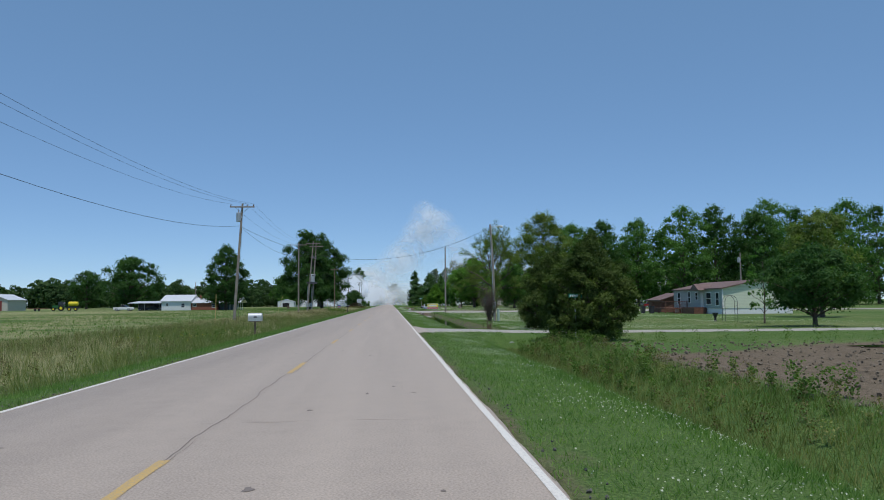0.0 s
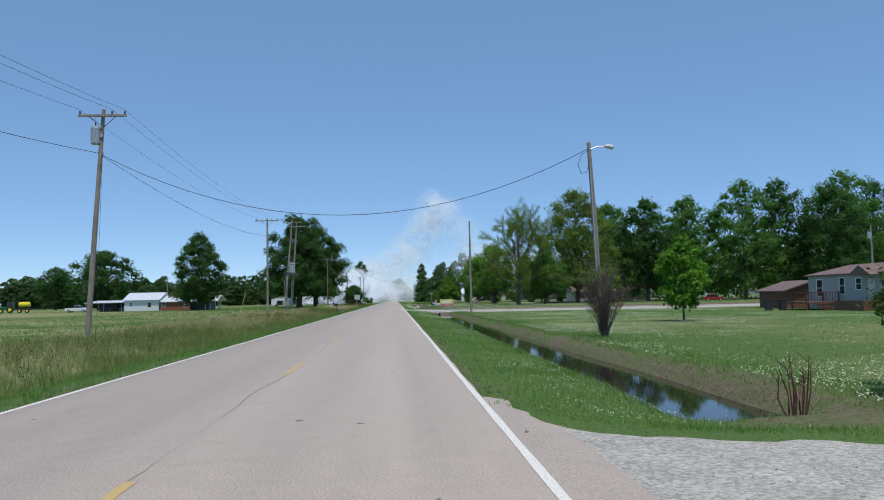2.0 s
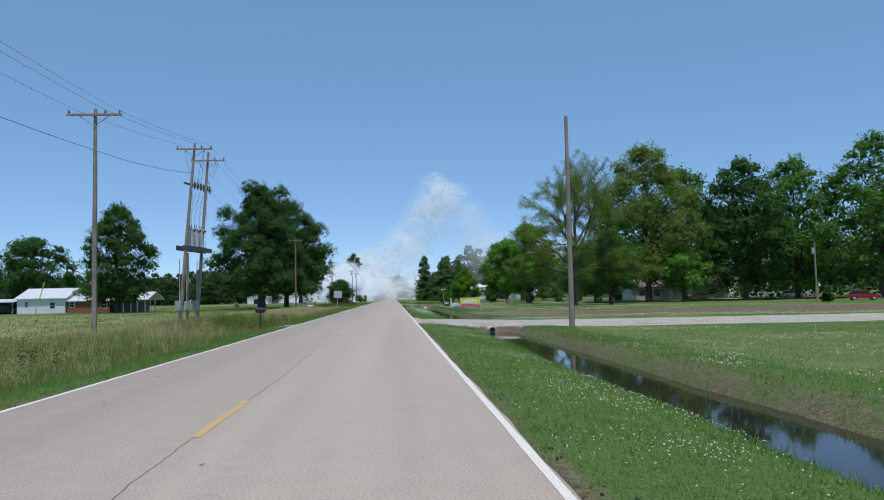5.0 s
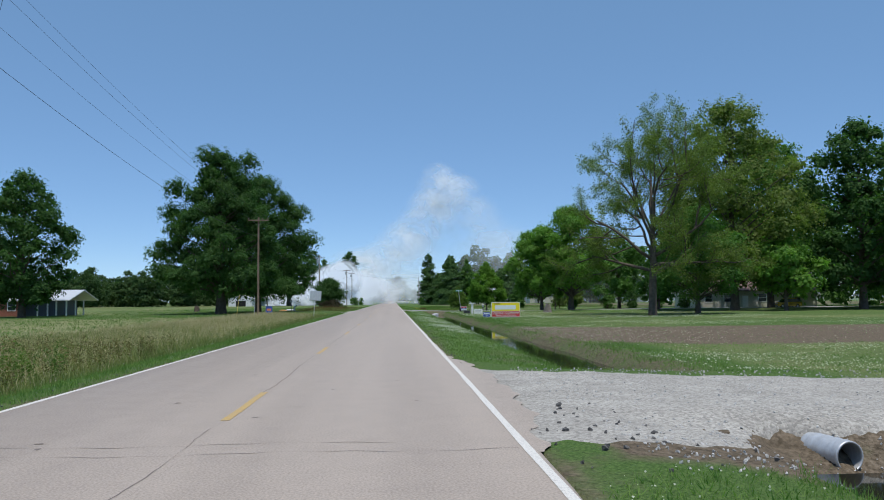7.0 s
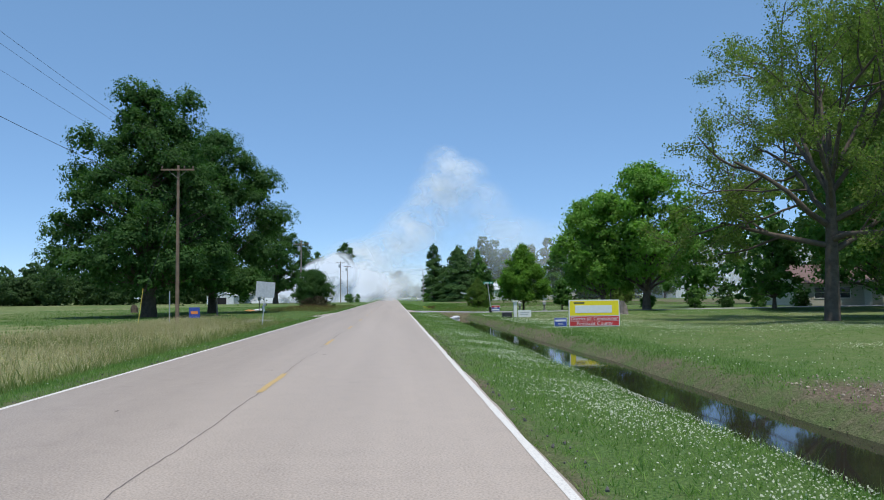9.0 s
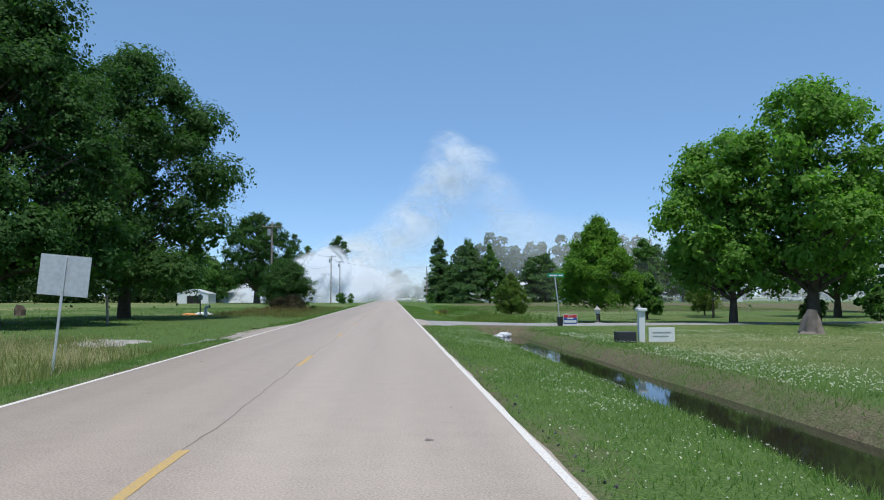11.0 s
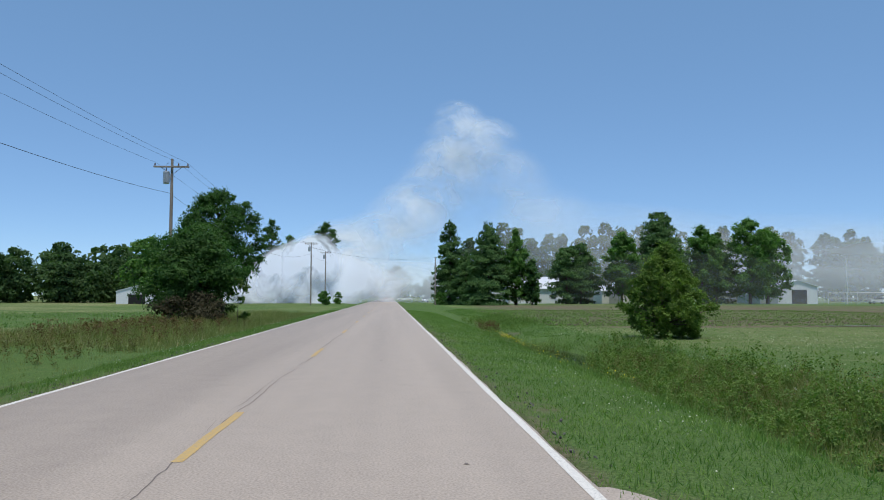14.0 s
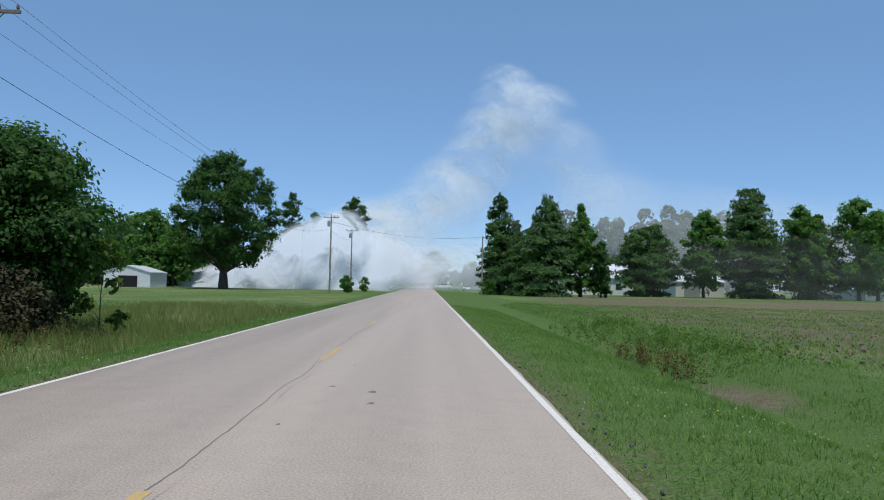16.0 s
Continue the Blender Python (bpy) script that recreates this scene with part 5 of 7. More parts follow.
for side in (-0.30, 0.22):
    part("platform_beam", boxes((-0.95, 4.15, side, side + 0.08, 5.66, 6.03), bev=0.01), BEAM_DARK, t)
part("platform_deck", boxes((0.3, 3.1, -0.22, 0.22, 6.034, 6.09)), STEEL_DARK, t)
for x in (0.88, 1.73, 2.61):
    can = part("regulator", tube(bmesh.new(), [(x, 0, 6.09), (x, 0, 6.14), (x, 0, 6.2), (x, 0, 7.3), (x, 0, 7.36), (x, 0, 7.44), (x, 0, 7.52)], [0.25, 0.25, 0.235, 0.235, 0.26, 0.25, 0.12], 18), CAN_GREY, t, "pale grey steel regulator can")
    part("lid", tube(bmesh.new(), [(x, 0, 7.45), (x, 0, 7.5), (x, 0, 7.57)], [0.262, 0.25, 0.10], 18), CAN_TOP, can)
    part("control_panel", boxes((x - 0.36, x - 0.235, -0.13, 0.13, 6.4, 6.95), bev=0.015), STEEL_GREY, can)
    for z in (6.35, 6.8, 7.15):
        part("bracket", boxes((x - 0.16, x + 0.16, 0.20, 0.27, z, z + 0.09)), BEAM_DARK, can)
    part("arrester", rod((x + 0.02, -0.26, 7.2), (x + 0.06, -0.42, 7.42), 0.075, 0.06, 10), BEAM_DARK, can)
    part("arrester_cap", rod((x + 0.06, -0.42, 7.42), (x + 0.075, -0.47, 7.48), 0.085, 0.07, 10), CAN_TOP, can)
    for q in (-0.11, 0.11):
        part("bushing", rod((x + q, 0, 7.5), (x + q * 1.5, 0, 7.78), 0.04, 0.028), PORCELAIN, can)
        curve_wire("riser_wire", (x + q * 1.5, 0, 7.76), (x * 0.72 + 1.75 + q * 4, 0.03, 10.62 - 0.10 * x), (0.05, 0.34 + q, -0.45), t)
part("switch_beam", boxes((-0.15, 4.5, -0.06, 0.06, 10.85, 10.98)), BEAM_DARK, t)
for i in range(6):
    x = 1.55 + 0.55 * i
    sw = part("switch", tube(bmesh.new(), [(x, -0.02, 10.64), (x, -0.02, 10.7), (x, -0.02, 11.2), (x, -0.02, 11.26)], [0.03, 0.065, 0.065, 0.03], 8), BEAM_DARK, t)
    part("blade", rod((x, -0.18, 10.72), (x, -0.16, 11.22), 0.02, seg=6), STEEL_GREY, sw)
    part("insulator", rod((x - 0.12, 0.08, 10.98), (x - 0.12, 0.08, 11.22), 0.045, 0.035), PORCELAIN, sw)
for k, (wx, wy, wz) in enumerate(((-13.75, 155.0, 13.1), (-12.35, 155.0, 13.1), (-12.30, 155.0, 13.1), (-12.10, 158.2, 12.8), (-11.95, 158.2, 12.8), (-13.55, 158.2, 12.9))):
    curve_wire("jumper_wire", (1.55 + 0.55 * k, -0.05, 11.24), bank_place(wx, wy, wz), (0.0, 0.12 - 0.05 * k, -0.18), t)
base = Vector(bank_place(-14.24, 157.5, 0.0))
part("support_post", tube(bmesh.new(), [(base.x, base.y, -0.2), (base.x, base.y, 5.66)], [0.11, 0.10], 10), POLE_WOOD, t)
part("control_box", boxes((base.x - 0.34, base.x - 0.12, base.y - 0.36, base.y + 0.1, 1.1, 1.8), bev=0.02), OFF_WHITE, t, "pale grey control box")
part("conduit", rod((base.x - 0.14, base.y, 1.8), (base.x - 0.12, base.y, 5.6), 0.025), STEEL_GREY, t)


def guy_guard(x, y, h, lx, mat, label):
    t = thing("guy_marker", x, y, gzf(x, y), label, "pole marker")
    part("sleeve", rod((0, 0, -0.1), (lx, 0, h), 0.028), mat, t)
    return t


YELLOW_PLASTIC = plain("yellow_plastic", (0.62, 0.50, 0.10), 0.5)
guy_guard(-15.6, 218.8, 2.6, 0.35, YELLOW_PLASTIC, "faded yellow plastic guy wire guard")
guy_guard(-12.4, 66.6, 2.6, 0.05, plain("yellow_faded", (0.42, 0.34, 0.12), 0.6), "thin faded yellow marker post")
guy_guard(-17.5, 137.5, 3.0, 0.9, plain("yellow_pale", (0.55, 0.46, 0.16), 0.6), "faded yellow guy wire guard leaning")
guy_guard(62.0, 201.0, 2.4, 0.2, YELLOW_PLASTIC, "yellow plastic guy wire guard")
post = thing("wooden_post", -16.9, 249.0, gzf(-16.9, 249.0), "leaning grey wooden fence post", "post")
part("shaft", tube(bmesh.new(), [(0, 0, -0.2), (-0.06, 0, 1.2), (-0.16, 0, 2.4)], [0.09, 0.085, 0.075], 8), POLE_WOOD, post)
post = thing("wooden_post", -13.75, 219.9, gzf(-13.75, 219.9), "short grey post beside the utility pole", "post")
part("shaft", rod((0, 0, -0.2), (0, 0, 2.4), 0.04), STEEL_GREY, post)


# ---- writing ----
def lettering(text, size, x, y, z, mat, parent, name="lettering", rz=0.0, depth=0.004):
    """Upright words facing -y, centred on (x, z), as a mesh."""
    cu = bpy.data.curves.new(name, "FONT")
    cu.body, cu.size, cu.align_x, cu.align_y, cu.extrude = text, size, "CENTER", "CENTER", depth
    tmp = new(name, cu)
    bpy.context.view_layer.update()
    me = bpy.data.meshes.new_from_object(tmp)
    bpy.data.objects.remove(tmp)
    me.materials.clear()
    me.materials.append(mat)
    me.transform(pose(x, y, z, 90, 0, 0))
    ob = new(name, me)
    ob.parent = parent
    return ob


SIGN_YELLOW = plain("sign_yellow", (0.86, 0.70, 0.03), 0.5, 0, 0.05)
SIGN_RED = plain("sign_red", (0.55, 0.05, 0.05), 0.5, 0, 0.05)
SIGN_BLUE = plain("sign_blue", (0.05, 0.09, 0.36), 0.5, 0, 0.05)
SIGN_GREEN = plain("sign_green", (0.01, 0.28, 0.17), 0.4, 0, 0.05)
SIGN_ORANGE = plain("sign_orange", (0.75, 0.25, 0.08), 0.5, 0, 0.05)

# large campaign board
b = thing("campaign_board", 13.2, 206.6, gzf(13.2, 206.6) - 0.08, "large yellow and red campaign board on metal stakes", "sign")
part("panel", boxes((-1.43, 1.43, -0.02, 0.02, 0.12, 1.60), bev=0.004), WHITE_PAINT, b, "white panel edge")
part("upper_field", boxes((-1.38, 1.38, -0.026, -0.021, 0.74, 1.55)), SIGN_YELLOW, b)
part("lower_field", boxes((-1.38, 1.38, -0.026, -0.021, 0.44, 0.69)), SIGN_RED, b)
part("lower_field", boxes((-1.38, 1.38, -0.026, -0.021, 0.17, 0.42)), SIGN_RED, b)
part("name_bar", boxes((-1.08, 1.0, -0.034, -0.028, 0.88, 1.30), bev=0.002), WHITE_PAINT, b)
part("small_bar", boxes((-1.15, -0.55, -0.034, -0.028, 1.40, 1.48)), plain("bar_dark", (0.12, 0.10, 0.06)), b)
lettering("District #1 Comissioner", 0.27, 0.0, -0.03, 0.56, WHITE_PAINT, b)
lettering("Pemiscot County", 0.29, 0.0, -0.03, 0.29, WHITE_PAINT, b)
for sx in (-1.2, 1.2):
    part("stake", boxes((sx - 0.025, sx + 0.025, 0.025, 0.06, -0.3, 1.62)), DARK_METAL, b)


def yard_sign(x, y, w, h, z0, field, bars, label, tilt=0.0, second=None, words=()):
    t = thing("yard_sign", x, y, gzf(x, y), label, "sign", "campaign yard signs", rz=tilt)
    part("panel", boxes((-w / 2, w / 2, -0.006, 0.006, z0, z0 + h)), WHITE_PAINT, t)
    part("field", boxes((-w / 2 + 0.02, w / 2 - 0.02, -0.011, -0.007, z0 + 0.02, z0 + h - 0.02)), field, t)
    if second:
        part("lower_field", boxes((-w / 2 + 0.02, w / 2 - 0.02, -0.014, -0.0112, z0 + h * 0.66, z0 + h - 0.02)), second, t)
    for bw, bh, bz in bars:
        part("name_bar", boxes((-bw * w / 2, bw * w / 2, -0.019, -0.015, z0 + bz * h - bh * h / 2, z0 + bz * h + bh * h / 2)), WHITE_PAINT, t)
    for word, size, bz in words:
        lettering(word, size * h, 0, -0.018, z0 + bz * h, WHITE_PAINT, t)
    for sx in (-w * 0.32, w * 0.32):
        part("wire_leg", rod((sx, 0.01, -0.15), (sx, 0.01, z0 + h * 0.8), 0.006, seg=5), DARK_METAL, t)
    return t


yard_sign(11.27, 206.5, 0.72, 0.5, 0.02, SIGN_BLUE, ((0.8, 0.22, 0.7),), "small blue and white campaign yard sign", words=(("2024", 0.3, 0.3),))
yard_sign(12.0, 239.5, 0.80, 0.56, 0.14, SIGN_BLUE, ((0.42, 0.13, 0.58), (0.86, 0.24, 0.27)), "small blue and red campaign yard sign", second=SIGN_RED, words=(("ELECT", 0.17, 0.83),))

t = thing("street_sign", 11.55, 240.7, gzf(11.55, 240.7), "leaning metal post with a green street name blade", "street sign")
part("post", tube(bmesh.new(), [(0.16, 0, -0.3), (0, 0, 1.5), (-0.16, 0, 2.85)], [0.035] * 3, 8), GALV, t)
bl = part("blade", boxes((-0.58, 0.38, -0.012, 0.012, 2.82, 3.04), bev=0.003), SIGN_GREEN, t, "green reflective street name blade")
part("name_bar", boxes((-0.48, -0.02, -0.018, -0.014, 2.88, 2.97)), WHITE_PAINT, bl)
part("name_bar", boxes((0.06, 0.30, -0.018, -0.014, 2.88, 2.97)), WHITE_PAINT, bl)
t = thing("street_sign", 10.5, 36.0, gzf(10.5, 36.0), "short metal post with a green street blade against a cedar", "street sign")
part("post", rod((0, 0.02, -0.3), (0, 0.02, 1.95), 0.028), GALV, t)
bl = part("blade", boxes((-0.30, 0.30, -0.012, 0.012, 1.94, 2.11), bev=0.003), SIGN_GREEN, t, "green reflective street name blade")
for q in range(6):
    part("name_bar", boxes((-0.25 + 0.085 * q, -0.195 + 0.085 * q, -0.018, -0.014, 1.975, 2.075)), WHITE_PAINT, bl)
t = thing("bin", 11.62, 240.4, gzf(11.62, 240.4), "small dark plastic bin at the sign post", "bin")
part("bucket", tube(bmesh.new(), [(0, 0, 0), (0, 0, 0.5), (0, 0, 0.53)], [0.15, 0.19, 0.2], 12), DARK_METAL, t)

# back of a road sign
t = thing("road_sign", -6.75, 216.6, gzf(-6.75, 216.6), "grey metal back of a square road sign on a post", "road sign")
t.matrix_world = pose(-6.75, 216.6, gzf(-6.75, 216.6), 0, 5, 6)
part("panel", boxes((-0.62, 0.62, -0.01, 0.01, 2.0, 3.05), bev=0.004), GALV, t, "bare aluminium sign panel")
part("post", boxes((-0.03, 0.03, -0.06, -0.012, -0.3, 3.0)), GALV, t)
t = thing("number_sign", -12.3, 221.0, gzf(-12.3, 221.0), "small blue square sign with an orange bar", "sign")
part("panel", boxes((-0.38, 0.38, -0.01, 0.01, 0.45, 1.2), bev=0.004), SIGN_BLUE, t)
part("number_bar", boxes((-0.25, 0.25, -0.017, -0.012, 0.72, 0.94)), SIGN_ORANGE, t)
part("leg", rod((0, 0.015, -0.2), (0, 0.015, 1.0), 0.015, seg=6), DARK_METAL, t)

# white column and leaning sign board near the lane
t = thing("gate_column", 11.9, 226.6, gzf(11.9, 226.6), "slim white column with a lantern cap", "column")
part("shaft", boxes((-0.12, 0.12, -0.12, 0.12, 0, 1.25), bev=0.01), WHITE_PAINT, t)
part("cap", boxes((-0.2, 0.2, -0.2, 0.2, 1.25, 1.36), bev=0.02), WHITE_PAINT, t)
t = thing("notice_board", 12.65, 226.3, gzf(12.65, 226.3), "low white notice board leaning on the grass", "sign")
part("panel", boxes((-0.55, 0.5, -0.02, 0.02, 0.05, 0.62), bev=0.004), WHITE_PAINT, t)
part("text_bar", boxes((-0.4, 0.35, -0.027, -0.022, 0.4, 0.45)), STEEL_GREY, t)
part("text_bar", boxes((-0.4, 0.25, -0.027, -0.022, 0.25, 0.3)), STEEL_GREY, t)
t = thing("crate", 11.2, 226.4, gzf(11.2, 226.4), "low dark grey box on the grass", "box")
part("body", boxes((-0.4, 0.35, -0.3, 0.3, 0, 0.42), bev=0.02), DARK_METAL, t)


STONE_DARK = material("weathered_stone", (0.07, 0.068, 0.062), (0.22, 0.21, 0.19), 6.0, 0.95, 0.6, 30.0)


def lantern(x, y, label):
    t = thing("garden_lantern", x, y, gzf(x, y), label, "lantern", "garden lanterns at the lane")
    part("foot", boxes((-0.2, 0.2, -0.2, 0.2, 0, 0.14), bev=0.02), CONCRETE, t)
    part("column", tube(bmesh.new(), [(0, 0, 0.14), (0, 0, 0.3), (0, 0, 0.62), (0, 0, 0.7)], [0.12, 0.08, 0.09, 0.15], 10), STONE_DARK, t)
    part("light_box", boxes((-0.13, 0.13, -0.13, 0.13, 0.7, 0.95), bev=0.02), OFF_WHITE, t)
    part("roof", tube(bmesh.new(), [(0, 0, 0.95), (0, 0, 1.0), (0, 0, 1.15), (0, 0, 1.25)], [0.26, 0.24, 0.06, 0.03], 8), CONCRETE, t)
    return t


lantern(15.65, 247.3, "weathered stone garden lantern beside the lane")
lantern(18.05, 245.9, "weathered stone garden lantern with a broad roof")

# ---- mailboxes ----
def mailbox(x, y, w, length, h, zb, body, post_mat, label, rz=0.0, flag=None):
    t = thing("mailbox", x, y, gzf(x, y), label, "mailbox", rz=rz)
    prof = [(-w / 2, zb), (w / 2, zb), (w / 2, zb + h * 0.55)] + [(w / 2 * math.cos(a), zb + h * 0.55 + h * 0.45 * math.sin(a)) for a in np.linspace(0.15, math.pi - 0.15, 9)] + [(-w / 2, zb + h * 0.55)]
    bd = part("body", prism(prof, "x" if False else "y", -length / 2, length / 2), body, t)
    door = [(p[0] * 1.03, zb + (p[1] - zb) * 1.02) for p in prof]
    part("door", prism(door, "y", -length / 2 - 0.02, -length / 2 - 0.002), body, t)
    part("latch", boxes((-0.03, 0.03, -length / 2 - 0.045, -length / 2 - 0.02, zb + h * 0.78, zb + h * 0.84)), STEEL_GREY, t)
    part("post", boxes((-0.045, 0.045, -0.045, 0.045, -0.3, zb)), post_mat, t)
    part("shelf", boxes((-w * 0.35, w * 0.35, -length * 0.4, length * 0.4, zb - 0.035, zb - 0.002)), post_mat, t)
    if flag:
        part("flag", boxes((w / 2 + 0.004, w / 2 + 0.014, -0.1, 0.16, zb + h * 0.4, zb + h * 0.52)), flag, t)
    return t


m1 = mailbox(-5.65, 46.2, 0.42, 0.74, 0.45, 0.86, GALV, POLE_BROWN, "large silver metal mailbox on a dark post", rz=90)
part("number_bar", boxes((-0.214, -0.21, -0.14, 0.05, 1.05, 1.13)), DARK_METAL, m1)
mailbox(-5.5, 139.6, 0.28, 0.52, 0.28, 1.05, plain("black_paint", (0.025, 0.025, 0.028), 0.4), DARK_METAL, "black metal mailbox on a black post", rz=90)
mailbox(-16.2, 271.0, 0.4, 0.3, 0.5, 1.6, STEEL_GREY, DARK_METAL, "grey utility box on thin legs")


# ---- culvert pipes ----
def culvert(x, y, z, r, length, label, turn=0.0):
    t = thing("culvert_pipe", x, y, z, label, "pipe", "culverts under the drives", rz=turn)
    n = int(length / 0.034)
    pts = [(0, i * 0.034, 0) for i in range(n)]
    rad = [r + 0.011 * math.sin(i * math.pi * 0.8) for i in range(n)]
    v, f = tube_arrays(pts, rad, 24)
    v2, f2 = tube_arrays(pts, [q - 0.02 for q in rad], 24)
    k = len(v)
    f = list(f) + [tuple(k + i for i in reversed(q)) for q in f2]
    f += [(j, k + j, k + (j + 1) % 24, (j + 1) % 24) for j in range(24)]
    raw("pipe", v + v2, f, GALV, t, smooth=True)
    return t


culvert(8.0, 38.75, -0.64, 0.17, 3.0, "corrugated galvanised culvert pipe under the gravel drive")
culvert(7.82, 139.45, -0.56, 0.20, 3.2, "corrugated galvanised culvert pipe sticking out of gravel", 9.0)
culvert(8.0, 238.5, -0.66, 0.24, 3.0, "corrugated galvanised culvert pipe under the lane")


def rubble(name, spots, mat, label, seed, category="rubble"):
    """A scatter of broken stones as one heap."""
    r = np.random.RandomState(seed)
    bm = bmesh.new()
    for x, y, s in spots:
        m = Matrix.Translation((x, y, gzf(x, y) + s * 0.25)) @ Euler(r.uniform(0, 3, 3)).to_matrix().to_4x4() @ Matrix.Diagonal((s * r.uniform(0.6, 1.2), s * r.uniform(0.6, 1.2), s * r.uniform(0.4, 0.8), 1))
        q = bmesh.ops.create_icosphere(bm, subdivisions=1, radius=0.5, matrix=m)
        for vv in q["verts"]:
            vv.co += Vector(r.normal(0, 0.09 * s, 3))
    return tagged(part(name, bm, mat), label, category, kind="stuff")


ROCK_DARK = material("broken_asphalt", (0.05, 0.047, 0.045), (0.19, 0.18, 0.17), 5.0, 0.95, 0.8, 30.0)
r = np.random.RandomState(300)
rubble("rubble", [(4.2 + abs(r.normal(0, 0.8)), 137.0 + r.uniform(-0.4, 4.2), r.uniform(0.03, 0.08)) for _ in range(30)], ROCK_DARK, "broken dark asphalt lumps at the drive's edge", 301)
rubble("rubble", [(3.95 + abs(r.normal(0, 0.45)), 137.6 + r.uniform(-0.3, 3.4), r.uniform(0.05, 0.12)) for _ in range(10)], ROCK_DARK, "large dark asphalt lumps at the drive's edge", 311)
rubble("gravel_stones", [(4.6 + 9 * r.rand() ** 1.3, 137.6 + r.uniform(0, 9.6), r.uniform(0.02, 0.055)) for _ in range(1500)], STONE_GREY, "loose grey gravel stones on the drive", 302, "gravel")
rubble("gravel_stones", [(4.6 + 8 * r.rand() ** 1.2, 41.8 + r.uniform(0, 4.0), r.uniform(0.015, 0.045)) for _ in range(1200)], STONE_GREY, "loose grey gravel stones on the drive", 303, "gravel")
rubble("gravel_stones", [(4.0 + 7 * r.rand() ** 1.3, 239.5 + r.uniform(0, 6.6), r.uniform(0.012, 0.035)) for _ in range(1500)], STONE_GREY, "loose grey gravel stones on the lane", 307, "gravel")
rubble("rubble", [(3.9 + abs(r.normal(0, 0.6)), 244.6 + r.uniform(0, 3.2), r.uniform(0.02, 0.07)) for _ in range(60)], ROCK_DARK, "broken dark asphalt lumps at the lane's edge", 308)
rubble("rubble", [(4.6 + 4.2 * r.rand(), 136.9 + r.uniform(0, 3.0), r.uniform(0.015, 0.05)) for _ in range(420)], STONE_GREY, "stones spilling down the muddy drive bank", 309)
MUD_CLOD = material("mud_clod", (0.11, 0.10, 0.06), (0.23, 0.20, 0.13), 4.0, 0.95, 0.6, 30.0, 0, 0.02, 0.5)
for ya, yb, cnt in ((118, 139.5, 1500), (150, 185, 1000)):
    rubble("mud_clods", [(8.35 + 2.2 * r.rand() ** 1.3, r.uniform(ya, yb), r.uniform(0.012, 0.05)) for _ in range(cnt)], MUD_CLOD, "rough brown mud clods on the ditch bank", 312 + cnt % 7, "soil")
rubble("clods", [(12 + 45 * r.rand() ** 1.5, 291 + 60 * r.rand() ** 1.5, r.uniform(0.05, 0.16)) for _ in range(1500)], material("field_clod", (0.11, 0.085, 0.06), (0.24, 0.19, 0.14), 4.0, 0.95, 0.6, 30.0), "brown clods in the weedy field", 310, "soil")
rubble("clods", [(9.6 + 26 * r.rand() ** 1.2, 8 + r.uniform(0, 26), r.uniform(0.05, 0.15)) for _ in range(1800)], material("clod_soil", (0.10, 0.078, 0.056), (0.27, 0.225, 0.165), 4.0, 0.95, 0.6, 30.0), "dry clods of ploughed brown soil", 304, "soil")
rubble("edge_grit", [((3.58 + abs(r.normal(0, 0.16))) * (1 if r.rand() < 0.6 else -1), r.uniform(0, 290), r.uniform(0.015, 0.06)) for _ in range(1700)], ROCK_DARK, "dark grit along the edge of the asphalt", 305, "grit")
rubble("ditch_rubble", [(9.6 + abs(r.normal(0, 5.0)), r.uniform(161, 180), r.uniform(0.02, 0.07)) for _ in range(1500)], material("straw_bits", (0.16, 0.125, 0.09), (0.46, 0.40, 0.30), 3.0, 0.9, 0.3, 20.0, 0, 0.02, 0.8), "dry clods and straw bits on bare soil", 306, "soil")
SACK = plain("white_sack_cloth", (0.66, 0.67, 0.68), 0.7, 0, 0.1)
t = thing("sandbag", 7.8, 237.2, -0.62, "torn white sacking heaped at the culvert end", "sack")
bm = bmesh.new()
q = bmesh.ops.create_icosphere(bm, subdivisions=4, radius=1.0)
for vv in bm.verts:
    c = vv.co.copy()
    vv.co = Vector((c.x * 0.46, c.y * 0.26, max(-0.05, c.z * 0.17 + 0.1 * c.x)))
    vv.co += c * 0.10 * noise.noise(c * 2.4) + c * 0.05 * noise.noise(c * 7)
part("cloth", bm, SACK, t)
for x, y, s, mat, lab in ((-17.0, 275.5, 1.0, SACK, "white crumpled sheet lying on the grass"), (-18.2, 275.0, 0.8, plain("orange_cloth", (0.62, 0.30, 0.10), 0.8), "orange crumpled sheet lying on the grass"), (-9.3, 281.5, 0.25, plain("teal_plastic", (0.10, 0.42, 0.32), 0.5), "teal plastic litter in the verge")):
    t = thing("crumpled_sheet", x, y, gzf(x, y), lab, "litter")
    bm = bmesh.new()
    bmesh.ops.create_icosphere(bm, subdivisions=3, radius=1.0)
    for vv in bm.verts:
        c = vv.co.copy()
        vv.co = Vector((c.x * s, c.y * s * 0.6, max(0, c.z * s * 0.28) + 0.1 * s * noise.noise(c * 2.7 + Vector((x, y, 0)))))
    part("cloth", bm, mat, t)
t = thing("standpipe", -15.6, 270.6, gzf(-15.6, 270.6), "short white well pipe with a bent top", "pipe")
part("pipe", tube(bmesh.new(), [(0, 0, -0.1), (0, 0, 0.75), (0.08, 0, 0.92), (0.35, 0, 0.95)], [0.17, 0.16, 0.15, 0.13], 12), WHITE_PAINT, t)
part("valve", rod((0.36, 0, 0.8), (0.36, 0, 1.1), 0.08), DARK_METAL, t)
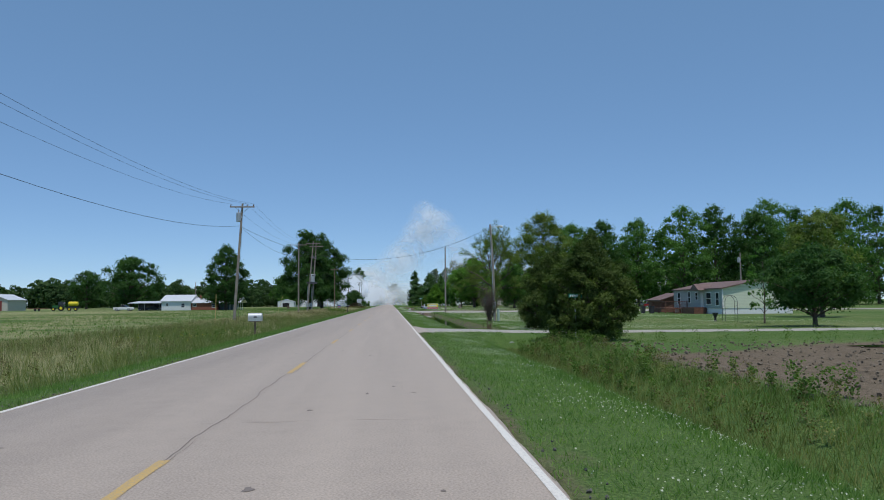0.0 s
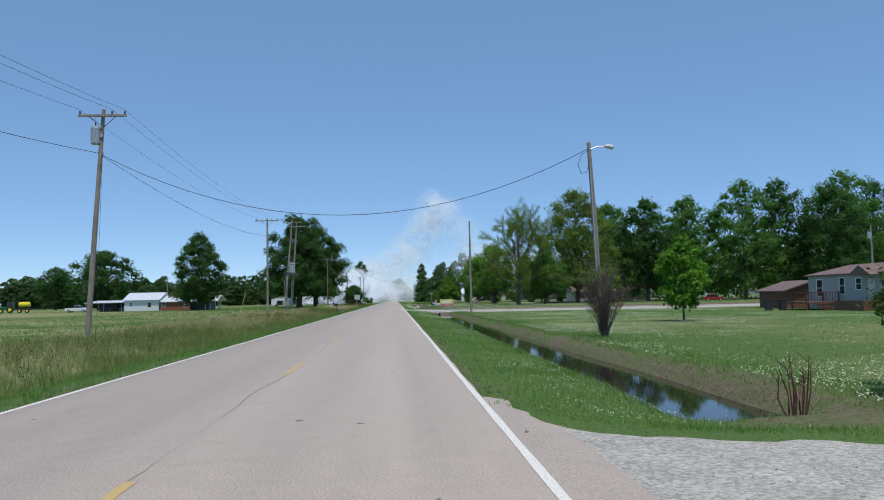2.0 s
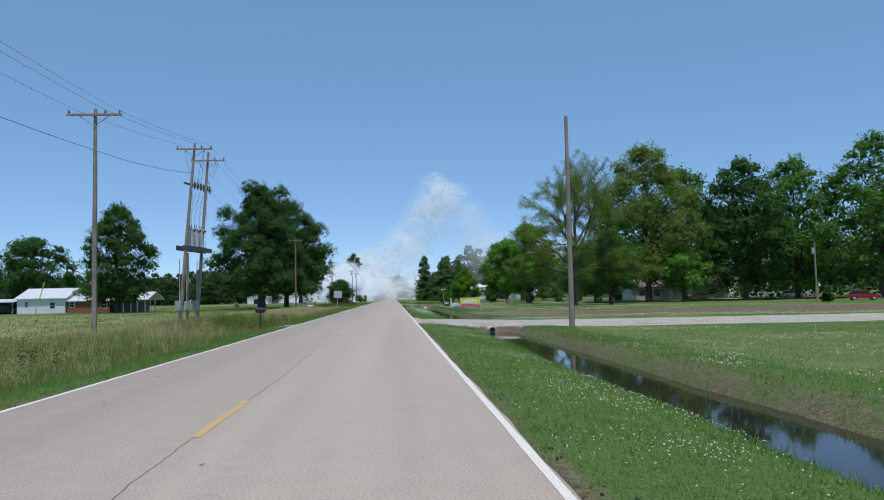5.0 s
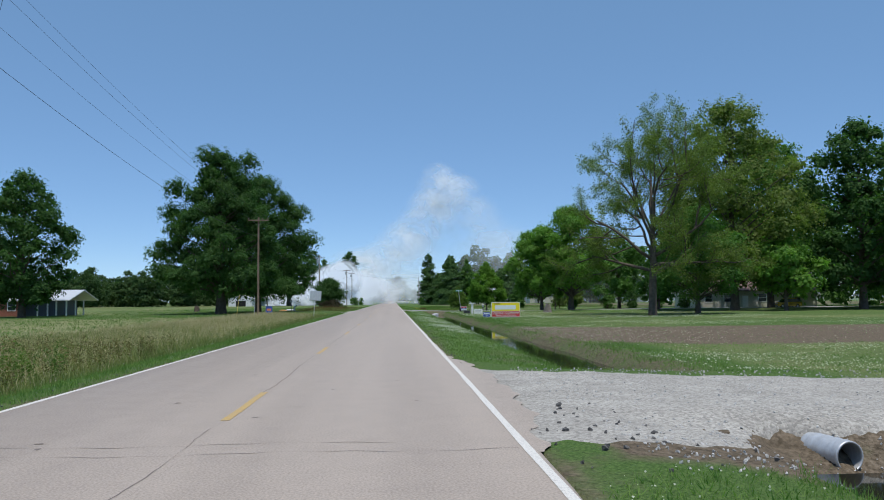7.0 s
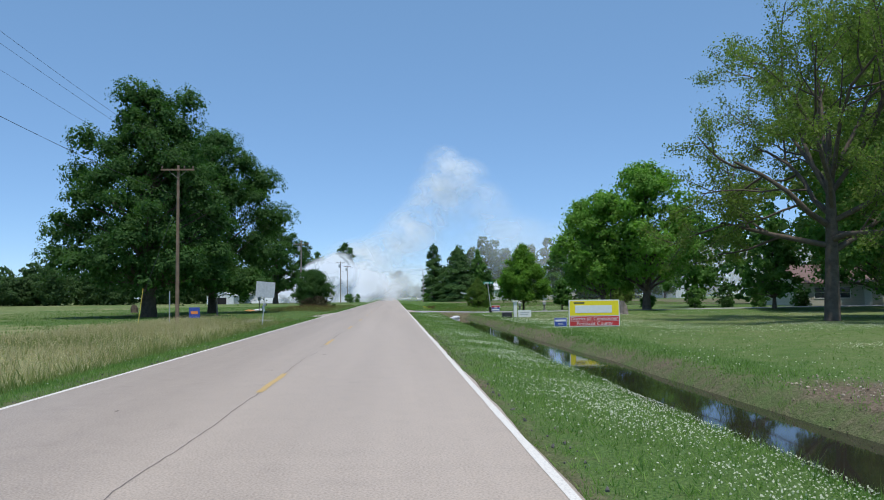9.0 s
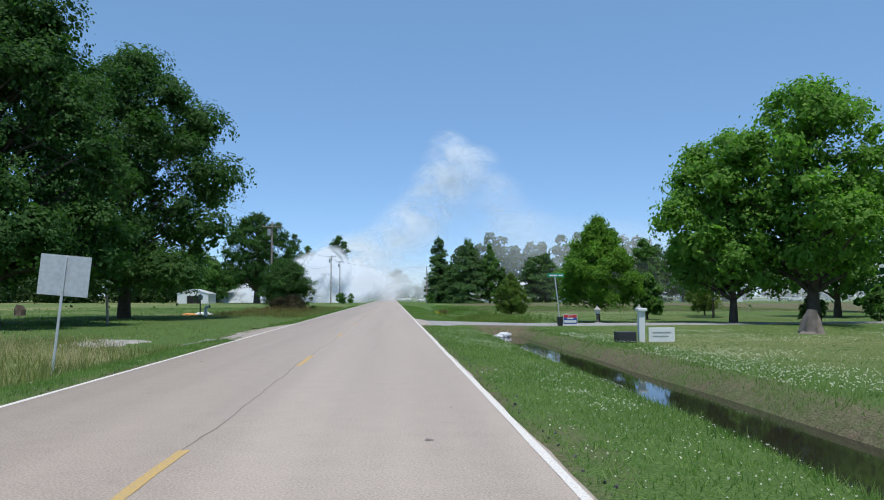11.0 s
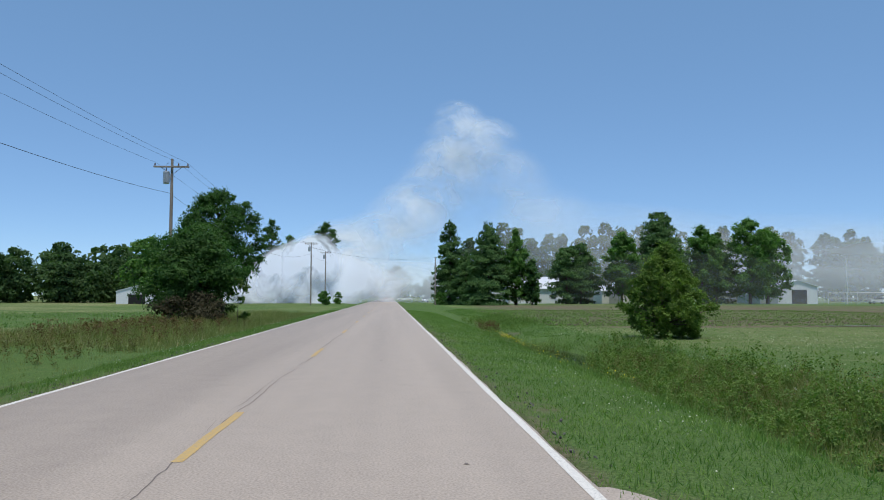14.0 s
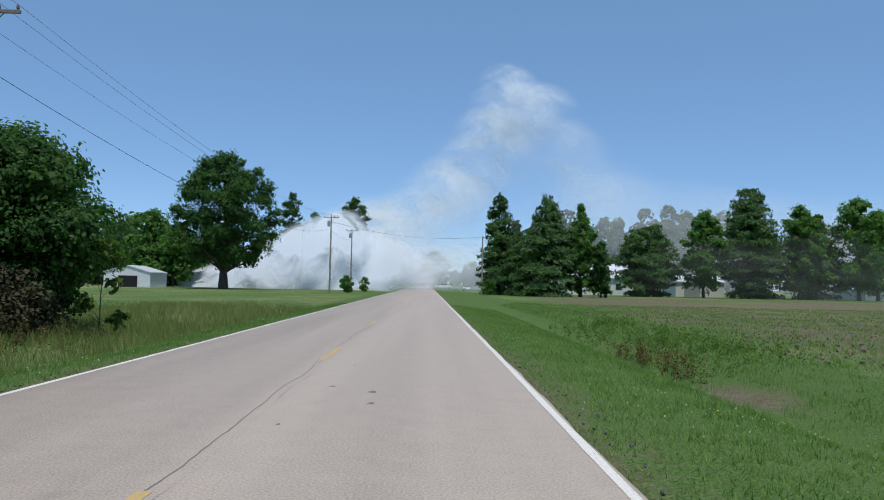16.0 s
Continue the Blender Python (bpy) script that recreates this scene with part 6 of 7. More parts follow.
for x, y, s, lab in ((-33.0, 271.5, 0.9, "broken dark tree stump"), (22.8, 233.5, 1.0, "weathered pale tree stump on the lawn")):
    t = thing("tree_stump", x, y, gzf(x, y), lab, "stump")
    v, f = tube_arrays([(0, 0, -0.1), (0, 0, 0.1), (0, 0, 0.7 * s), (0.05, 0, 1.1 * s)], [0.75 * s, 0.55 * s, 0.42 * s, 0.25 * s], 12)
    bm = tube(bmesh.new(), [(0, 0, -0.1), (0, 0, 0.1), (0, 0, 0.7 * s), (0.05, 0, 1.15 * s)], [0.8 * s, 0.58 * s, 0.45 * s, 0.22 * s], 12)
    for vv in bm.verts:
        vv.co += Vector((noise.noise(vv.co * 3), noise.noise(vv.co * 3 + Vector((5, 0, 0))), 0.5 * noise.noise(vv.co * 2))) * 0.22 * s
    part("wood", bm, BARK_PALE if x > 0 else BARK, t)


# ---- buildings ----
def siding_material(name, c1, c2, pitch):
    """Painted boards: thin dark laps at a fixed pitch."""
    m = plain(name, c1, 0.6, 0, 0.05)
    nt = m.node_tree
    n, l = nt.nodes, nt.links
    b = n["Principled BSDF"]
    old = b.inputs["Base Color"].links[0].from_socket
    geo = n.new("ShaderNodeNewGeometry")
    sep = n.new("ShaderNodeSeparateXYZ")
    l.new(geo.outputs["Position"], sep.inputs[0])
    d = n.new("ShaderNodeMath")
    d.operation = "DIVIDE"
    d.inputs[1].default_value = pitch
    l.new(sep.outputs["Z"], d.inputs[0])
    fr = n.new("ShaderNodeMath")
    fr.operation = "FRACT"
    l.new(d.outputs[0], fr.inputs[0])
    gt = n.new("ShaderNodeMath")
    gt.operation = "LESS_THAN"
    gt.inputs[1].default_value = 0.14
    l.new(fr.outputs[0], gt.inputs[0])
    mx = n.new("ShaderNodeMixRGB")
    l.new(gt.outputs[0], mx.inputs[0])
    l.new(old, mx.inputs[1])
    mx.inputs[2].default_value = (*c2, 1)
    l.new(mx.outputs[0], b.inputs["Base Color"])
    return m


SIDING_GREEN = siding_material("siding_sage", (0.66, 0.70, 0.54), (0.46, 0.49, 0.38), 0.2)
SIDING_BLUE = siding_material("siding_grey_green", (0.34, 0.39, 0.37), (0.25, 0.29, 0.28), 0.2)
SIDING_WHITE = siding_material("siding_white", (0.74, 0.76, 0.77), (0.55, 0.57, 0.58), 0.22)
SIDING_BEIGE = siding_material("siding_beige", (0.55, 0.52, 0.44), (0.42, 0.40, 0.34), 0.2)
BRICK = material("brick_red", (0.20, 0.075, 0.05), (0.33, 0.13, 0.09), 6.0, 0.9, 0.4, 14.0)
ROOF_BROWN = material("roof_brown", (0.13, 0.085, 0.075), (0.22, 0.15, 0.135), 2.0, 0.8, 0.3, 20.0)
DECK_WOOD = material("deck_wood", (0.11, 0.05, 0.035), (0.22, 0.11, 0.075), 3.0, 0.85, 0.4, 16.0)
BARN_RED = plain("barn_red", (0.22, 0.05, 0.045), 0.7)
TRIM_WHITE = plain("trim_white", (0.76, 0.76, 0.74), 0.5, 0, 0.04)


def window_part(t, axis, at, a, w, z0, h, name="window"):
    """A window on a wall: frame, dark pane and glazing bar, standing proud of the wall. axis y: wall faces -y; x: faces -x."""
    fw = 0.09

    def bx(a0, a1, d0, d1, z0_, z1_):
        return (a0, a1, at - d1, at - d0, z0_, z1_) if axis == "y" else (at - d1, at - d0, a0, a1, z0_, z1_)

    w0 = part(name, boxes(bx(a - w / 2, a + w / 2, -0.02, 0.012, z0, z0 + h)), DARK_GLASS, t, "dark window pane in a white frame")
    for q in ((a - w / 2 - fw, a - w / 2, z0 - fw, z0 + h + fw), (a + w / 2, a + w / 2 + fw, z0 - fw, z0 + h + fw), (a - w / 2, a + w / 2, z0 - fw, z0), (a - w / 2, a + w / 2, z0 + h, z0 + h + fw)):
        part("frame", boxes(bx(q[0], q[1], -0.02, 0.05, q[2], q[3])), TRIM_WHITE, w0)
    part("glazing_bar", boxes(bx(a - w / 2, a + w / 2, 0.013, 0.03, z0 + h / 2 - 0.03, z0 + h / 2 + 0.03)), TRIM_WHITE, w0)
    return w0


def gable_roof(t, x0, x1, y0, y1, zw, zr, ridge, mat, over=0.35, thick=0.14):
    """Two sloping slabs; ridge along x or y."""
    if ridge == "y":
        xm = (x0 + x1) / 2
        s = (zr - zw) / (xm - x0)
        for a, b2 in (((x0 - over, zw - over * s), (xm, zr)), ((xm, zr), (x1 + over, zw - over * s))):
            part("roof_slope", prism([a, b2, (b2[0], b2[1] + thick), (a[0], a[1] + thick)], "y", y0 - over, y1 + over), mat, t)
    else:
        ym = (y0 + y1) / 2
        s = (zr - zw) / (ym - y0)
        for a, b2 in (((y0 - over, zw - over * s), (ym, zr)), ((ym, zr), (y1 + over, zw - over * s))):
            part("roof_slope", prism([a, b2, (b2[0], b2[1] + thick), (a[0], a[1] + thick)], "x", x0 - over, x1 + over), mat, t)


def gable_walls(t, x0, x1, y0, y1, z0, zw, zr, ridge, mat, name="wall_shell"):
    if ridge == "y":
        return part(name, prism([(x0, z0), (x1, z0), (x1, zw), ((x0 + x1) / 2, zr), (x0, zw)], "y", y0, y1), mat, t)
    return part(name, prism([(y0, z0), (y1, z0), (y1, zw), ((y0 + y1) / 2, zr), (y0, zw)], "x", x0, x1), mat, t)


# mobile home across the lawn
t = thing("mobile_home", 0, 0, 0, "sage green mobile home with white skirting and brown roof", "house")
G = gzf(50, 105)
gable_walls(t, 45.4, 54.9, 100.0, 117.5, G + 0.75, G + 3.35, G + 4.35, "y", SIDING_GREEN)
# thin slab over the road side, darker and cooler than the gable siding
part("front_wall", boxes((45.36, 45.4, 100.02, 117.48, G + 0.75, G + 3.3)), SIDING_BLUE, t, "darker grey-green front wall")
part("skirting", boxes((45.45, 54.85, 100.05, 117.45, G - 0.3, G + 0.78)), WHITE_PAINT, t, "white skirting panels")
gable_roof(t, 45.4, 54.9, 100.0, 117.5, G + 3.35, G + 4.35, "y", ROOF_BROWN, 0.3)
part("corner_trim", boxes((45.3, 45.46, 99.93, 100.05, G + 0.75, G + 3.3)), TRIM_WHITE, t)
for wy, ww, wz, wh in ((101.6, 1.0, 1.15, 1.6), (104.4, 1.5, 1.3, 1.5), (108.6, 0.8, 1.9, 1.0), (111.3, 0.8, 1.5, 1.5), (115.3, 1.0, 1.3, 1.6)):
    window_part(t, "x", 45.36, wy, ww, G + wz, wh)
d = part("door", boxes((45.3, 45.355, 106.1, 107.1, G + 0.8, G + 2.9)), OFF_WHITE, t, "white front door")
part("door_handle", rod((45.29, 106.9, G + 1.8), (45.22, 106.9, G + 1.8), 0.03), STEEL_GREY, d)
part("porch_gable", prism([(105.0, G + 3.2), (108.4, G + 3.2), (106.7, G + 4.1)], "x", 44.2, 46.5), ROOF_BROWN, t)
part("porch_floor", boxes((43.6, 45.3, 105.2, 109.8, G - 0.2, G + 0.85)), DECK_WOOD, t, "reddish brown wooden porch")
part("deck", boxes((41.8, 45.3, 111.5, 117.3, G + 0.6, G + 0.75)), DECK_WOOD, t)
for px in (41.9, 45.1):
    for py in (111.6, 114.4, 117.2):
        part("deck_post", boxes((px - 0.06, px + 0.06, py - 0.06, py + 0.06, G - 0.3, G + 1.75)), DECK_WOOD, t)
for py in np.arange(111.8, 117.2, 0.3):
    part("baluster", boxes((41.87, 41.92, py - 0.02, py + 0.02, G + 0.8, G + 1.65)), DECK_WOOD, t)
for px in np.arange(42.1, 45.0, 0.3):
    part("baluster", boxes((px - 0.02, px + 0.02, 111.56, 111.61, G + 0.8, G + 1.65)), DECK_WOOD, t)
part("rail", boxes((41.8, 41.98, 111.5, 117.3, G + 1.65, G + 1.73)), DECK_WOOD, t)
part("rail", boxes((41.98, 45.2, 111.5, 111.66, G + 1.65, G + 1.73)), DECK_WOOD, t)
for i in range(5):
    part("step", boxes((42.6, 43.9, 111.4 - 0.3 * (i + 1), 111.4 - 0.3 * i, G + 0.55 - 0.15 * i, G + 0.62 - 0.15 * i)), DECK_WOOD, t)
t = thing("garden_shed", 0, 0, 0, "low shed with a dark reddish metal roof", "shed")
gable_walls(t, 44.6, 51.0, 121.0, 127.0, G - 0.2, G + 1.9, G + 2.9, "y", DECK_WOOD)
gable_roof(t, 44.6, 51.0, 121.0, 127.0, G + 1.9, G + 2.9, "y", ROOF_BROWN, 0.4)
for bx, by in ((39.5, 114.5), (40.6, 113.8)):
    t = thing("wheelie_bin", bx, by, gzf(bx, by), "dark grey plastic wheelie bin", "bin", "bins by the deck")
    part("body", prism([(-0.26, 0.0), (0.26, 0.0), (0.32, 1.0), (-0.32, 1.0)], "y", -0.3, 0.3), DARK_METAL, t)
    part("lid", boxes((-0.35, 0.35, -0.34, 0.36, 1.0, 1.07), bev=0.02), DARK_METAL, t)
t = thing("garden_arch", 31.4, 66.6, gzf(31.4, 66.6), "thin wrought iron garden arch on the lawn", "garden arch")
for s in (-0.28, 0.28):
    part("hoop", tube(bmesh.new(), [(-0.55, s, 0), (-0.55, s, 1.7)] + [(-0.55 * math.cos(a), s, 1.7 + 0.55 * math.sin(a)) for a in np.linspace(0.2, math.pi - 0.2, 8)] + [(0.55, s, 1.7), (0.55, s, 0)], [0.02] * 12, 5), DARK_METAL, t)
for z in np.arange(0.3, 2.0, 0.35):
    for s in (-0.55, 0.55):
        part("crossbar", rod((s, -0.28, z), (s, 0.28, z), 0.012, seg=5), DARK_METAL, t)
t = thing("planter", 30.2, 66.9, gzf(30.2, 66.9), "small dark urn planter on the lawn", "planter")
part("urn", tube(bmesh.new(), [(0, 0, 0), (0, 0, 0.1), (0, 0, 0.3), (0, 0, 0.7), (0, 0, 0.75)], [0.2, 0.1, 0.08, 0.26, 0.28], 12), DARK_METAL, t)

# farmhouse on the left: white block, brick wing and porch
t = thing("farmhouse", 0, 0, 0, "white and brick farmhouse with a pale metal roof", "house")
G = gzf(-60, 246) - 0.05
gable_walls(t, -67.6, -58.9, 243.5, 254.5, G - 0.3, G + 2.9, G + 4.7, "x", SIDING_WHITE)
gable_roof(t, -67.6, -58.9, 243.5, 254.5, G + 2.9, G + 4.7, "x", ROOF_WHITE, 0.4)
part("brick_wing", prism([(243.9, G - 0.3), (254.0, G - 0.3), (254.0, G + 2.2), (249, G + 3.6), (243.9, G + 2.2)], "x", -58.85, -51.0), BRICK, t, "red brick wing")
gable_roof(t, -58.6, -44.2, 243.9, 254.0, G + 2.3, G + 3.7, "x", ROOF_WHITE, 0.35)
# wall behind the porch columns, dark blue-grey beside the white block
part("rear_wing", boxes((-50.95, -46.7, 245.6, 253.5, G - 0.3, G + 2.3)), plain("dark_slate", (0.11, 0.13, 0.17), 0.6), t, "dark slate porch wall")
for px, py in ((-48.6, 244.3), (-47.2, 244.3), (-46.0, 244.3), (-44.6, 244.3), (-44.6, 247.5), (-44.6, 250.5)):
    part("porch_column", rod((px, py, G - 0.1), (px, py, G + 2.35), 0.11, seg=10), WHITE_PAINT, t)
part("porch_floor", boxes((-46.5, -44.0, 243.9, 253.5, G - 0.3, G + 0.02)), CONCRETE, t)
window_part(t, "y", 243.5, -65.9, 0.5, G + 1.4, 0.8)
window_part(t, "y", 243.5, -61.2, 0.9, G + 1.0, 1.1)
window_part(t, "y", 243.9, -52.0, 1.0, G + 0.9, 1.2)
window_part(t, "y", 243.9, -57.8, 0.9, G + 1.2, 0.9)
part("chimney", boxes((-57.3, -56.7, 248.2, 248.8, G + 3.0, G + 4.7)), BRICK, t)
t = thing("carport", 0, 0, 0, "open carport with a pale metal roof", "carport")
part("roof", prism([(242.8, G + 2.25), (252.5, G + 2.8), (252.5, G + 2.95), (242.8, G + 2.4)], "x", -77.5, -67.9), ROOF_WHITE, t)
for px in (-77.2, -72.6, -68.2):
    for py in (243.2, 252.0):
        part("post", rod((px, py, G - 0.3), (px, py, G + (2.3 if py < 245 else 2.75)), 0.06), STEEL_GREY, t)
part("rear_screen", boxes((-77.2, -68.0, 252.3, 252.4, G - 0.3, G + 2.4)), DARK_METAL, t)

t = thing("barn", 0, 0, 0, "beige barn with a dark red sliding door", "barn")
gable_walls(t, -145.0, -135.0, 290.0, 304.0, -0.8, 3.6, 5.6, "y", SIDING_BEIGE)
gable_roof(t, -145.0, -135.0, 290.0, 304.0, 3.6, 5.6, "y", ROOF_WHITE, 0.4)
part("door", boxes((-143.0, -137.0, 289.85, 289.97, -0.8, 3.2)), BARN_RED, t, "dark red sliding barn door")

t = thing("metal_shed", 0, 0, 0, "white metal shed with a dark panel for the shade inside the doorway", "shed")
G = gzf(-53, 415)
gable_walls(t, -57.0, -48.6, 414.0, 423.0, G - 0.3, G + 2.7, G + 3.9, "y", SIDING_WHITE)
gable_roof(t, -57.0, -48.6, 414.0, 423.0, G + 2.7, G + 3.9, "y", ROOF_WHITE, 0.15)
# flat dark panel stands for the unlit inside; the wall behind is closed
part("doorway", boxes((-54.4, -50.9, 413.9, 413.985, G - 0.2, G + 2.1)), INSIDE_SHADE, t, "dark panel for the shade inside the doorway")
t = thing("pole_barn", 0, 0, 0, "pale metal farm building with a grey sliding door", "barn")
G = gzf(103, 445)
gable_walls(t, 106.4, 117.4, 446.0, 462.0, G - 0.3, G + 4.6, G + 6.3, "y", SIDING_WHITE)
gable_roof(t, 106.4, 117.4, 446.0, 462.0, G + 4.6, G + 6.3, "y", ROOF_WHITE, 0.3)
part("door", boxes((110.2, 114.4, 445.86, 445.98, G - 0.2, G + 3.8)), DARK_METAL, t, "dark sliding door")
part("lean_to", prism([(101.4, G - 0.3), (106.38, G - 0.3), (106.38, G + 3.6), (101.4, G + 2.6)], "y", 446.2, 460.0), SIDING_BLUE, t, "blue-grey lean-to")
t = thing("volleyball_net", 122.7, 450.0, gzf(122.7, 450), "white net strung between posts on the far lawn", "net")
for px in (0.0, 8.5, 17.0):
    part("post", rod((px, 0, -0.2), (px, 0, 3.3), 0.09), WHITE_PAINT, t)
for pz in (1.3, 3.1):
    part("tape", rod((0, 0, pz), (17.0, 0, pz), 0.07, seg=5), WHITE_PAINT, t)
part("mesh", rods([((q, 0, 1.3), (q, 0, 3.1), 0.012) for q in np.arange(0.5, 17, 0.5)] + [((0, 0, z), (17, 0, z), 0.012) for z in (1.7, 2.1, 2.5, 2.8)], 3), OFF_WHITE, t)
t = thing("flood_light_pole", 129.4, 452.0, gzf(129.4, 452), "tall white flood light pole on the far lawn", "lamp pole")
part("pole", rod((0, 0, -0.3), (0, 0, 12.6), 0.16, 0.1), WHITE_PAINT, t)
part("lamp_head", boxes((-0.5, 0.5, -0.2, 0.2, 12.4, 12.7), bev=0.03), OFF_WHITE, t)
t = thing("white_house", 0, 0, 0, "white house half hidden behind pines", "house")
gable_walls(t, 33.0, 50.0, 446.0, 456.0, G - 0.3, G + 4.0, G + 7.0, "x", SIDING_WHITE)
gable_roof(t, 33.0, 50.0, 446.0, 456.0, G + 4.0, G + 7.0, "x", ROOF_WHITE, 0.4)
for wx in (36, 40.5, 45):
    window_part(t, "y", 446.0, wx, 1.2, G + 1.2, 1.4)
t = thing("garage", 0, 0, 0, "small white garage beside pines", "garage")
gable_walls(t, 58.0, 69.0, 446.0, 455.0, G - 0.3, G + 3.4, G + 4.8, "x", OFF_WHITE)
gable_roof(t, 58.0, 69.0, 446.0, 455.0, G + 3.4, G + 4.8, "x", ROOF_WHITE, 0.3)
part("door", boxes((60.0, 63.5, 445.86, 445.98, G - 0.2, G + 2.6)), STEEL_GREY, t)
t = thing("roadside_shop", 0, 0, 0, "low white building far along the road", "building")
part("wall_shell", boxes((26, 42, 520, 532, -0.6, 4.2)), SIDING_WHITE, t)
part("roof", boxes((25.6, 42.4, 519.6, 532.4, 4.2, 4.6)), ROOF_WHITE, t)
for q in (29, 33, 37):
    window_part(t, "y", 520.0, q, 1.6, 0.6, 1.8)
t = thing("bungalow", 0, 0, 0, "beige bungalow in the shade of tall trees", "house")
G = gzf(66, 262)
gable_walls(t, 53.0, 74.0, 258.0, 268.0, G - 0.3, G + 3.0, G + 5.2, "x", SIDING_BEIGE)
gable_roof(t, 53.0, 74.0, 258.0, 268.0, G + 3.0, G + 5.2, "x", ROOF_BROWN, 0.5)
for wx in (55.2, 58.5, 64.5, 70.5):
    window_part(t, "y", 258.0, wx, 1.3, G + 1.0, 1.3)
part("door", boxes((61.0, 62.0, 257.93, 257.985, G - 0.1, G + 2.0)), TRIM_WHITE, t)

# ---- vehicles ----
def wheel(t, x, y, r, w):
    ty = part("tyre", rod((x - w / 2, y, r), (x + w / 2, y, r), r, seg=18), RUBBER, t)
    part("rim", rod((x - w / 2 - 0.01, y, r), (x + w / 2 + 0.01, y, r), r * 0.6, seg=14), GALV, ty)


def car(x, y, rz, paint, label, truck=False, name="car"):
    """Length along its own y, nose towards -y."""
    t = thing(name, x, y, gzf(x, y) if abs(x) > 3.6 else 0.0, label, "pickup truck" if truck else "car", rz=rz)
    if truck:
        body = [(-2.75, 0.45), (2.75, 0.45), (2.75, 1.12), (0.75, 1.14), (0.75, 1.16), (-1.3, 1.16), (-2.65, 1.06), (-2.78, 0.8)]
        cab = [(-1.25, 1.16), (0.72, 1.16), (0.62, 1.78), (-0.45, 1.8)]
        half, axles, wr = 0.97, (-1.75, 1.75), 0.39
    else:
        body = [(-2.2, 0.35), (2.15, 0.35), (2.2, 0.85), (1.75, 0.98), (-1.0, 0.95), (-2.05, 0.78), (-2.25, 0.6)]
        cab = [(-1.1, 0.95), (1.85, 0.98), (1.3, 1.45), (-0.25, 1.47)]
        half, axles, wr = 0.86, (-1.35, 1.35), 0.32
    bm = prism(body, "x", -half, half)
    bmesh.ops.bevel(bm, geom=bm.edges[:], offset=0.05, segments=2, affect="EDGES")
    part("body", bm, paint, t)
    bm = prism(cab, "x", -half + 0.1, half - 0.1)
    bmesh.ops.bevel(bm, geom=bm.edges[:], offset=0.06, segments=2, affect="EDGES")
    part("windows", bm, DARK_GLASS, t, "dark glass")
    top = max(p[1] for p in cab)
    ys = [p[0] for p in cab if p[1] > top - 0.05]
    part("roof", boxes((-half + 0.13, half - 0.13, min(ys), max(ys), top - 0.03, top + 0.04), bev=0.015), paint, t)
    if truck:
        part("bed_floor", boxes((-half + 0.1, half - 0.1, 0.85, 2.68, 1.135, 1.15)), DARK_METAL, t)
    for wx in (-half + 0.08, half - 0.08):
        for wy in axles:
            wheel(t, wx, wy, wr, 0.22)
    for s in (-0.62, 0.62):
        part("headlight", boxes((s - 0.17, s + 0.17, body[-1][0] - 0.02, body[-1][0] + 0.2, 0.66, 0.8), bev=0.02), OFF_WHITE, t)
        part("tail_light", boxes((s - 0.12, s + 0.12, 2.1 if not truck else 2.66, 2.23 if not truck else 2.78, 0.7, 0.9), bev=0.01), SIGN_RED, t)
    part("bumper", boxes((-half + 0.05, half - 0.05, body[-1][0] - 0.06, body[-1][0] + 0.1, 0.4, 0.56), bev=0.03), STEEL_GREY, t)
    return t


CAR_WHITE = plain("car_white", (0.78, 0.78, 0.77), 0.35, 0, 0.03)
CAR_DARK = plain("car_dark", (0.04, 0.045, 0.05), 0.2, 0, 0.05)
CAR_YELLOW = plain("car_yellow", (0.62, 0.38, 0.03), 0.25, 0, 0.04)
CAR_RED = plain("car_red", (0.35, 0.03, 0.03), 0.25, 0, 0.04)
car(-76.5, 236.5, 90, CAR_WHITE, "white pickup truck parked near the carport", True, "pickup_truck")
car(-70.5, 246.5, 80, CAR_DARK, "dark car parked under the carport", False)
car(-73.8, 248.5, 80, CAR_DARK, "dark car parked under the carport", False)
car(63.2, 247.5, -80, CAR_YELLOW, "bright yellow hatchback parked by a house", False)
car(82.0, 246.0, 90, CAR_WHITE, "white car parked under trees", False)
car(73.0, 208.0, 70, CAR_RED, "small red vehicle parked on the grass", False)
car(139.0, 453.0, 90, CAR_WHITE, "white pickup truck parked on the far lawn", True, "pickup_truck")
car(20.5, 440.0, 10, CAR_WHITE, "white car parked beside the road", False)
car(12.0, 470.0, 0, CAR_WHITE, "white car parked beside the road", False)
car(7.0, 520.0, 90, CAR_WHITE, "white van stopped far along the road", True, "pickup_truck")
car(-9.0, 470.0, 80, CAR_WHITE, "white car parked near the smoke", False)
car(0.2, 540.0, 0, CAR_RED, "red vehicle far along the road", False)
t = thing("farm_sprayer", -103.5, 262.0, gzf(-103.5, 262), "green tractor with a yellow spray tank", "tractor")
part("tank", tube(bmesh.new(), [(1.0, 0, 2.3), (1.2, 0, 2.3), (3.8, 0, 2.3), (4.0, 0, 2.3)], [0.5, 0.75, 0.75, 0.5], 14), plain("tank_yellow", (0.75, 0.60, 0.04), 0.4), t, "yellow plastic tank")
part("frame_beam", boxes((0.6, 4.6, -0.6, 0.6, 0.9, 1.4)), DARK_METAL, t)
part("tractor_body", boxes((-4.0, -0.2, -0.5, 0.5, 0.9, 1.8), bev=0.1), plain("tractor_green", (0.03, 0.14, 0.04), 0.4), t)
part("cab", boxes((-2.0, -0.4, -0.75, 0.75, 1.8, 3.0), bev=0.08), DARK_GLASS, t)
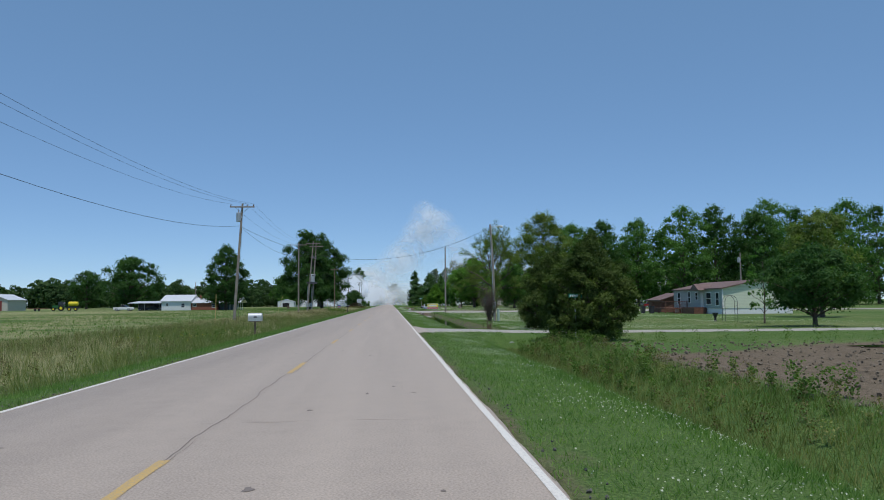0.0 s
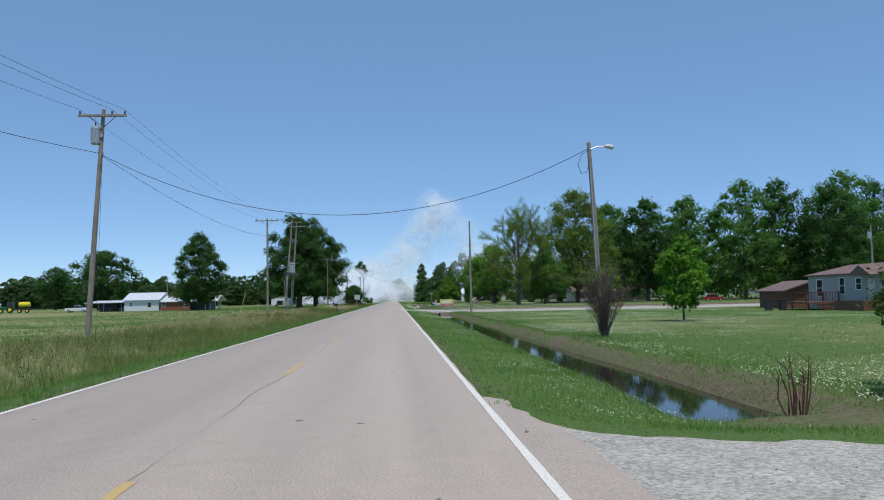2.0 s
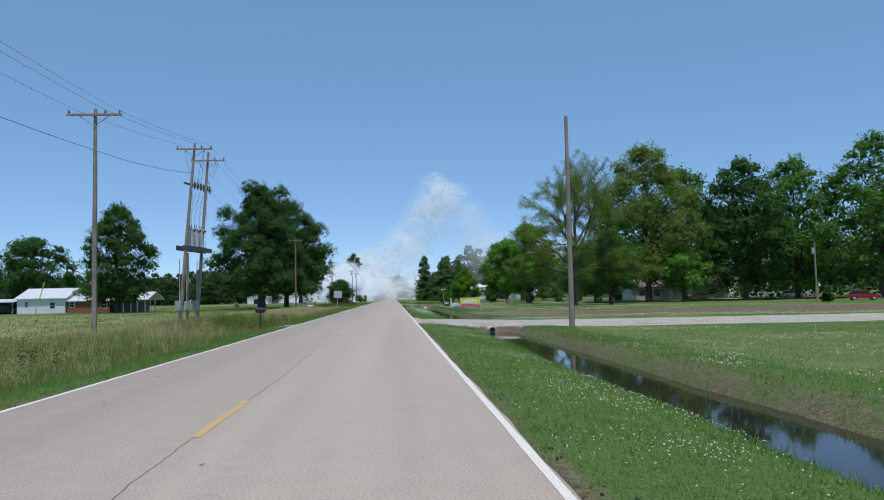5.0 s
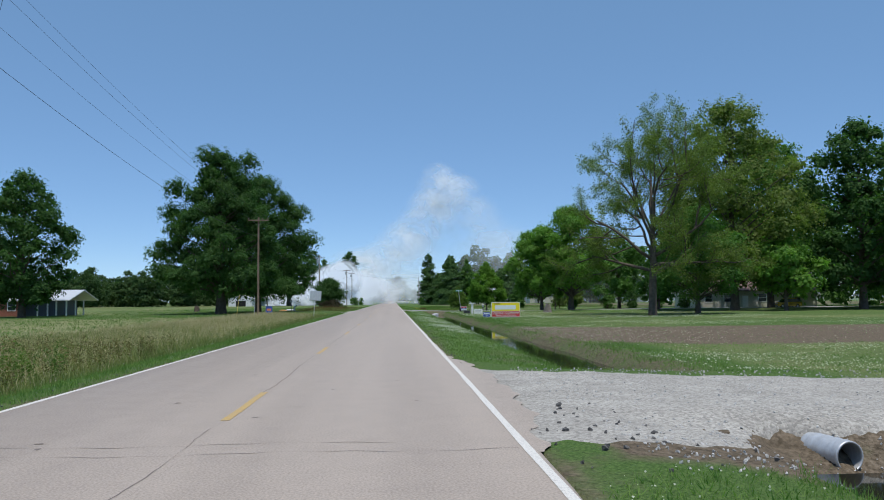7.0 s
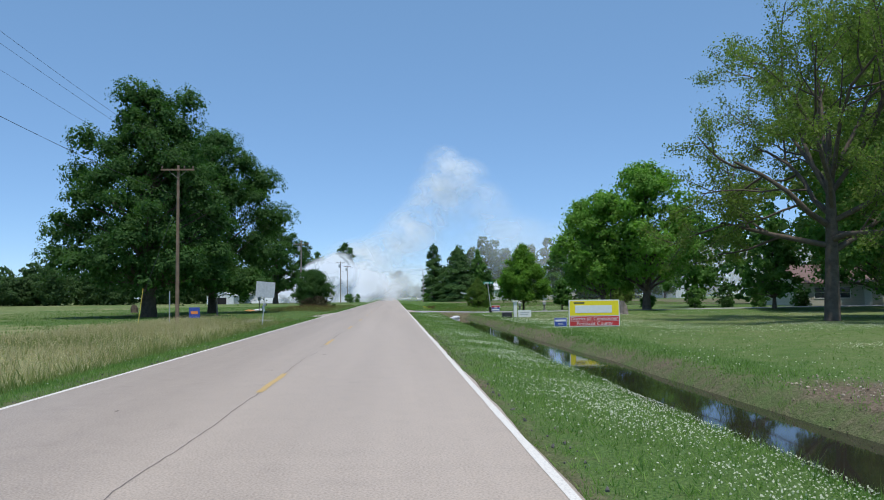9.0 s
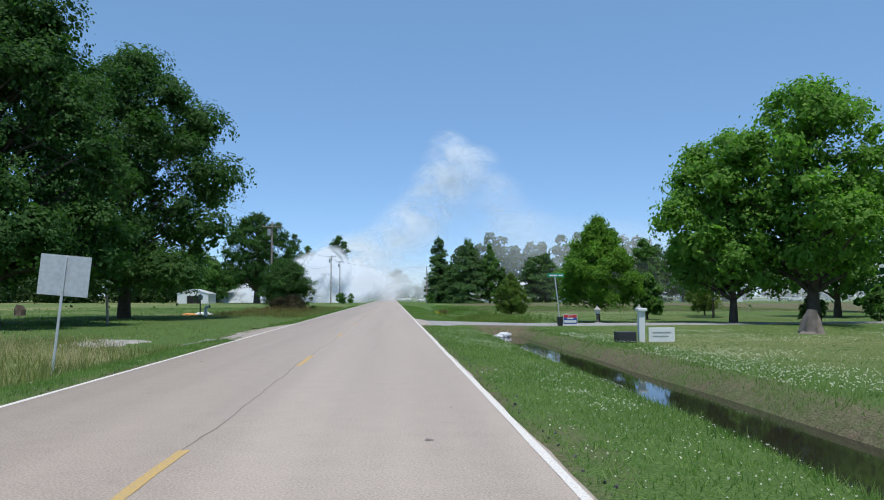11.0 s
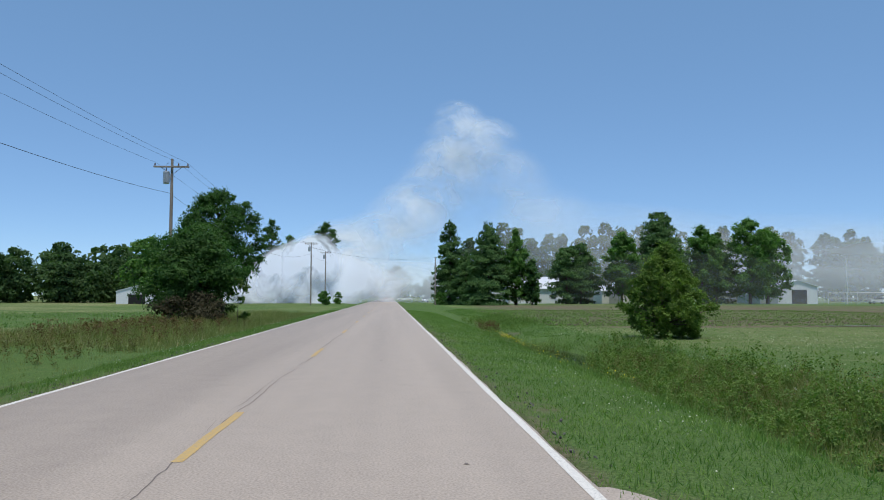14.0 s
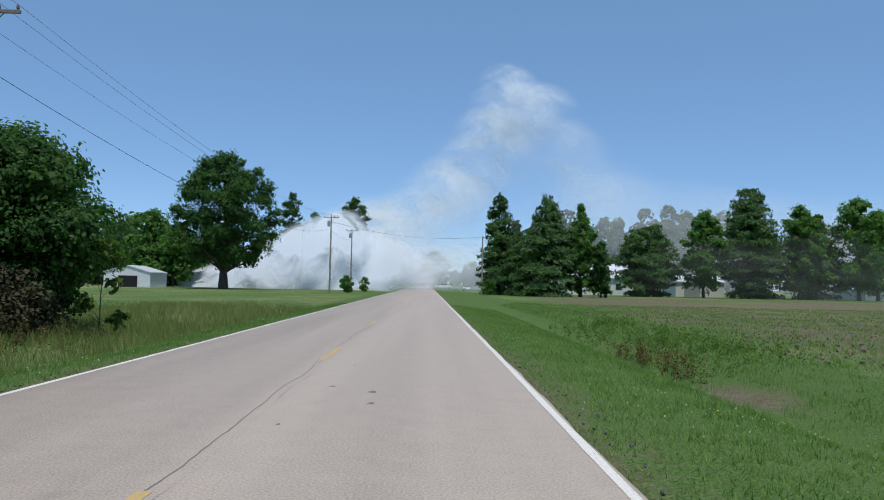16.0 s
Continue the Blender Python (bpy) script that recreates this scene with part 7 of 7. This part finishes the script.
for wx, wr in ((-3.4, 0.6), (-1.0, 0.95), (1.6, 0.6), (3.6, 0.6)):
    ty = part("tyre", rod((wx, -1.1, wr), (wx, -0.7, wr), wr, seg=18), RUBBER, t)
    part("rim", rod((wx, -1.12, wr), (wx, -0.9, wr), wr * 0.5, seg=12), SIGN_YELLOW, ty)
t = thing("flat_trailer", -112.0, 262.0, gzf(-112, 262), "low dark flat farm trailer", "trailer")
part("bed", boxes((-3, 3, -1.1, 1.1, 0.8, 1.0)), DECK_WOOD, t)
for wx in (-0.6, 0.6):
    part("tyre", rod((wx, -1.15, 0.4), (wx, -0.9, 0.4), 0.4, seg=14), RUBBER, t)


# ---- smoke from a field fire ----
def smoke_material():
    m = bpy.data.materials.new("smoke")
    m.use_nodes = True
    nt = m.node_tree
    n, l = nt.nodes, nt.links
    n.remove(n["Principled BSDF"])
    tc = n.new("ShaderNodeTexCoord")
    info = n.new("ShaderNodeObjectInfo")
    grad = n.new("ShaderNodeTexGradient")
    grad.gradient_type = "SPHERICAL"
    l.new(tc.outputs["Object"], grad.inputs[0])
    off = n.new("ShaderNodeVectorMath")
    off.operation = "SCALE"
    off.inputs[0].default_value = (17, 9, 23)
    l.new(info.outputs["Random"], off.inputs["Scale"])
    add = n.new("ShaderNodeVectorMath")
    l.new(tc.outputs["Object"], add.inputs[0])
    l.new(off.outputs[0], add.inputs[1])
    t1 = n.new("ShaderNodeTexNoise")
    t1.inputs["Scale"].default_value = 1.7
    t1.inputs["Detail"].default_value = 3.0
    t1.inputs["Roughness"].default_value = 0.48
    t1.inputs["Distortion"].default_value = 0.4
    l.new(add.outputs[0], t1.inputs["Vector"])
    # soft edge times billows
    edge = n.new("ShaderNodeMapRange")
    edge.interpolation_type = "SMOOTHSTEP"
    edge.inputs["From Min"].default_value = 0.0
    edge.inputs["From Max"].default_value = 1.0
    l.new(grad.outputs["Fac"], edge.inputs["Value"])
    bil = n.new("ShaderNodeMapRange")
    bil.interpolation_type = "SMOOTHSTEP"
    bil.inputs["From Min"].default_value = 0.17
    bil.inputs["From Max"].default_value = 0.76
    l.new(t1.outputs["Fac"], bil.inputs["Value"])
    mul = n.new("ShaderNodeMath")
    mul.operation = "MULTIPLY"
    l.new(edge.outputs[0], mul.inputs[0])
    l.new(bil.outputs[0], mul.inputs[1])
    dens = n.new("ShaderNodeMath")
    dens.operation = "MULTIPLY"
    dens.use_clamp = True
    l.new(mul.outputs[0], dens.inputs[0])
    l.new(info.outputs["Alpha"], dens.inputs[1])
    d = n.new("ShaderNodeBsdfDiffuse")
    d.inputs[0].default_value = (0.82, 0.87, 0.92, 1)
    tl = n.new("ShaderNodeBsdfTranslucent")
    tl.inputs[0].default_value = (0.82, 0.87, 0.92, 1)
    both = n.new("ShaderNodeMixShader")
    l.new(d.outputs[0], both.inputs[1])
    l.new(tl.outputs[0], both.inputs[2])
    tp = n.new("ShaderNodeBsdfTransparent")
    ms = n.new("ShaderNodeMixShader")
    l.new(dens.outputs[0], ms.inputs[0])
    l.new(tp.outputs[0], ms.inputs[1])
    l.new(both.outputs[0], ms.inputs[2])
    l.new(ms.outputs[0], n["Material Output"].inputs["Surface"])
    return m


SMOKE = smoke_material()
sv, sf = [], []
rings, seg = 10, 36
for i in range(rings + 1):
    q = i / rings
    for j in range(seg):
        a = 2 * math.pi * j / seg
        sv.append((q * math.cos(a), -0.28 * (1 - q * q), q * math.sin(a)))
for i in range(rings):
    for j in range(seg):
        k2 = (j + 1) % seg
        sf.append((i * seg + j, i * seg + k2, (i + 1) * seg + k2, (i + 1) * seg + j))
smoke = thing("smoke_plume", 0, 0, 0, "drifting white smoke from a fire beside the road", "smoke", kind="stuff")
first = None
PUFFS = [  # across, along, height, half-width, half-height, density
    (-45, 440, 0.6, 9, 4.0, 4.5), (-38, 440, 2.4, 10, 6.0, 5.0), (-31, 441, 4.6, 10, 8.0, 5.0), (-25, 442, 7.2, 10, 9.0, 5.0), (-19, 443, 9.2, 10, 10.0, 4.5), (-30, 441, 1.0, 15, 5.5, 5.0), (-16, 443, 3.0, 15, 9.0, 4.5), (-9, 446, 6.0, 12, 10.0, 2.6), (-2, 452, 3.5, 13, 9.0, 1.6), (8, 466, 4.0, 20, 11.0, 0.8),
    (-12, 478, 14, 20, 13, 1.5), (0, 482, 17, 20, 14, 1.2), (9, 484, 26, 18, 15, 1.1), (16, 486, 34, 16, 15, 1.05), (21, 487, 42, 15, 15, 1.05), (25, 488, 50, 15, 14, 1.05), (24, 488, 57, 10, 12, 0.85), (33, 489, 53, 12, 10, 0.8),
    (36, 490, 40, 20, 17, 0.6), (46, 491, 28, 28, 16, 0.55), (78, 498, 16, 66, 22, 0.5), (125, 514, 8, 140, 30, 0.62), (190, 512, 8, 110, 30, 0.45), (150, 446, 3, 110, 22, 0.42), (86, 421, 2, 55, 17, 0.14), (5, 560, 6, 60, 16, 0.7),
]
for x, y, z, rx, rz2, dens in PUFFS:
    if first is None:
        first = raw("puff", sv, sf, SMOKE, smoke, smooth=True)
        ob = first
    else:
        ob = new("puff", first.data)
        ob.parent = smoke
    ob.location, ob.scale, ob.color = (x, y, z), (rx, min(rx, rz2), rz2 / 0.6), (1, 1, 1, dens)
    ob.rotation_euler = (radians(-52), 0, 0)


# ---- grass and weeds ----
def blades(x, y, h, n, spread, width, r, bend=0.5):
    """Tufts of bent blades at points: three corners a blade."""
    k = len(x)
    x, y, h = np.repeat(x, n), np.repeat(y, n), np.repeat(h, n) * r.uniform(0.55, 1.2, k * n)
    x = x + r.normal(0, spread, k * n)
    y = y + r.normal(0, spread, k * n)
    z = gz(x, y) - 0.01
    a = r.uniform(0, 2 * np.pi, k * n)
    w = width * r.uniform(0.6, 1.3, k * n)
    b = r.uniform(0.1, bend, k * n) * h
    c = r.uniform(0, 2 * np.pi, k * n)
    v = np.empty((k * n, 3, 3))
    v[:, 0] = np.stack([x - np.cos(a) * w, y - np.sin(a) * w, z], -1)
    v[:, 1] = np.stack([x + np.cos(a) * w, y + np.sin(a) * w, z], -1)
    v[:, 2] = np.stack([x + np.cos(c) * b, y + np.sin(c) * b, z + h], -1)
    return v.reshape(-1, 3)


def stuff(name, v, mat, label, category="grass"):
    return tagged(raw(name, v, np.arange(len(v)).reshape(-1, 3), mat), label, category, kind="stuff")


def scatter(n, x0, x1, y0, y1, r, keep=None, bias=1.0):
    x = x0 + (x1 - x0) * r.rand(n) ** bias
    y = r.uniform(y0, y1, n)
    if keep is not None:
        q = r.rand(n) < keep(x, y)
        x, y = x[q], y[q]
    return x, y


def no_drive(x, y, d=0.6):
    """1 where grass can grow on the right-hand side."""
    k = np.ones_like(x)
    for ya, yb, skew, reach in ((42.3, 46.6, -0.03, 75), (138.2, 147.0, -0.09, 160), (238.6, 245.0, 0.12, 90)):
        m = skew * (x - 3.5)
        flare = 2.4 * np.exp(-np.maximum(x - 3.5, 0) / 1.4)
        k = np.where((x > 0) & (y > ya + m - flare - 0.2) & (y < yb + m + flare + 0.2) & (x < reach), 0, k)
    for ya, yb in ((138.0, 140.0), (225.0, 230.0)):
        k = np.where((x < 0) & (x > -9.5) & (y > ya) & (y < yb), 0, k)
    k = np.where((x < 0) & (x > -4.3) & (y > 225.5) & (y < 237.0), 0, k)
    return k


def dry_ground(x, y):
    return no_drive(x, y) * (gz(x, y) > -0.62 - 0.18 * smooth(243, 247, y)) * (1 - 0.85 * bare_share(x, y))


r = np.random.RandomState(400)
R0, R1 = 2.0, 325.0
x, y = scatter(145000, 3.5, 7.8, R0, R1, r, dry_ground)
stuff("verge_grass", blades(x, y, 0.045 + 0.06 * r.rand(len(x)), 3, 0.06, 0.0075, r, 1.3), GRASS_SHORT, "short green grass along the roadside verge")
x, y = scatter(30000, 5.8, 11.0, 48, 300, r, lambda a, b: dry_ground(a, b) * smooth(0.2, 0.7, ditch(b)) * (1 - 0.35 * smooth(7.3, 7.7, a)))
stuff("ditch_grass", blades(x, y, 0.09 + 0.13 * r.rand(len(x)), 6, 0.07, 0.006, r, 0.8), GRASS_SHORT, "longer green grass on the ditch banks")
x, y = scatter(64000, 9.4, 34.0, 34, 300, r, dry_ground, 1.9)
stuff("lawn_grass", blades(x, y, 0.04 + 0.05 * r.rand(len(x)), 3, 0.13, 0.013, r, 1.3), GRASS_LAWN, "short mown lawn grass with paler patches")
x, y = scatter(26000, -5.2, -3.5, R0, R1, r, no_drive)
stuff("verge_grass", blades(x, y, 0.05 + 0.09 * r.rand(len(x)), 6, 0.05, 0.006, r, 0.8), GRASS_SHORT, "short green grass along the roadside verge")
# the yard before the great tree is mown
mown_left = lambda a, b: 1 - smooth(226, 231, b) * (1 - smooth(268, 272, b))
x, y = scatter(64000, -17.0, -4.9, R0, R1, r, lambda a, b: no_drive(a, b) * np.clip(1.1 - dry_share(a, b), 0.15, 1) * (0.12 + 0.88 * mown_left(a, b)), 1.0)
stuff("tall_grass", blades(x, y, (0.22 + 0.36 * r.rand(len(x))) * (0.25 + 0.75 * smooth(4.9, 6.6, -x)) * (1 - 0.35 * smooth(10, 16, -x)) * (0.35 + 0.65 * mown_left(x, y)), 6, 0.09, 0.009, r, 0.7), GRASS_TALL, "tall rough green and straw-coloured grass")
x, y = scatter(34000, -17.0, -5.0, R0, R1, r, lambda a, b: no_drive(a, b) * mown_left(a, b) * (0.05 + 0.95 * smooth(0.35, 0.8, dry_share(a, b))))
stuff("dry_grass", blades(x, y, 0.28 + 0.36 * r.rand(len(x)), 5, 0.09, 0.007, r, 0.7), GRASS_DRY, "dry straw-coloured seeding grass")
x, y = scatter(16000, -62.0, -16.0, 20, 330, r, no_drive, 0.6)
stuff("field_grass", blades(x, y, 0.07 + 0.12 * r.rand(len(x)), 4, 0.25, 0.03, r, 1.0), GRASS_LAWN, "mown meadow grass of the open field")
x, y = scatter(9000, 5.8, 10.5, R0, 38, r, dry_ground)
stuff("verge_grass", blades(x, y, 0.07 + 0.13 * r.rand(len(x)), 6, 0.07, 0.006, r, 0.9), GRASS_SHORT, "longer green grass at the field edge")


def weeds(name, spots, h, n, mat, label, seed, leaf=0.065, stems=5):
    """Leafy weeds: upright stems with small leaves."""
    r = np.random.RandomState(seed)
    vs = []
    for x, y in spots:
        hh = h * r.uniform(0.6, 1.25)
        m = int(n * 1.6)
        top = r.normal(0, 0.16, (stems, 2)) * hh
        s = r.randint(0, stems, m)
        t = r.rand(m) ** 0.8
        p = np.stack([x + top[s, 0] * t + r.normal(0, 0.05, m), y + top[s, 1] * t + r.normal(0, 0.05, m), gzf(x, y) + t * hh], -1)
        vs.append(leaf_cards(p, unit(m, r) * 0.7 + np.array([0, 0, 0.5]), leaf, r))
    v = np.concatenate(vs)
    return tagged(raw(name, v, quads(v), mat), label, "weeds", kind="stuff")


def spots(n, x0, x1, y0, y1, r, keep=None):
    x, y = scatter(n, x0, x1, y0, y1, r, keep)
    return list(zip(x.tolist(), y.tolist()))


x, y = scatter(3200, 7.3, 9.6, 10, 37.5, r)
stuff("tall_grass", blades(x, y, 0.10 + 0.20 * r.rand(len(x)), 6, 0.09, 0.008, r, 0.7), GRASS_TALL, "tall rough grass at the ploughed field's edge")
weeds("weeds", spots(110, 7.8, 10.5, 12, 37.5, r), 0.36, 44, WEED_OLIVE, "brown and olive weeds at the ploughed field's edge", 428, 0.045)
weeds("weeds", spots(70, 7.6, 10.9, 14, 37.5, r), 0.55, 60, WEED_GREEN, "tall green weeds beside the ploughed field", 410)
weeds("weeds", spots(14, 8.4, 10.5, 12, 22, r), 0.35, 40, GRASS_TALL, "pale green weed clumps at the field edge", 411, 0.05)
weeds("weeds", spots(60, 12, 40, 33, 40, r), 0.7, 24, WEED_GREEN, "green weeds along the far field edge", 412)
swale = lambda a, b: np.maximum(np.exp(-((a - (9.3 - 0.05 * (b - 258))) / 1.3) ** 2) * (a > 0.34 * (b - 245) + 0.75), 0.5 * np.exp(-((a - 7.8) / 1.0) ** 2) * smooth(272.6, 273.5, b)) * (((a - 8.6) / 1.0) ** 2 + ((b - 270.8) / 2.2) ** 2 > 1)
weeds("weeds", spots(2600, 5.6, 12.5, 247.5, 277, r, swale), 0.38, 60, WEED_LIGHT, "dense low green weeds along the swale", 424, 0.05)
x, y = scatter(11000, 5.6, 12.5, 248, 277, r, swale)
stuff("tall_grass", blades(x, y, 0.18 + 0.32 * r.rand(len(x)), 6, 0.08, 0.008, r, 0.7), GRASS_TALL, "tall rough grass in the wet swale")
weeds("weeds", spots(420, 6.0, 12.0, 250, 276, r, swale), 0.5, 30, WEED_OLIVE, "brown and olive stalks in the swale", 427, 0.04)
weeds("weeds", spots(160, 7.2, 12.0, 258, 275, r, swale), 0.62, 44, WEED_GREEN, "tall green weeds in the wet swale", 413)
x, y = scatter(16000, 9.5, 60, 290, 350, r, lambda a, b: (((a - 8.5) / 1.2) ** 2 + ((b - 287.6) / 2.2) ** 2 > 1), 1.5)
stuff("field_grass", blades(x, y, 0.06 + 0.10 * r.rand(len(x)), 5, 0.16, 0.02, r, 1.0), GRASS_SHORT, "sparse green weeds over the brown field")
weeds("weeds", spots(40, 7.7, 8.9, 289.5, 297, r), 0.62, 44, WEED_BROWN, "brown dock stalks beside the field", 414, 0.05)
weeds("weeds", spots(200, 8.2, 11.5, 290, 312, r), 0.30, 36, WEED_GREEN, "green weeds along the field edge", 425, 0.05)
weeds("weeds", spots(44, 7.5, 13.0, 291, 312, r), 0.55, 26, WEED_GREEN, "green weeds beside the field", 415)
weeds("weeds", spots(80, -13.0, -7.2, 274, 293, r), 0.7, 34, WEED_BROWN, "reddish brown weed stalks in the left verge", 416, 0.08)
weeds("weeds", spots(420, -14.0, -6.9, 264, 296, r), 0.5, 40, WEED_OLIVE, "olive green weeds in the left verge", 417, 0.05)
weeds("weeds", spots(460, -14.0, -6.2, 12, 128, r), 0.55, 36, WEED_OLIVE, "brown and olive weeds in the rough field edge", 429, 0.05)
weeds("weeds", spots(420, -13.5, -6.0, 141, 160, r), 0.62, 40, WEED_OLIVE, "brown and olive weeds among tall grass", 426, 0.05)
weeds("weeds", spots(110, -9.5, -6.4, 143.5, 151, r), 0.85, 60, WEED_GREEN, "low leafy scrub in tall grass", 418)
weeds("weeds", spots(40, -11.5, -6.8, 100, 122, r), 0.7, 28, WEED_BROWN, "brown weed stalks by the verge", 419, 0.07)
weeds("weeds", spots(26, -9.0, -6.0, 36, 47, r), 0.55, 34, WEED_GREEN, "leafy weeds round the mailbox", 420)
weeds("weeds", spots(16, -7.5, -5.4, 44, 49, r), 0.35, 30, GRASS_DRY, "pale dry weeds round the mailbox", 421, 0.07)
weeds("weeds", spots(70, 9.0, 14.0, 249, 262, r), 0.5, 26, WEED_GREEN, "green weeds beside the lane", 423)


def florets(x, y, h, s, r):
    z = gz(x, y) + h
    p = np.stack([x, y, z], -1)
    v = leaf_cards(p, np.tile([0, -0.5, 0.6], (len(x), 1)), s * 1.15, r, 0.5, 0.48)
    return v


def patchy(x, y, s, lo, hi):
    return smooth(lo, hi, wave(x, y, s, 5.0) + 0.6 * wave(x, y, s * 4, 9.0))


x, y = scatter(270000, 3.6, 7.3, R0, 296, r, lambda a, b: dry_ground(a, b) * (0.08 + 0.92 * patchy(a, b, 0.9, -0.35, 0.8)) * (0.4 + 0.6 * smooth(4.0, 5.0, a)) * (1 - 0.55 * smooth(6.2, 7.2, a)) * (1 - 0.86 * smooth(243, 247, b)) * (0.36 + 0.64 * smooth(160, 172, b) * (1 - smooth(205, 216, b))) * (1 - 0.55 * smooth(140, 147, b) * (1 - smooth(165, 172, b))))
v = florets(x, y, 0.055 + 0.04 * r.rand(len(x)), 0.0175, r)
tagged(raw("clover_flowers", v, quads(v), FLOWER_WHITE), "small white clover flowers in the verge", "flowers", kind="stuff")
x, y = scatter(200000, 9.7, 40, 48, 300, r, lambda a, b: dry_ground(a, b) * (0.05 + 0.95 * patchy(a, b, 1.8, -0.05, 0.6)) * (1 - 0.75 * smooth(243, 250, b)) * (1 - smooth(278, 283, b)), 1.4)
v = florets(x, y, 0.06 + 0.04 * r.rand(len(x)), 0.032, r)
tagged(raw("clover_flowers", v, quads(v), FLOWER_WHITE), "white clover flowers in patches on the lawn", "flowers", kind="stuff")
x, y = scatter(6000, -4.9, -3.7, 150, 310, r, lambda a, b: 0.08 + 0.4 * smooth(258, 272, b) * patchy(a, b, 0.8, -0.1, 0.7))
v = florets(x, y, 0.07 + 0.04 * r.rand(len(x)), 0.02, r)
tagged(raw("clover_flowers", v, quads(v), FLOWER_WHITE), "small white clover flowers in the verge", "flowers", kind="stuff")
x, y = scatter(5200, 5.4, 8.4, 256, 281, r, lambda a, b: 0.004 + np.exp(-((a - 6.5) / 0.3) ** 2) * np.exp(-((b - 272.5) / 3.0) ** 2) + 0.35 * np.exp(-((a - 6.1) / 0.25) ** 2) * np.exp(-((b - 262.3) / 1.6) ** 2) + 0.12 * np.exp(-((a - 6.4) / 0.3) ** 2) * np.exp(-((b - 258) / 0.8) ** 2))
v = florets(x, y, 0.16 + 0.14 * r.rand(len(x)), 0.024, r)
tagged(raw("yellow_flowers", v, quads(v), FLOWER_YELLOW), "small yellow wildflowers in the swale", "flowers", kind="stuff")
x, y = scatter(130, -9.5, -6.5, 34, 47, r)
v = florets(x, y, 0.3 + 0.2 * r.rand(len(x)), 0.024, r)
tagged(raw("yellow_flowers", v, quads(v), FLOWER_YELLOW), "small yellow wildflowers near the mailbox", "flowers", kind="stuff")
x, y = scatter(60000, -14.0, -5.6, 40, 224, r, lambda a, b: no_drive(a, b) * (0.04 + 0.96 * smooth(0.45, 0.95, dry_share(a, b))))
v = leaf_cards(np.stack([x, y, gz(x, y) + 0.32 + 0.30 * r.rand(len(x))], -1), np.tile([0, -1.0, 0.3], (len(x), 1)), 0.06, r, 0.6, 0.16)
tagged(raw("seed_heads", v, quads(v), GRASS_DRY), "pale straw-coloured seed heads over tall grass", "grass", kind="stuff")
